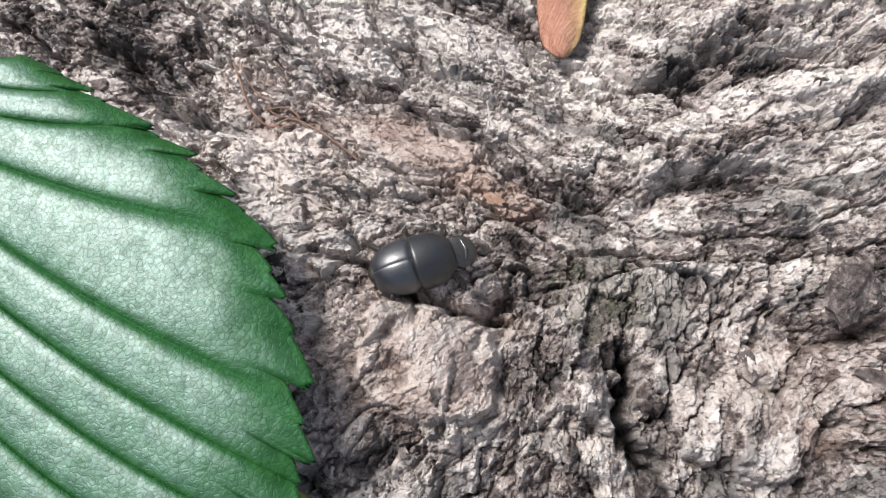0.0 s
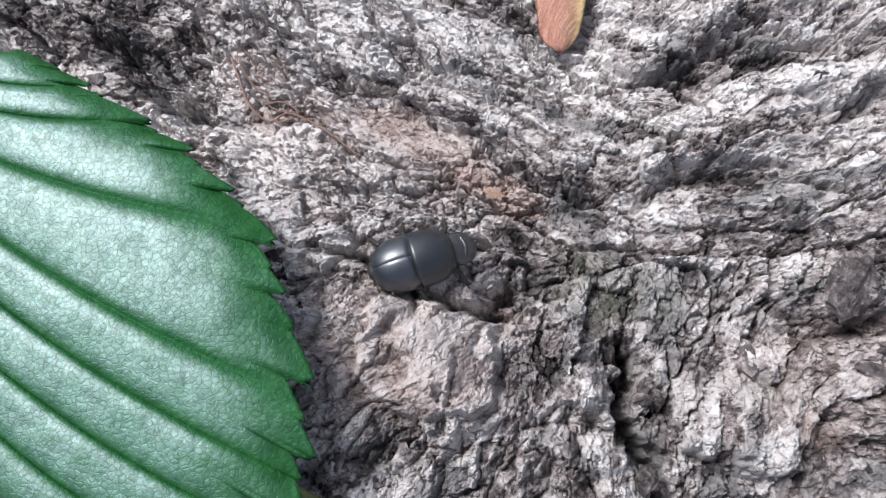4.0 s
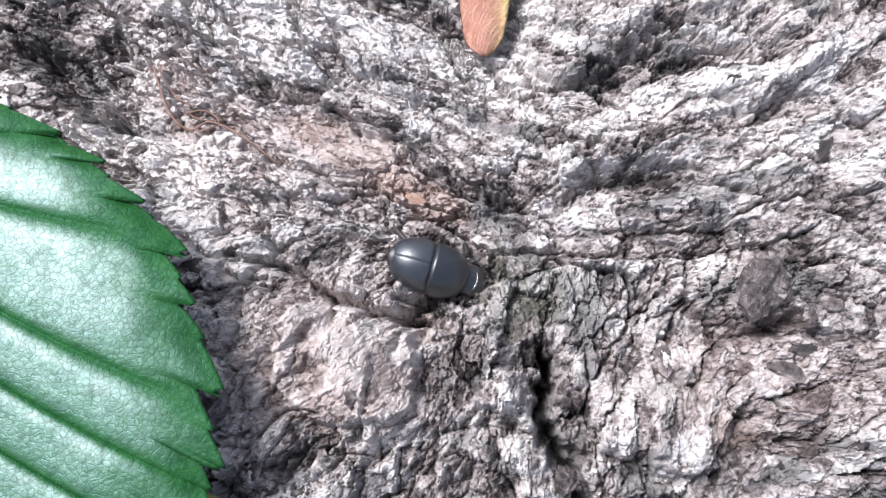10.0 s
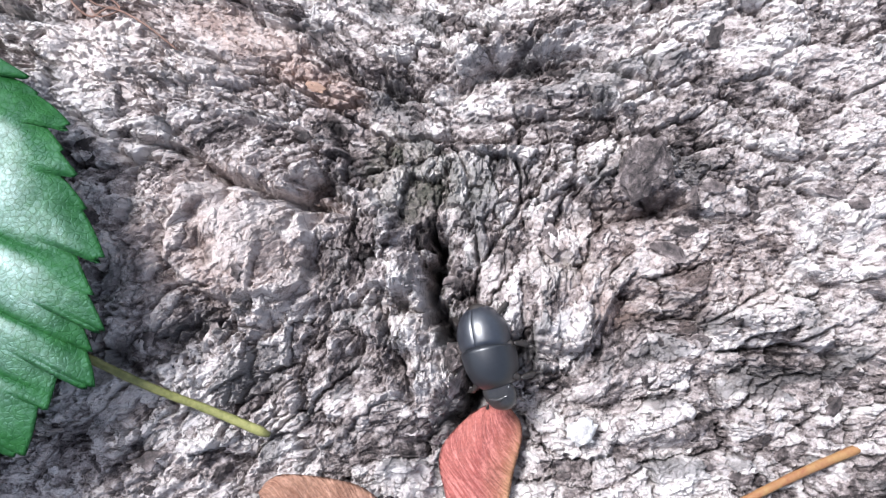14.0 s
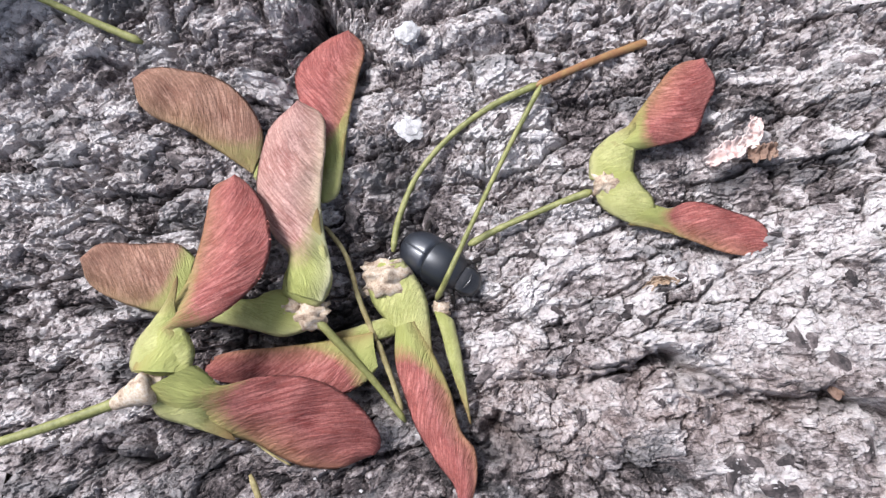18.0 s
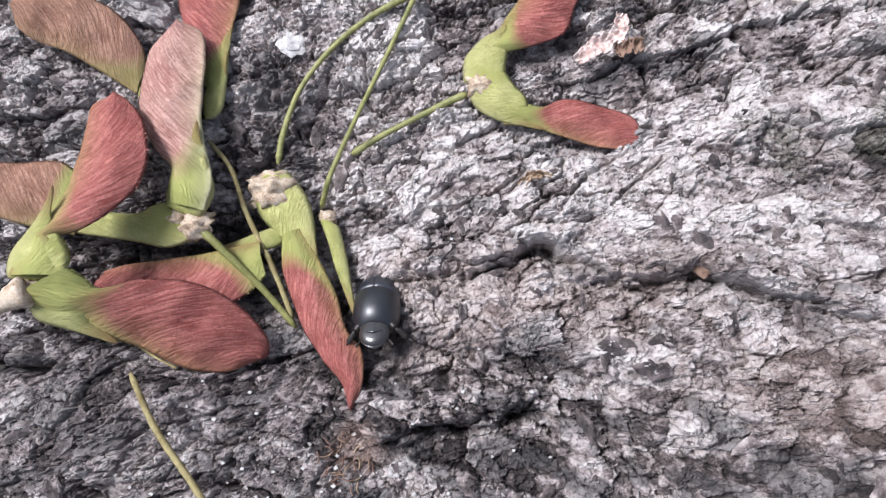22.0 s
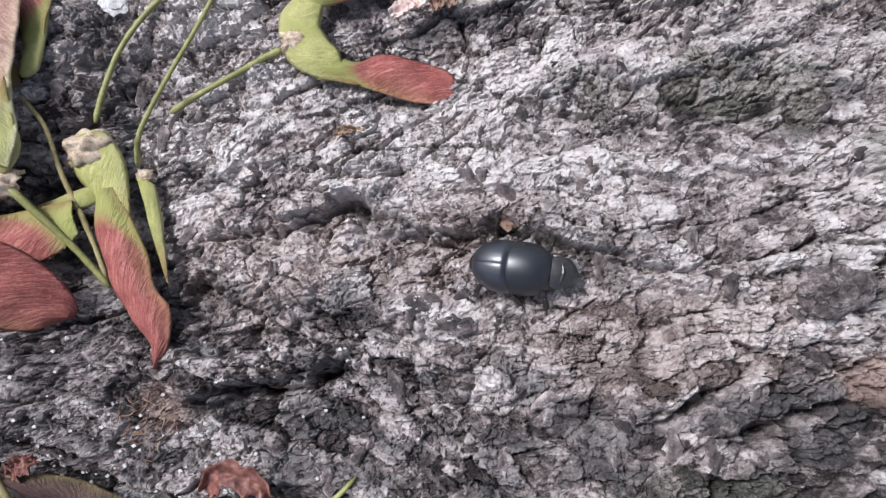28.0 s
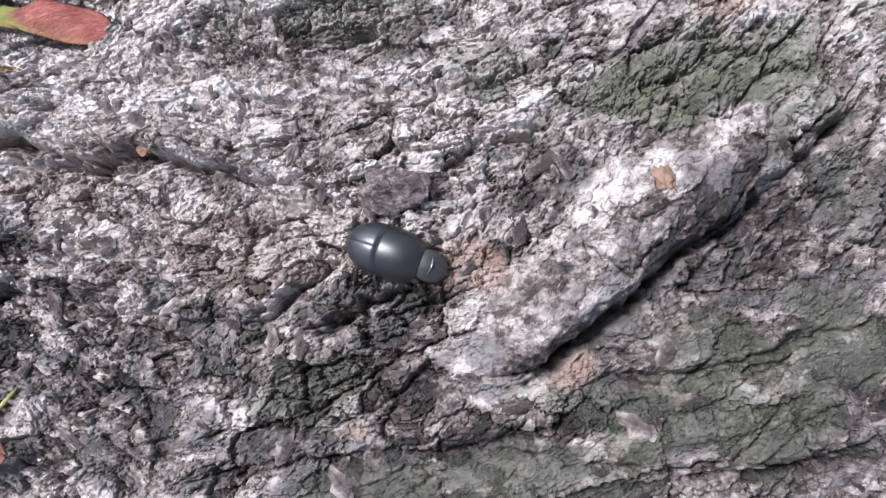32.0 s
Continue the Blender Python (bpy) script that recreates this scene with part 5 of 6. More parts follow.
    z -= 7.0 * smooth(7.5, 10.0, k)[:, None] + 5.0 * smooth(1.5, 0.0, k)[:, None] * (v[None, :] < 0.3)
    top = sheet_mesh("blade", px - ox, py - oy, z, {"vein": np.maximum(groove, 0.8 * np.exp(-((a / 0.03) ** 2))[None, :]),
                                                                "panel": smooth(0.0, 0.20, vein_line + 0.04 * noise2(k * 3, k * 0, 47))[:, None] * (smooth(1.05, 0.74, a[None, :] + 0.07 * noise2(px / 5, py / 5, 46) + 0.10 * smooth(4.0, 2.0, k)[:, None]) * smooth(0.05, 0.2, a)[None, :])})
    blade = part("blade", top, LEAF, ob)
    thick = blade.modifiers.new("thickness", "SOLIDIFY")
    thick.thickness, thick.offset = 0.22 * MM, -1
    part("midrib", tube([(x - ox, y - oy, 14.4) for x, y in MIDRIB[:-1]], [0.8, 0.6, 0.3]), LEAF_VEIN, ob)
    for n in range(1, 10):
        r = int(round(n / 10 * (rows_ - 1)))
        cut = slice(cols + 3, 2 * cols - 12, 6)
        line = np.stack([px[r] - ox, py[r] - oy, z[r] - 0.22], -1)[cut]
        part("side_vein", tube(list(line), [0.26, 0.20, 0.12], 6), LEAF_VEIN, ob)
    part("petiole", tube([(MIDRIB[0][0] - ox - 0.2, MIDRIB[0][1] - oy, 13.6), (MIDRIB[0][0] - ox - 6, MIDRIB[0][1] - oy + 9, 7), (MIDRIB[0][0] - ox - 10, MIDRIB[0][1] - oy + 15, 1)],
                         [0.8, 0.9, 1.1]), STALK, ob)
    return ob


def curve_on(points, k):
    """The smooth line through points, at point numbers k."""
    p = np.array(points, float)
    q = np.concatenate([[2 * p[0] - p[1]], p, [2 * p[-1] - p[-2]]])
    i = np.clip(np.floor(k).astype(int), 0, len(p) - 2)
    u = (k - i)[:, None]
    a, b, c, d = q[i], q[i + 1], q[i + 2], q[i + 3]
    return 0.5 * (2 * b + (c - a) * u + (2 * a - 5 * b + 4 * c - d) * u**2 + (3 * b - a - 3 * c + d) * u**3)


LEAF_OB = leaf()


# ---- key fruits (maple) ----
def blade_mesh(lead, trail, heights, bulge, arch=0.0, rows_=84, cols=20, round_base=False, crinkle=0.12, seed=0, edge=0.35, greened=1.0, green_run=0.18):
    """A closed lens-shaped body between two outlines; heights: z along it. lead is the thick edge."""
    a, b = curve_through(lead, rows_), curve_through(trail, rows_)
    u = np.linspace(0, 1, rows_)
    slim = np.sqrt(np.clip(1 - np.clip((u - 0.90) / 0.10, 0, 1) ** 2, 0, 1))
    if round_base:
        slim = slim * np.sqrt(np.clip(1 - np.clip((0.06 - u) / 0.06, 0, 1) ** 2, 0, 1)) ** 0.4
        bulge = bulge * (1 - 0.88 * smooth(0.30, 0.85, u))[:, None]
    heart = (a + b) / 2
    a, b = heart + (a - heart) * slim[:, None], heart + (b - heart) * slim[:, None]
    z0 = curve_through([(h, 0) for h in heights], rows_)[:, 0] if len(heights) > 2 else np.linspace(heights[0], heights[-1], rows_)
    s = np.r_[np.linspace(0, 1, cols), np.linspace(1, 0, cols)[1:-1]]
    face = np.r_[np.ones(cols), -np.ones(cols - 2)]
    px = a[:, :1] + (b - a)[:, :1] * s
    py = a[:, 1:] + (b - a)[:, 1:] * s
    body = np.sqrt(np.clip(1 - (2 * s - 1) ** 2, 0, 1))
    vein = u[:, None] * 1.25 - 0.45 * s[None, :] ** 1.4
    z = z0[:, None] + arch * np.sin(np.pi * s)[None, :] + face * bulge * body * np.maximum(slim, 0.2)[:, None]
    z = z + edge * np.exp(-((s / 0.09) ** 2))[None, :] * (face * slim[:, None])
    z = z + crinkle * (0.30 * np.sin(120 * vein + 9 * noise2(px / 4, py / 4, 60 + seed)) * (s > 0.08) + 2.6 * noise2(px / 3.5, py / 3.5, 61 + seed))
    ones = np.ones_like(px)
    return sheet_mesh("blade", px, py, z, {"vein": vein, "along": u[:, None] * ones, "rim": (1 - s)[None, :] * ones, "across": s[None, :] * ones,
                                               "green": greened * np.clip(1.15 - (u[:, None] - 0.02 - 0.28 * (1 - s[None, :]) ** 3) / green_run, 0, 1) * ones}, closed=True)


def wing(parent, lead, trail, heights, mat, arch=0.5, seed=0, label="", greened=1.0, green_run=0.18):
    return part("wing", blade_mesh(lead, trail, heights, 0.16, arch * 1.35, seed=seed, greened=greened, crinkle=0.19, green_run=green_run), mat, parent, label)


def nutlet(parent, lead, trail, heights, bulge=1.3, seed=0, label="", wing_lines=None, end=None):
    """The seed body; its green shoulder runs out along the thick edge of its wing."""
    if wing_lines:
        (_, a, b, *_), (_, c, d, *_) = wing_lines
        mixed = lambda p, q, k: (p[0] + k * (q[0] - p[0]), p[1] + k * (q[1] - p[1]))
        lead, trail = lead[:-1] + [a, mixed(a, b, 0.6)], trail[:-1] + [mixed(a, c, 0.34), mixed(mixed(a, b, 0.6), d, 0.06)]
        heights = list(heights) + [heights[-1] if end is None else end]
    return part("nutlet", blade_mesh(lead, trail, [h + 0.25 for h in heights], 0.62 * bulge, 0.15, 34, 12, True, 0.10, seed, 0.0), NUT, parent, label)


def husk(parent, at, z, size, seed, label="torn dry papery husk"):
    """A ragged dry scrap where the stalk joins."""
    n, m = 14, 12
    u, v = np.meshgrid(np.linspace(-1, 1, m), np.linspace(-1, 1, n))
    px = at[0] + size * (u * (1 + 0.3 * noise2(u * 2, v * 2, seed)) + 0.12 * noise2(u * 3, v * 3, seed + 1))
    py = at[1] + size * (v * (1 + 0.3 * noise2(u * 2 + 5, v * 2, seed)) * 0.8 + 0.12 * noise2(u * 3, v * 3, seed + 2))
    pz = z + size * (0.6 - 0.55 * (u * u + v * v) + 0.35 * noise2(u * 2.5, v * 2.5, seed + 3))
    ob = part("husk", sheet_mesh("husk", px, py, pz), HUSK, parent, label)
    thick = ob.modifiers.new("thickness", "SOLIDIFY")
    thick.thickness = 0.15 * MM
    return ob


def lie(points, lift=0.3, r=0.7):
    """Plan points laid on the bark."""
    return [(x, y, top_at(x, y, r) + lift) for x, y in points]


def rise(points, heights):
    return [(x, y, float(np.interp(k / (len(points) - 1), np.linspace(0, 1, len(heights)), heights))) for k, (x, y) in enumerate(points)]


def stalk(parent, points, radii, mat, name="stalk", label=""):
    return part(name, tube(points, radii, slim=0.72), mat, parent, label)


FRUITS = "winged maple fruits lying on the bark"


def key_fruit(label):
    return thing("maple_key", label, "maple key", group=FRUITS)


# pair under the pile: one wing points up the root, one to the side
f = key_fruit("pair of dull red maple keys, partly under another pair")
lead, trail = [(8.1, -31.5), (4.5, -29), (0.4, -26.4), (-3.4, -24.8), (-5.6, -22.2)], [(9.4, -28.8), (9.3, -25.5), (7.4, -22.1), (4.1, -19.7), (-1.3, -18.8), (-5.2, -19)]
wing(f, lead, trail, [-2, 0, 2, 3.7], WING_TAN, 0.6, 1, greened=0.55)
nutlet(f, [(7.8, -31.7), (10.3, -33.9), (13.2, -36.1), (16, -36.5)], [(9.2, -29), (11.7, -30.8), (14.2, -32.4), (16.3, -33.8)], [-2.4, -3.6], 0.7, 4)
lead, trail = [(19.3, -30.8), (19.8, -25.3), (20.7, -18.9), (21.6, -14.3), (20.5, -11.2)], [(16.5, -30.8), (15.1, -26.4), (13.1, -21.1), (12.3, -16.8), (14.9, -13.1), (18.2, -10.6)]
wing(f, lead, trail, [-3.5, -5, -6.4, -7.1], WING_RED, 0.5, 2)
nutlet(f, [(17.2, -35.5), (18.8, -34.3), (19.4, -31.7), (19.5, -29.3)], [(16.5, -35), (16.4, -33), (16.6, -30.9), (16.8, -29.3)], [-3.2, -3.6], 0.9, 3, wing_lines=(lead, trail), end=-5)

# pale pair with the tan wing
f = key_fruit("pale pink and tan maple keys with torn brown end")
lead, trail = [(18.8, -43.7), (17.9, -39.5), (17.5, -34.7), (17.8, -28.8), (17.4, -24.7), (15.1, -22.2)], [(14.4, -42.6), (12.5, -41), (10.4, -37.7), (9, -33), (9.3, -28.5), (10.8, -24.8), (13, -22.3)]
wing(f, [(18.3, -48.1), (19.4, -45.1), (18.7, -41.7), (17.9, -38.2), (17.5, -34), (17.8, -28.9), (17.4, -24.7), (15.1, -22.2)], [(13.7, -46.7), (13.8, -44.4), (13.8, -42.2), (11.8, -39.9), (9.9, -36.3), (9.1, -32.7), (9.4, -28.6), (10.8, -24.8), (13, -22.3)], [1.5, 1.7, 1.5, 0.4, -2.2], WING_PINK, 0.9, 5, "pale pinkish wing", green_run=0.24)
nutlet(f, [(17.3, -49), (18.8, -47.1), (19.2, -44.5), (18.6, -41.6)], [(13, -47.3), (13.2, -45.1), (13.9, -43.5), (14.8, -41.5)], [0.6, 0.9], 1.1, 7, wing_lines=(lead, trail), end=1.2)
lead, trail = [(2.3, -50.2), (-2, -49.1), (-5.2, -48.1), (-8.4, -46.4), (-9.8, -44.1)], [(2.7, -42.5), (0.5, -40.9), (-3.4, -41), (-7.2, -40.9), (-9.5, -41.8)]
wing(f, lead, trail, [2.4, 3.4, 4.4, 5.2], WING_TAN, 0.6, 6, "tan brown wing")
nutlet(f, [(17.2, -51.1), (13.1, -52.2), (9, -51.2), (4.9, -49.8)], [(13.1, -46.1), (10.8, -46.8), (8.3, -47.6), (5.6, -48.7)], [-0.2, 0.6, 1.6], 0.9, 8, wing_lines=(lead, trail), end=2.6)
husk(f, (16.2, -49.6), 0.2, 2.3, 70, "torn brown papery end")
husk(f, (13.9, -48.7), 0.4, 1.5, 71, "torn brown papery end")

# big pair with the raised green nutlets
f = key_fruit("large red maple keys with bright green nutlets atop the pile")
lead, trail = [(1.1, -52.1), (2.8, -48.1), (4.1, -43.5), (4.4, -38.4), (4.4, -34.6), (6.1, -32.1)], [(4.7, -51.4), (6.4, -50.9), (9.2, -49), (11.8, -45.5), (12.8, -40.9), (11.4, -36.9), (8.8, -33)]
wing(f, [(0.5, -55.7), (0.7, -53.5), (1.8, -51.2), (3.3, -48), (4.6, -43.7), (4.8, -38.5), (4.7, -34.7), (6.1, -32.1)], [(6.6, -56), (6.6, -53.7), (5.7, -51.9), (5.1, -51.4), (6.7, -50.9), (9.4, -49.1), (12.1, -45.6), (12.9, -41), (11.5, -37), (8.8, -33)], [11.9, 11.6, 10.6, 8.8, 5.6, 1.6], WING_RED, 1, 9, green_run=0.30)
nutlet(f, [(-0.2, -56.3), (-0.1, -53.2), (1.4, -50.6), (2.9, -48.4)], [(6.7, -56.5), (6.7, -53.8), (5.9, -52.3), (5.1, -51.2)], [11.2, 11.4, 10.4], 1.1, 11, wing_lines=(lead, trail), end=9.2)
lead, trail = [(4.2, -61.4), (7.2, -62.6), (11.6, -64.6), (15.4, -67.1), (19.4, -67.8), (22.6, -67)], [(7.3, -57.6), (9.1, -57.4), (13, -56.6), (16.9, -56.9), (20.5, -58.4), (23.5, -61.5), (25.4, -65.5)]
wing(f, [(1.8, -57.9), (3.1, -60.6), (5.7, -61.8), (8.2, -62.7), (11.9, -64.4), (15.6, -66.9), (19.5, -67.7), (22.6, -67)], [(6.9, -55.2), (8.2, -56.3), (9.1, -57.4), (10.8, -57.1), (13.4, -56.5), (17.3, -56.8), (20.7, -58.4), (23.6, -61.5), (25.4, -65.5)], [11.8, 11, 9, 5.8, 1.8, -2.4], WING_RED, 0.9, 10, green_run=0.26)
nutlet(f, [(1.8, -58.6), (2.7, -60.7), (5.5, -61.9), (9, -62.8)], [(6.6, -54.9), (8, -56.2), (9.1, -58.1), (9.5, -59.9)], [11.2, 10.4, 8.6], 1.0, 12, wing_lines=(lead, trail), end=6.6)
husk(f, (1.9, -57.5), 11.6, 1.5, 74)
part("husk", tube([(-2.3, -59.5, 11), (0.1, -58.4, 12), (2.7, -57.3, 12)], [0.6, 1.2, 2.1]), HUSK, f, "dry flared stalk end")
stalk(f, [(0.2, -58.3, 11), (-3.3, -59.7, 11), (-8.4, -61.5, 12), (-15, -63.5, 12)], [0.9, 0.75, 0.7], STALK)

# the pair whose stalk runs up to the fork
f = key_fruit("dark red maple keys with pale husk and long forked stalk")
lead, trail = [(23.5, -51.6), (18.3, -52.6), (11.9, -53.4), (6.3, -53.9), (2.7, -55.1)], [(24.1, -56), (22, -58.2), (19.1, -59.3), (14.9, -58.8), (8.6, -58.1), (3.5, -57.4)]
wing(f, lead, trail, [-3.2, -1.6, -0.4], WING_RED, 0.5, 13, "dark red wing in shade")
nutlet(f, [(26.2, -49.4), (23.4, -50.2), (20.5, -51.1), (17.7, -51.9)], [(26.5, -51.9), (24.1, -52.6), (21.8, -52.6), (19.1, -52.7)], [-4.4, -4.2], 0.8, 16)
lead, trail = [(28.7, -50.3), (30.9, -54.1), (33, -58.7), (34.3, -63.4), (36, -65.8), (36.2, -69.3), (35, -73)], [(26.1, -51.1), (26.2, -55.3), (27.4, -59.5), (29, -63.6), (31.3, -67.2), (33.5, -70.2), (34.2, -73.5)]
wing(f, lead, trail, [-3.6, -3.4, -3.0, -2.6, -2.2], WING_RED, 0.9, 14)
nutlet(f, [(26.4, -41.9), (28.4, -44.2), (30.2, -47.8), (31.7, -51.8)], [(21.9, -43.7), (23, -47.5), (24.8, -50.1), (26.6, -51.1)], [-4.6, -4, -3.8], 1.4, 15, wing_lines=(lead, trail), end=-3.4)
husk(f, (24.9, -44.9), -3.9, 3.0, 92, "torn pale husk")
stalk(f, [(25.8, -41.5, -4.2), (26.4, -37.2, -5), (28.9, -31.4, -5), (33.4, -26.4, -4.6), (38.7, -22.8, -4.2), (44.7, -20.2, -3.9)], [0.62, 0.5, 0.52, 0.7], STALK)
stalk(f, [(44, -20.6, -3.8), (51.8, -16.9, -5.6), (60.2, -13.4, -7.6)], [0.66, 0.72, 0.8], STALK_RED, "stalk_end", "reddish end of the stalk")

# the single key beside it, on the other arm of the fork
f = key_fruit("narrow green maple key half under a red one")
nutlet(f, [(33.3, -49.7), (34.3, -54.1), (35, -58.9), (35.7, -63.8)], [(30.7, -48.6), (31.8, -51.8), (32.8, -55.5), (34.8, -61.1)], [-5.2, -4.6, -3.6], 1, 17)
husk(f, (31.8, -48.7), -5.0, 1.1, 95)
stalk(f, [(31.2, -47.6, -4.6), (32.4, -46, -2), (33.6, -43.8, -0.6), (36.5, -37.4, -1.6), (40.6, -28.6, -3.6), (44.9, -20.5, -3.7)], [0.55, 0.42, 0.42, 0.5], STALK)

# the pair that lies apart
f = key_fruit("red maple keys with green heart, lying apart on bark")
up_lead, up_trail = [(53.6, -28.3), (55.4, -26.5), (58.3, -22.6), (61.2, -19.2), (64.1, -17.9)], [(55.9, -29.7), (58, -29.3), (61.1, -28.7), (63.7, -27.6), (65.1, -24.3), (66.4, -21.4), (65.6, -18.6)]
low_lead, low_trail = [(54.9, -38.9), (57.7, -39.4), (62.1, -40.7), (67.2, -42.5), (71, -42.9)], [(58.4, -36.4), (60.2, -36.8), (62.8, -36), (67.4, -37), (71.2, -38.7), (72.7, -41)]
wing(f, up_lead, up_trail, [-2.9, -2.6, -2.8, -3.4], WING_RED, 0.6, 18)
wing(f, low_lead, low_trail, [-2.9, -3.2, -4.0, -5.0], WING_RED, 0.6, 19)
nutlet(f, [(50.4, -33.6), (50.7, -30.2), (52.9, -27.9), (55.7, -25.9)], [(55.7, -33.5), (55.9, -31.4), (56.2, -29.7), (57.3, -28.8)], [-2.9, -2.6, -2.7], 1.0, 20, wing_lines=(up_lead, up_trail))
nutlet(f, [(50.7, -33.2), (51.7, -36.5), (54.6, -38.5), (58.3, -39.4)], [(55.7, -32), (56.8, -34), (58.1, -35.7), (59.6, -37.1)], [-2.8, -2.7, -3.0], 1.0, 21, wing_lines=(low_lead, low_trail))
husk(f, (52.6, -33.8), -2.2, 1.7, 99, "dry brown stalk scar")
stalk(f, [(50.8, -34.6, -2.8), (48.2, -35.4, -3.2), (44.7, -36.6, -4), (39.7, -38.5, -4.8), (35.3, -40.7, -5.2)], [0.75, 0.55, 0.55, 0.7], STALK)

# key at the top of the view early on, and the dried one at the bottom
f = key_fruit("single ochre-red maple key with a green edge, wedged in the bark")
wing(f, [(6.6, 69.3), (6.6, 62.5), (6.3, 55.2), (5.7, 48.8), (4.7, 45.1)], [(0.3, 69.3), (0, 62.5), (-0.4, 55.1), (0.2, 47.9), (2, 44.2)], [-3.4, -5.0, -6.4], WING_OCHRE, 0.6, 22)
nutlet(f, [(2.6, 80), (5.3, 78.1), (6.7, 74.5), (6.6, 70.6)], [(-0.9, 79.1), (-1.6, 76.4), (-0.6, 73.3), (0.3, 70.7)], [-5, -4.8], 1.4, 23, wing_lines=([(6.6, 69.3), (6.6, 62.5), (6.3, 55.2), (5.7, 48.8), (4.7, 45.1)], [(0.3, 69.3), (0, 62.5), (-0.4, 55.1), (0.2, 47.9), (2, 44.2)]))
f = key_fruit("dried dark purple maple key lying across a stalk")
wing(f, [(21.7, -83.3), (27.5, -83.9), (32.6, -86.4), (36.8, -89.3), (37.4, -92.3)], [(21.3, -84.3), (24.8, -86.8), (29.2, -90.1), (31, -93.2), (34.1, -95.2)], [6.5, 5.5, 3.0, 1.0], WING_DARK, 0.8, 24, greened=0.0)
stalk(f, rise([(12.6, -80.8), (16.5, -82), (20.3, -83), (22.6, -83.6)], [7.5, 7.6, 7.0, 6.6]), [0.3, 0.3, 0.4], ROOTLET)
SCRAP_ON = f

# ---- loose stalks, scraps and bits on the bark ----
LOOSE = "loose stalks on the bark"


def loose_stalk(label, points, radii, mat, name="stalk", category="stalk"):
    ob = part(name, tube(points, radii, slim=0.74), mat)
    return tagged(ob, label, category, LOOSE)


loose_stalk("green stalk going brown, reaching out from under the leaf", lie([(-27.6, -5.3), (-22.6, -7.9), (-16.7, -10.5), (-10.9, -12.8), (-5.2, -15.1)], 0.9, 1.2), [0.55, 0.6, 0.6, 0.75], STALK)
loose_stalk("green fruit stalk with a cut end, lying across the pile", [(17.2, -50.1, 0.4), (19.7, -53, -1), (23.5, -57.5, -3.2), (27.3, -62.7, -5)], [0.75, 0.62, 0.6], STALK)
loose_stalk("thin yellowish stalk with a brown joint", [(17.5, -38.4, -2), (20.1, -42.1, -2.6), (21.7, -47.6, -3.2), (23.9, -52.8, -3.6)], [0.42, 0.42, 0.55], STALK_DRY)
loose_stalk("thin brown stalk end below the joint", [(23.9, -52.7, -3.6), (25.4, -56.7, -4.2), (26.9, -61.4, -4.8)], [0.6, 0.48, 0.5], STALK_DRY)
loose_stalk("long yellow-green stalk with a bend", rise([(12.4, -66.9), (15, -73.1), (19.3, -79.8), (22.2, -85.4), (24.3, -88.3)], [9.0, 8.6, 8.2, 7.4, 6.4]), [0.5, 0.55, 0.55, 0.7], STALK_DRY)
loose_stalk("lower run of the bent stalk, green", rise([(23.1, -88.6), (26.2, -90.1), (30.6, -92), (36.2, -93.5)], [6.4, 5.4, 3.2, 1.0]), [0.66, 0.55, 0.5], STALK)
loose_stalk("curved dark green twig with a black tip", lie([(35.9, -93.4), (43.2, -93), (50.1, -91.5), (54.4, -89.6), (57.5, -86.9)], 0.4), [0.75, 0.75, 0.7, 0.35], STALK)
loose_stalk("thin reddish stalk scrap beside the pile", lie([(9.9, -63.7), (12.5, -65.4), (15, -66.9)], 0.2), [0.25, 0.2, 0.2], STALK_DRY)


def rag(name, at, size, mat, seed):
    """A crumpled dry scrap resting on the bark."""
    u, v = np.meshgrid(np.linspace(-1, 1, 22), np.linspace(-1, 1, 18))
    r = 1 + 0.35 * noise2(u * 2, v * 2, seed)
    px = at[0] + size * (u * r + 0.3 * noise2(u * 3, v * 3, seed + 1))
    py = at[1] + size * (0.75 * v * r + 0.3 * noise2(u * 3, v * 3, seed + 2))
    pz = top_at(at[0], at[1], size * 0.6) + size * (0.25 + 0.45 * noise2(u * 2.2, v * 2.2, seed + 3) + 0.15 * noise2(u * 6, v * 6, seed + 4) - 0.2 * (u * u + v * v))
    ob = part(name, sheet_mesh(name, px, py, pz), mat)
    thick = ob.modifiers.new("thickness", "SOLIDIFY")
    thick.thickness = 0.15 * MM
    return ob


def ribbon(name, lead, trail, heights, mat, arch, seed, parent=None, label="", rip=1.0):
    """A thin dry strip between two lines: cupped, crumpled, with torn edges."""
    n, m = 46, 15
    a, b = curve_through(lead, n), curve_through(trail, n)
    z0 = np.interp(np.linspace(0, 1, n), np.linspace(0, 1, len(heights)), heights)
    u, s = np.meshgrid(np.linspace(0, 1, n), np.linspace(0, 1, m), indexing="ij")
    torn = s + rip * (0.40 * noise2(u * 7, s * 0.6, seed) + 0.15 * noise2(u * 23, s, seed + 1)) * np.abs(2 * s - 1)
    px, py = a[:, :1] + (b - a)[:, :1] * torn, a[:, 1:] + (b - a)[:, 1:] * torn
    end = 0.5 * noise2(s * 6, u * 0, seed + 2) * (np.abs(2 * u - 1) > 0.9)
    px, py = px + end, py + end
    pz = z0[:, None] + arch * (0.9 * (2 * s - 1) ** 2 - 0.3) + 0.55 * noise2(u * 6, s * 2.5, seed + 3) + 0.3 * noise2(u * 15, s * 5, seed + 4)
    ob = part(name, sheet_mesh(name, px, py, pz), mat, parent, label)
    thick = ob.modifiers.new("thickness", "SOLIDIFY")
    thick.thickness = 0.12 * MM
    return ob


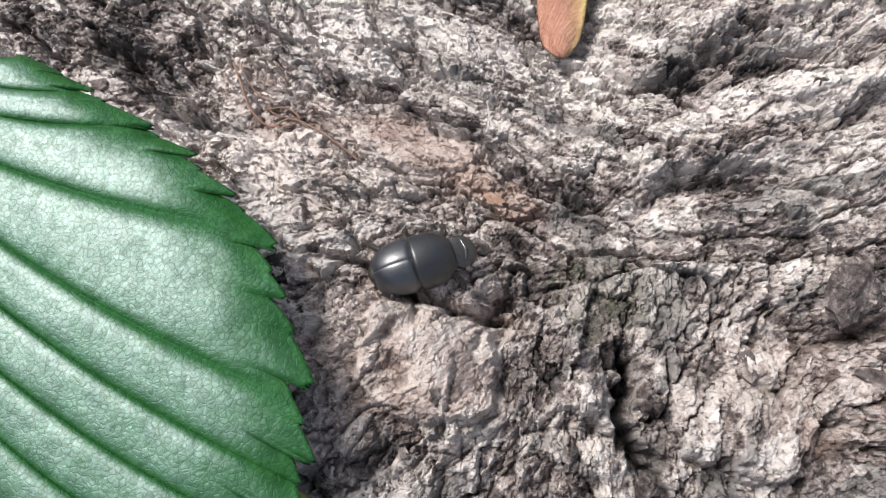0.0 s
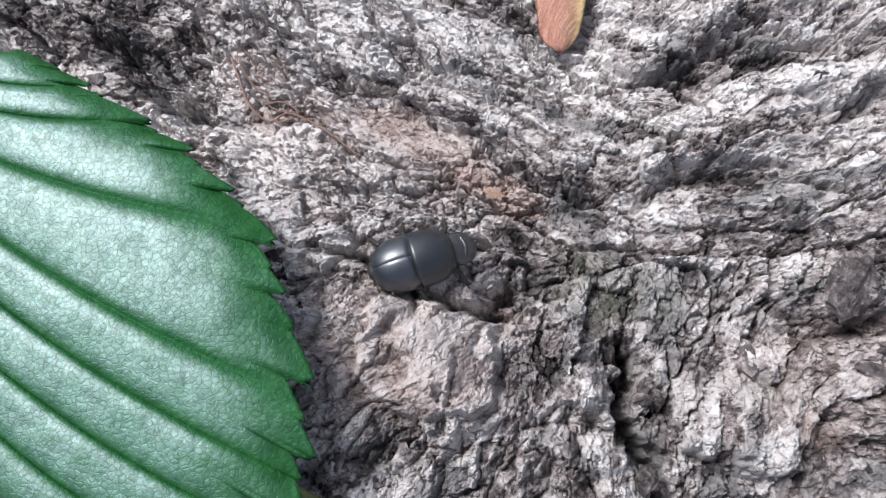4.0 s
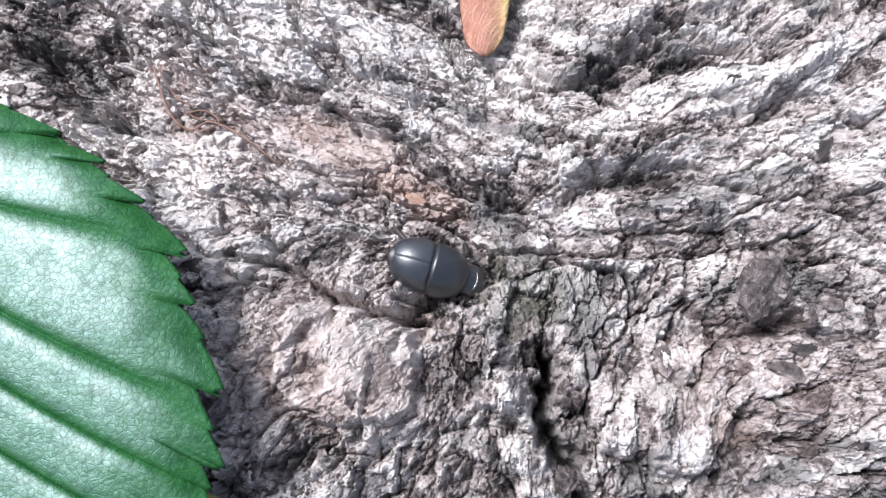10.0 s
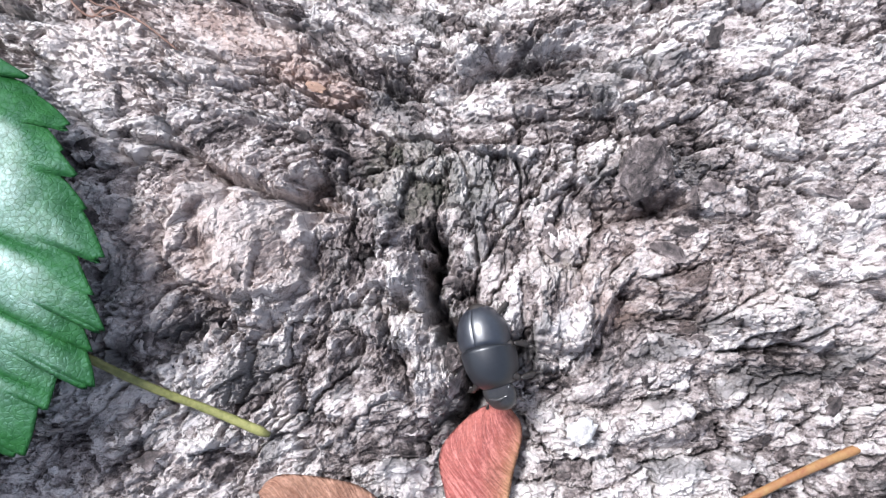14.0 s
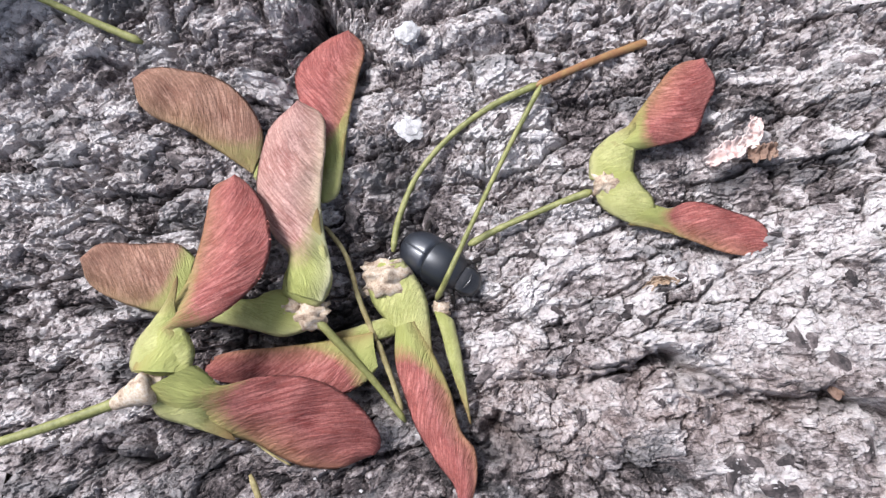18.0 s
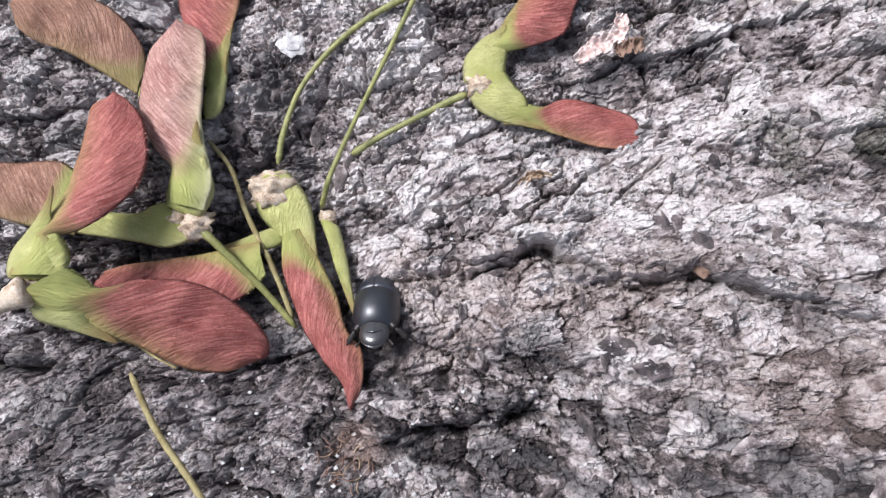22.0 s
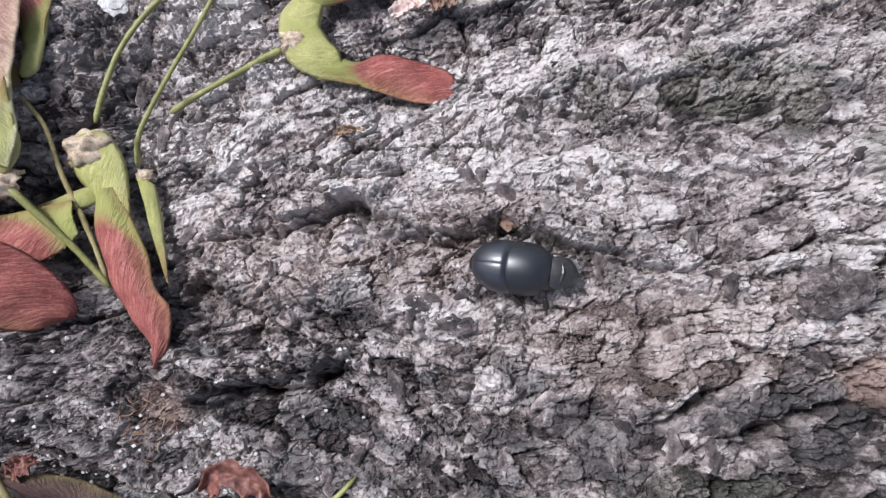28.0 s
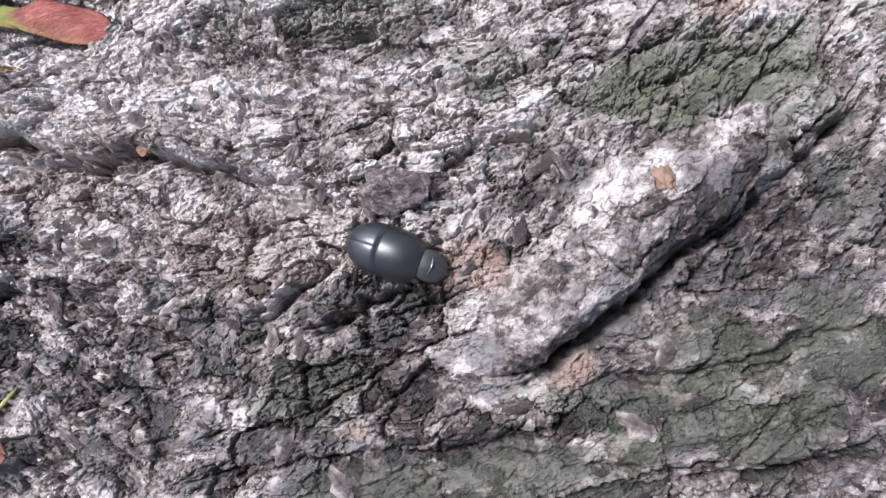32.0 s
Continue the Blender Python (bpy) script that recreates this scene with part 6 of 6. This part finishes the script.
def curl(label, lead, trail, heights, mat, arch, name, category, seed):
    return tagged(ribbon(name, lead, trail, heights, mat, arch, seed), label, category)


curl("curled dry red leaf scrap", [(40.6, -86.7), (42.3, -84), (45.3, -83.7), (48.2, -85.1), (49.7, -88.5), (50.2, -91)], [(41.6, -87.5), (43.5, -86.6), (45.8, -86.6), (47.6, -87.7), (48, -89.8), (48.5, -91.1)], [0.5, 2.4, 2.6, 1.6, -2.0], DRY_RED, 0.9, "leaf_scrap", "dry leaf", 201)
tagged(rag("leaf_scrap", [(42, -90.7)][0], 2.3, DRY_TAN, 31), "crumpled tan leaf scrap", "dry leaf")
curl("dry red leaf edge on the bark", [(45.3, -94.4), (50, -93), (53.9, -93.2), (57.1, -94.2)], [(45.8, -96.9), (49.7, -97.1), (53.6, -97.2), (56.3, -97)], [-2.0, -1.0, -1.6], DRY_RED, 0.7, "leaf_scrap", "dry leaf", 203)
curl("dry tan leaf end beside the stalk", [(9.6, -90.7), (11.8, -89.4), (14.9, -89.4)], [(9.9, -93), (12.4, -92.5), (14.9, -91.7)], [9.5, 10, 9.5], DRY_TAN, 0.7, "leaf_scrap", "dry leaf", 204)
ribbon("scrap", [(21.4, -83.1), (22.3, -81.6), (24.5, -81.1)], [(22, -84), (24.1, -83.4), (25.3, -82.4)], [6.6, 7.2, 6.6], DRY_RED, 0.5, 33, SCRAP_ON, "shrivelled dark red scrap")
tuft = thing("fibre_tuft", "shredded brown bark fibres in a crack", "bark fibre")
for n in range(34):
    (ax, ay), (bx, by) = [(32.2, -77.2), (36.4, -83.2)]
    j, k = random.Random(n).uniform(-0.1, 0.8), random.Random(n + 50).uniform(-1.6, 1.6)
    x, y = ax + j * (bx - ax) + k, ay + j * (by - ay) + k
    part("fibre", tube(lie([(x - 0.8 * math.cos(2.4 * n), y - 0.8 * math.sin(2.4 * n)), (x, y + 0.15 * k), (x + 0.7 * math.cos(2.4 * n + 0.5), y + 0.7 * math.sin(2.4 * n + 0.5))], 0.05 + 0.01 * n, 0.4), [0.05, 0.10, 0.04], 6), ROOTLET if n % 3 else DRY_TAN, tuft)
curl("small pale brown husk curl stuck on the bark", [(56.5, -46.4), (57.7, -45.5), (59.7, -45.5), (60.7, -45.9)], [(56.8, -47.2), (58, -46.4), (59.5, -46.1), (60.5, -46.3)], [-3.0, -1.6, -2.4], DRY_TAN, 0.6, "husk_curl", "husk", 206)
bud = thing("bud_scale", "fallen pink and white bud scale with a brown end", "bud scale", group="")
ribbon("scale_body", [(64.3, -30.9), (66.6, -29.3), (69.4, -28.2)], [(65.1, -32), (67, -31.4), (69.3, -30.6)], [-2.8, -1.8, -2.2], PINK_WHITE, 0.6, 210, bud, rip=0.3)
ribbon("scale_tip", [(68.4, -29.3), (69.4, -27.8), (70.1, -25.8)], [(70.1, -30.1), (71.2, -28.3), (71.4, -26.2)], [-2.2, -1.6, -2.4], PINK_WHITE, 0.5, 214, bud, "pale papery tip", 0.3)
ribbon("scale_end", [(69.6, -29.8), (71.4, -29.6), (73, -29.5)], [(69.5, -31.4), (71.3, -31.3), (73, -30.9)], [-2.4, -1.8, -2.4], CHIP, 0.6, 218, bud, "reddish brown end")


def chip(label, at, size, mat, seed, name="bark_chip", category="bark chip", flat=0.5):
    """A small angular lump resting on the bark."""
    bm = bmesh.new()
    bmesh.ops.create_icosphere(bm, subdivisions=3, radius=1)
    for v in bm.verts:
        w = 1 + 0.35 * noise.noise(v.co * 1.6 + Vector((seed, 0, 0))) + 0.22 * noise.noise(v.co * 4 + Vector((0, seed, 0)))
        w *= 0.80 + 0.20 * round(2.2 * (1 + noise.noise(v.co * 2.4 + Vector((0, 0, seed))))) / 2.2
        v.co = Vector((v.co.x * size[0] * w, v.co.y * size[1] * w, v.co.z * size[1] * flat * w)) * MM
    ob = part(name, bm, mat)
    x, y = at[0]
    ob.location = (x * MM, y * MM, (top_at(x, y, 0.5 * size[1]) + 0.2 * size[1] * flat) * MM)
    ob.rotation_euler = (0.15, 0.1, seed * 0.7)
    return tagged(ob, label, category)


chip("pale whitish bark chip", [(27.9, -13.4)], (1.6, 1.3), GRIT, 1)
chip("white bark chip beside the pile", [(27.8, -25)], (1.6, 2.0), GRIT, 2.2, flat=0.25)
chip("small orange bark chip in a crack", [(77.1, -58.8)], (1.0, 0.8), CHIP, 3)
chip("small orange chip on the bark", [(-4.2, 24.8)], (1.2, 0.6), CHIP, 4, flat=0.25)
chip("orange brown bud scale on the smooth root", [(137.8, -71.6)], (1.0, 1.5), CHIP, 5)
chip("grey rounded bark scale above the crack", [(109.1, -69.1)], (4.0, 2.5), BARK_PIECE, 9.0, flat=0.45)
chip("pale crumb at the leaf edge", [(-53.3, 33.6)], (1.3, 0.8), GRIT, 7)
chip("pale crumb at the leaf edge", [(-32, 20)], (0.6, 0.45), GRIT, 8)
chip("pale bark knob by the split", [(13.7, -5.9)], (1.2, 1.5), BARK_PIECE, 9)
chip("pale bark lump among the plates", [(33.6, 15.4)], (3.4, 2.8), BARK_PIECE, 10.4, flat=0.4)

for n, (line, rr) in enumerate((([(-36.5, 40.1), (-34.9, 37.2), (-32.8, 33.2), (-30.4, 31.4), (-28, 32.4), (-23.8, 30.5), (-19.2, 27.2)], 0.14), ([(-31.2, 33.4), (-29, 33.9), (-27.1, 32.5), (-29, 31.1), (-30.7, 32.6)], 0.11),
                                ([(-33.5, 36.5), (-30.1, 33), (-26.8, 32.9)], 0.10), ([(-35.3, 40.1), (-34.5, 38.1), (-32.7, 35.7), (-30.3, 34.2)], 0.10))):
    tagged(part("rootlet", tube(lie(line, 0.35, 0.4), [rr, rr, rr * 0.6]), ROOTLET), "thin rust-coloured rootlet lying on the bark", "rootlet", "rootlets on the bark")
for line in ([(-5.7, 37.1), (-5.3, 35.2), (-5.6, 33.1)], [(9.9, 37), (12, 37.5), (15.2, 37.5)], [(12.2, 36.9), (14.2, 37.3), (16.5, 37)]):
    tagged(part("hair", tube(lie(line, 0.5, 0.4), [0.05, 0.05, 0.03]), HAIR), "fine pale hair caught on the bark", "hair", "hairs on the bark")


def grit():
    """Crumbs in the hollow below the pile."""
    rng = random.Random(5)
    spots = [([(28.2, -84.7)], 13, 110), ([(40.8, -88)], 6, 40), ([(20.1, -79.5)], 16, 30), ([(45.2, -46.7)], 30, 16), ([(53.3, -73.2)], 18, 20)]
    co, quads = [], []
    for (at,), spread, count in spots:
        for _ in range(count):
            x, y, s = at[0] + rng.gauss(0, spread * 0.5), at[1] + rng.gauss(0, spread * 0.4), rng.uniform(0.10, 0.34)
            z = float(ground_at(x, y)) + s * 0.3
            b = len(co)
            turn = rng.uniform(0, 6.3)
            for k in range(8):
                a = turn + (k % 4) * math.pi / 2 + rng.uniform(-0.3, 0.3)
                co.append((x + s * math.cos(a), y + s * math.sin(a) * 0.8, z + (s * 0.6 if k > 3 else -s * 0.6)))
            quads += [(b + 4, b + 5, b + 6, b + 7)] + [(b + k, b + (k + 1) % 4, b + 4 + (k + 1) % 4, b + 4 + k) for k in range(4)]
    ob = part("grit", raw_mesh("grit", np.array(co) * MM, np.array(quads), smooth=False), GRIT)
    tagged(ob, "pale crumbs and grit in the hollows of the bark", "grit", kind="stuff")


grit()


# ---- beetle: head towards +x, feet at z = 0 ----
def ellipsoid(rx, ry, rz, cut=-1.0, power=2.0, rough=0.0):
    n, m = 22, 28
    u, a = np.meshgrid(np.linspace(cut, 1, n), np.linspace(0, 2 * np.pi, m, endpoint=False), indexing="ij")
    r = (1 - np.abs(u) ** power) ** (1 / power)
    r = np.clip(r, 0, 1)
    return r * np.cos(a) * rx, r * np.sin(a) * ry, u * rz


def beetle():
    ob = thing("beetle", "black scarab beetle with broad round collar crawling on bark", "beetle")
    for side in (1, -1):
        u, a = np.meshgrid(np.linspace(0, 1, 40), np.linspace(0, 1, 43), indexing="ij")
        x = 0.55 - 5.40 * (1 - (1 - u) ** 1.5)
        across = 3.20 * np.clip(1 - np.abs((x + 0.6) / 4.4) ** 2.3, 0, 1) ** (1 / 2.3)
        high = 3.45 * np.clip(1 - np.abs((x + 0.4) / 4.75) ** 2.2, 0, 1) ** (1 / 2.2) * (1 - 0.13 * smooth(-1.0, -0.2, x))
        ang = a * radians(112)
        groove = 1 - 0.0018 * np.exp(-((np.abs((a * 7.2 + 0.5) % 1.0 - 0.5) / 0.10) ** 2)) * (a > 0.05)
        across = across * (1 - 0.07 * smooth(-0.7, 0.2, x))
        y = across * np.sin(ang) ** 0.95 * groove + 0.02
        z = 1.5 + high * np.sign(np.cos(ang)) * np.abs(np.cos(ang)) ** 0.95 * groove - 0.07 * np.exp(-((a / 0.02) ** 2))
        y = np.where(ang > radians(90), across * (1 - 0.35 * (ang - radians(90))), y)
        me = sheet_mesh("wing_case", x, side * y, z)
        if side > 0:
            me.flip_normals()
        part("wing_case", me, SHELL_ROUGH, ob, "blue-black wing case with fine furrows")
    # collar: arched sections from the bowed hind edge forward to the narrower front
    u, a = np.meshgrid(np.linspace(0, 1, 34), np.linspace(-1, 1, 53), indexing="ij")
    ang, x = a * radians(112), -0.05 + 4.75 * (1 - (1 - u) ** 1.4)
    fore, rise_up = np.clip((x - 0.8) / 4.4, 0, 1), np.clip((x - 0.9) / 4.15, 0, 1)
    across = (3.27 - 0.05 * np.clip(0.9 - x, 0, 1) ** 2) * (1 - fore**2.4) ** (1 / 2.4)
    high = (3.66 - 0.07 * np.clip(1.1 - x, 0, 2) ** 2) * (1 - rise_up**2.3) ** (1 / 2.3)
    lip = 1 - 0.14 * np.clip(1 - u / 0.05, 0, 1)
    y = np.sign(ang) * across * lip * np.abs(np.sin(ang)) ** 0.95
    y = np.where(np.abs(ang) > radians(90), np.sign(ang) * across * lip * (1 - 0.35 * (np.abs(ang) - radians(90))), y)
    z = 1.45 + high * lip * np.sign(np.cos(ang)) * np.abs(np.cos(ang)) ** 0.95
    x = x - 0.75 * (1 - u) ** 2 * np.clip(np.cos(ang), 0, 1) + 0.12 * (lip < 0.97)
    y[-1], z[-1] = y[-1] * 0.3, 1.45 + (z[-1] - 1.45) * 0.3
    part("collar", sheet_mesh("collar", x, y, z), SHELL, ob, "smooth domed black collar")
    x, y, z = ellipsoid(5.0, 2.7, 1.5)
    part("underside", sheet_mesh("underside", x - 0.4, y, z + 1.75, closed=True), LEG, ob)
    # head: a flat half-round shield with a raised rim, eyes and feelers
    x, y, z = ellipsoid(2.15, 2.0, 1.0, -0.95, 2.4)
    head = part("head", sheet_mesh("head", x, y, z + 0.14 * (x / 2.15), closed=True), HORN, ob, "glossy black head")
    head.matrix_basis = pose(5.5 * MM, 0, 1.9 * MM, 0, 20, 0)
    rim = [(2.10 * math.cos(b), 1.86 * math.sin(b), 0.14) for b in np.linspace(-1.75, 1.75, 11)]
    part("head_shield_rim", tube(rim, [0.14, 0.20, 0.14], 6), HORN, head, "thin upturned glossy rim")
    part("brow_ridge", tube([(0.05, -1.25, 0.80), (0.30, 0, 1.0), (0.05, 1.25, 0.80)], [0.14, 0.24, 0.14], 6), HORN, head)
    for side in (1, -1):
        x, y, z = ellipsoid(0.34, 0.28, 0.30)
        part("eye", sheet_mesh("eye", x - 0.6, y + side * 1.55, z + 0.3, closed=True), HORN, head)
        part("feeler", tube([(0.6, side * 1.5, -0.1), (1.3, side * 2.1, -0.1), (1.8, side * 2.5, -0.15)], [0.09, 0.10, 0.22], 6), LEG, head)
    legs = []
    plan = ((3.2, 1.5, 36, 1.9, 1.6), (0.0, 1.7, 96, 1.7, 1.6), (-1.7, 1.6, 150, 1.9, 1.9))
    for k, (hx, hy, turn, thigh, shin) in enumerate(plan):
        for side in (1, -1):
            leg = part("leg", tube([(0, 0, 0), (thigh * 0.5, 0, 0.25), (thigh, 0, 0.1)], [0.5, 0.55, 0.36], 8), LEG, ob)
            tib = [(0, 0, 0), (shin * 0.45, 0.1, -0.75), (shin * 0.85, 0.12, -1.45)]
            tibia = part("tibia", tube(tib, [0.26, 0.36, 0.42], 6), LEG, leg)
            tibia.matrix_basis = pose(thigh * MM, 0, 0.1 * MM, 0, 0, (-1 if k else 1) * side * 28)
            for s in (0.4, 0.65, 0.9):
                at = (shin * 0.85 * s, 0.1 + 0.3 * side, -1.45 * s)
                part("tibia_tooth", tube([(at[0], 0.1, at[2]), (at[0] + 0.22, 0.1 + 0.55 * side, at[2] - 0.05)], [0.13, 0.04], 5), LEG, leg).matrix_basis = tibia.matrix_basis
            foot = part("foot", tube([(shin * 0.85, 0.12, -1.4), (shin * 1.1, 0.2, -1.7), (shin * 1.4, 0.1, -1.75)], [0.12, 0.10, 0.07], 5), LEG, leg)
            foot.matrix_basis = tibia.matrix_basis
            legs.append((leg, hx, side * hy, side * turn, k, side))
    return ob, legs


BEETLE_OB, LEGS = beetle()
BEETLE_OB.scale = (0.92, 0.92, 0.92)


# ---- loose scales of bark, each a small plate of its own ----
def scale_mesh(seed):
    rng = random.Random(seed)
    n = rng.randint(8, 11)
    long, wide, thick = 1.0, rng.uniform(0.38, 0.62), rng.uniform(0.05, 0.14)
    ring = []
    for k in range(n):
        a = 2 * math.pi * (k + rng.uniform(-0.3, 0.3)) / n
        r = rng.uniform(0.55, 1.2)
        ring.append((long * r * math.cos(a), wide * r * math.sin(a)))
    bm = bmesh.new()
    low = [bm.verts.new((x * 0.97 * MM, y * 0.97 * MM, -0.45 * MM)) for x, y in ring]
    mid = [bm.verts.new((x * MM, y * MM, (thick * rng.uniform(0.6, 1.0)) * MM)) for x, y in ring]
    inn = [bm.verts.new((x * 0.72 * MM, y * 0.72 * MM, (thick + 0.10 + rng.uniform(-0.06, 0.08)) * MM)) for x, y in ring]
    mid_top = bm.verts.new((0, 0, (thick + 0.16) * MM))
    for k in range(n):
        j = (k + 1) % n
        bm.faces.new((low[k], low[j], mid[j], mid[k]))
        bm.faces.new((mid[k], mid[j], inn[j], inn[k]))
        bm.faces.new((inn[k], inn[j], mid_top))
    me = bpy.data.meshes.new("bark_scale")
    bm.to_mesh(me)
    bm.free()
    me.materials.append(BARK_PIECE)
    return me


def bark_scales():
    rng = random.Random(11)
    meshes = [scale_mesh(k) for k in range(24)]
    root = bpy.data.objects["tree_bark"]
    made = 0
    while made < 300:
        cx, cy, rx, ry = rng.choice(STATIONS)
        x, y = cx + rng.uniform(-0.92, 0.92) * rx, cy + rng.uniform(-0.92, 0.92) * ry
        turn = min(FLOW, key=lambda f: (f[0] - x) ** 2 + (f[1] - y) ** 2)[2] + rng.gauss(0, 18)
        size = rng.choice((0.9, 1.1, 1.4, 1.8, 2.3))
        e = 0.7 * size
        z = [float(ground_at(x + dx, y + dy)) for dx, dy in ((0, 0), (e, 0), (-e, 0), (0, e), (0, -e))]
        slope_x, slope_y = (z[1] - z[2]) / (2 * e), (z[3] - z[4]) / (2 * e)
        if abs(slope_x) > 0.6 or abs(slope_y) > 0.6 or max(z) - min(z) > 1.3:
            continue
        ob = new("bark_scale", meshes[made % len(meshes)])
        ob.parent = root
        tilt = Vector((-slope_x + rng.gauss(0, 0.06), -slope_y + rng.gauss(0, 0.06), 1)).to_track_quat("Z", "Y").to_matrix().to_4x4()
        ob.matrix_basis = Matrix.Translation((x * MM, y * MM, (sum(z) / 5 + 0.0) * MM)) @ tilt @ pose(0, 0, 0, 0, 0, turn) @ Matrix.Diagonal((size, size, min(size, 1.6), 1))
        made += 1


bark_scales()


# ---- what moves ----
BEETLE = [
    (0, -12.2, 15.1, 21, 0, 0),
    (1, -11.9, 14.9, 20, 0, 0),
    (2, -12.2, 14.4, 20, 0, 0),
    (3, -12.1, 14.4, 22, 0, 0),
    (3.5, -12.2, 14.9, 23, 0, 0),
    (5.5, -11.4, 14.7, 10, 0, 0),
    (6, -10.2, 15.5, 10, 0, 0),
    (6.5, -8.5, 16.2, 25, 0, 0),
    (7, -9.5, 16.3, 27, 0, 0),
    (7.5, -7.3, 17.8, 27, 0, 0),
    (8, -6.1, 16.9, 14, 0, 0),
    (8.5, -5.4, 17.3, 8, 0, 0),
    (9, -4.5, 16.9, -5, 0, 0),
    (9.5, -3.5, 16.5, -15, 0, 0),
    (10, -2.6, 16.5, -13, -8, 0),
    (10.5, 0.2, 16.7, -10, -10, 0),
    (11, 4.6, 14, -25, -14, 10),
    (11.5, 13.4, 7.8, -44, -16, 24),
    (12, 14.6, 4.1, -52, -18, 32),
    (12.5, 14.9, 4, -64, -16, 32),
    (13, 14.5, 4.5, -56, -14, 30),
    (13.5, 15.8, 1.6, -65, -10, 28),
    (15.5, 23, -26.8, -80, 0, 0),
    (16, 24.1, -32.7, -49, 0, 0),
    (16.5, 26, -38.5, -56, 0, 0),
    (17, 27.5, -40.5, -53, 0, 0),
    (17.5, 29, -41.7, -47, 0, 0),
    (18, 30.8, -42.5, -33, 0, 0),
    (18.5, 34.3, -44.1, -30, 0, 0),
    (19, 36.2, -46.2, -26, 0, 0),
    (19.5, 38.3, -47.9, -28, 0, 0),
    (20, 42.2, -47.4, -1, 0, 0),
    (20.5, 43.9, -52.8, -24, 8, 0),
    (21, 38.6, -60.7, -98, 60, 0),
    (21.5, 38.4, -61.8, -92, 60, 0),
    (22, 38, -61.7, -89, 60, 0),
    (22.5, 37.4, -62.3, -89, 60, 0),
    (23, 37.3, -62.3, -89, 60, 0),
    (23.5, 37.7, -62.1, -89, 60, 0),
    (24, 38.2, -63.6, -34, 16, 0),
    (24.5, 42.7, -62.3, 12, 12, 0),
    (26.5, 59, -59.6, 17, 0, 0),
    (27, 64.9, -60.9, -11, 0, 0),
    (27.5, 72, -61.4, -4, 0, 0),
    (28, 77.6, -64.2, -12, 0, 0),
    (28.5, 84.8, -66.6, -13, 0, 0),
    (29, 92.2, -68.8, 8, 0, 0),
    (29.5, 98.8, -68.3, 12, 0, 0),
    (30, 105.2, -70.4, -2, 0, 0),
    (30.5, 107, -72.6, -25, 0, 0),
    (31, 107.6, -75.1, -24, 0, 0),
    (31.5, 106.8, -75.3, -31, 0, 0),
    (32, 107.7, -75.9, -25, 0, 0),
]
LEAF_SHIFT = [
    (0, 0, 0, 0, 0),
    (6, 0, 0, 0, 0),
    (7, 0.1, 0, 0, 0),
    (8.5, -0.1, 0.08, 0, 0),
    (10.6, 0, 0.05, 0, 0),
    (11, 1.2, -0.2, 0, 1.2),
    (11.4, 0.4, -0.15, 0, 0.3),
    (12, 0.2, -0.05, 0, 0),
    (13, 0, -0.15, 0, 0),
    (13.5, -0.2, -0.08, 0, 0),
    (32, -0.2, -0.08, 0, 0),
]


def motions():
    rows_, path, last, way = [], [], None, 0.0
    for t, x, y, turn, pitch, roll in BEETLE:
        c, s = math.cos(radians(turn)), math.sin(radians(turn))
        spots = {k: np.mean([top_at(x + k * c + dx, y + k * s + dy, 1.0) for dx in (-1, 0, 1) for dy in (-1, 0, 1)]) for k in (-3.5, 0, 3.0)}
        rows_.append([t, x, y, np.mean(list(spots.values())) + 0.25, max(-16, min(16, -math.degrees(math.atan2(spots[3.0] - spots[-3.5], 6.5)))) - pitch, turn, roll])
        way += 0 if last is None else math.hypot(x - last[0], y - last[1]) + 0.03 * abs(turn - last[2])
        last = (x, y, turn)
        path.append(way)
    walk(BEETLE_OB, [(t, pose(x * MM, y * MM, z * MM, 0, 0, turn) @ pose(0, 0, 0, roll, 0, 0) @ pose(0, 0, 0, 0, pitch, 0)) for t, x, y, z, pitch, turn, roll in rows_])
    times = np.arange(0, 32.01, 0.25)
    phase = np.interp(times, [r[0] for r in rows_], path) * 1.4
    for leg, hx, hy, turn, k, side in LEGS:
        swing = 15 * np.sin(phase + math.pi * ((k + (side > 0)) % 2)) + (6 if k == 0 else -4) * side
        walk(leg, [(float(t), pose(hx * MM, hy * MM, 1.75 * MM, 0, 4, turn + s)) for t, s in zip(times, swing)])
    ox, oy = MIDRIB[3]
    walk(LEAF_OB, [(t, pose((ox + dx) * MM, (oy + dy) * MM, dz * MM, 0, 0, turn)) for t, dx, dy, dz, turn in LEAF_SHIFT])


motions()
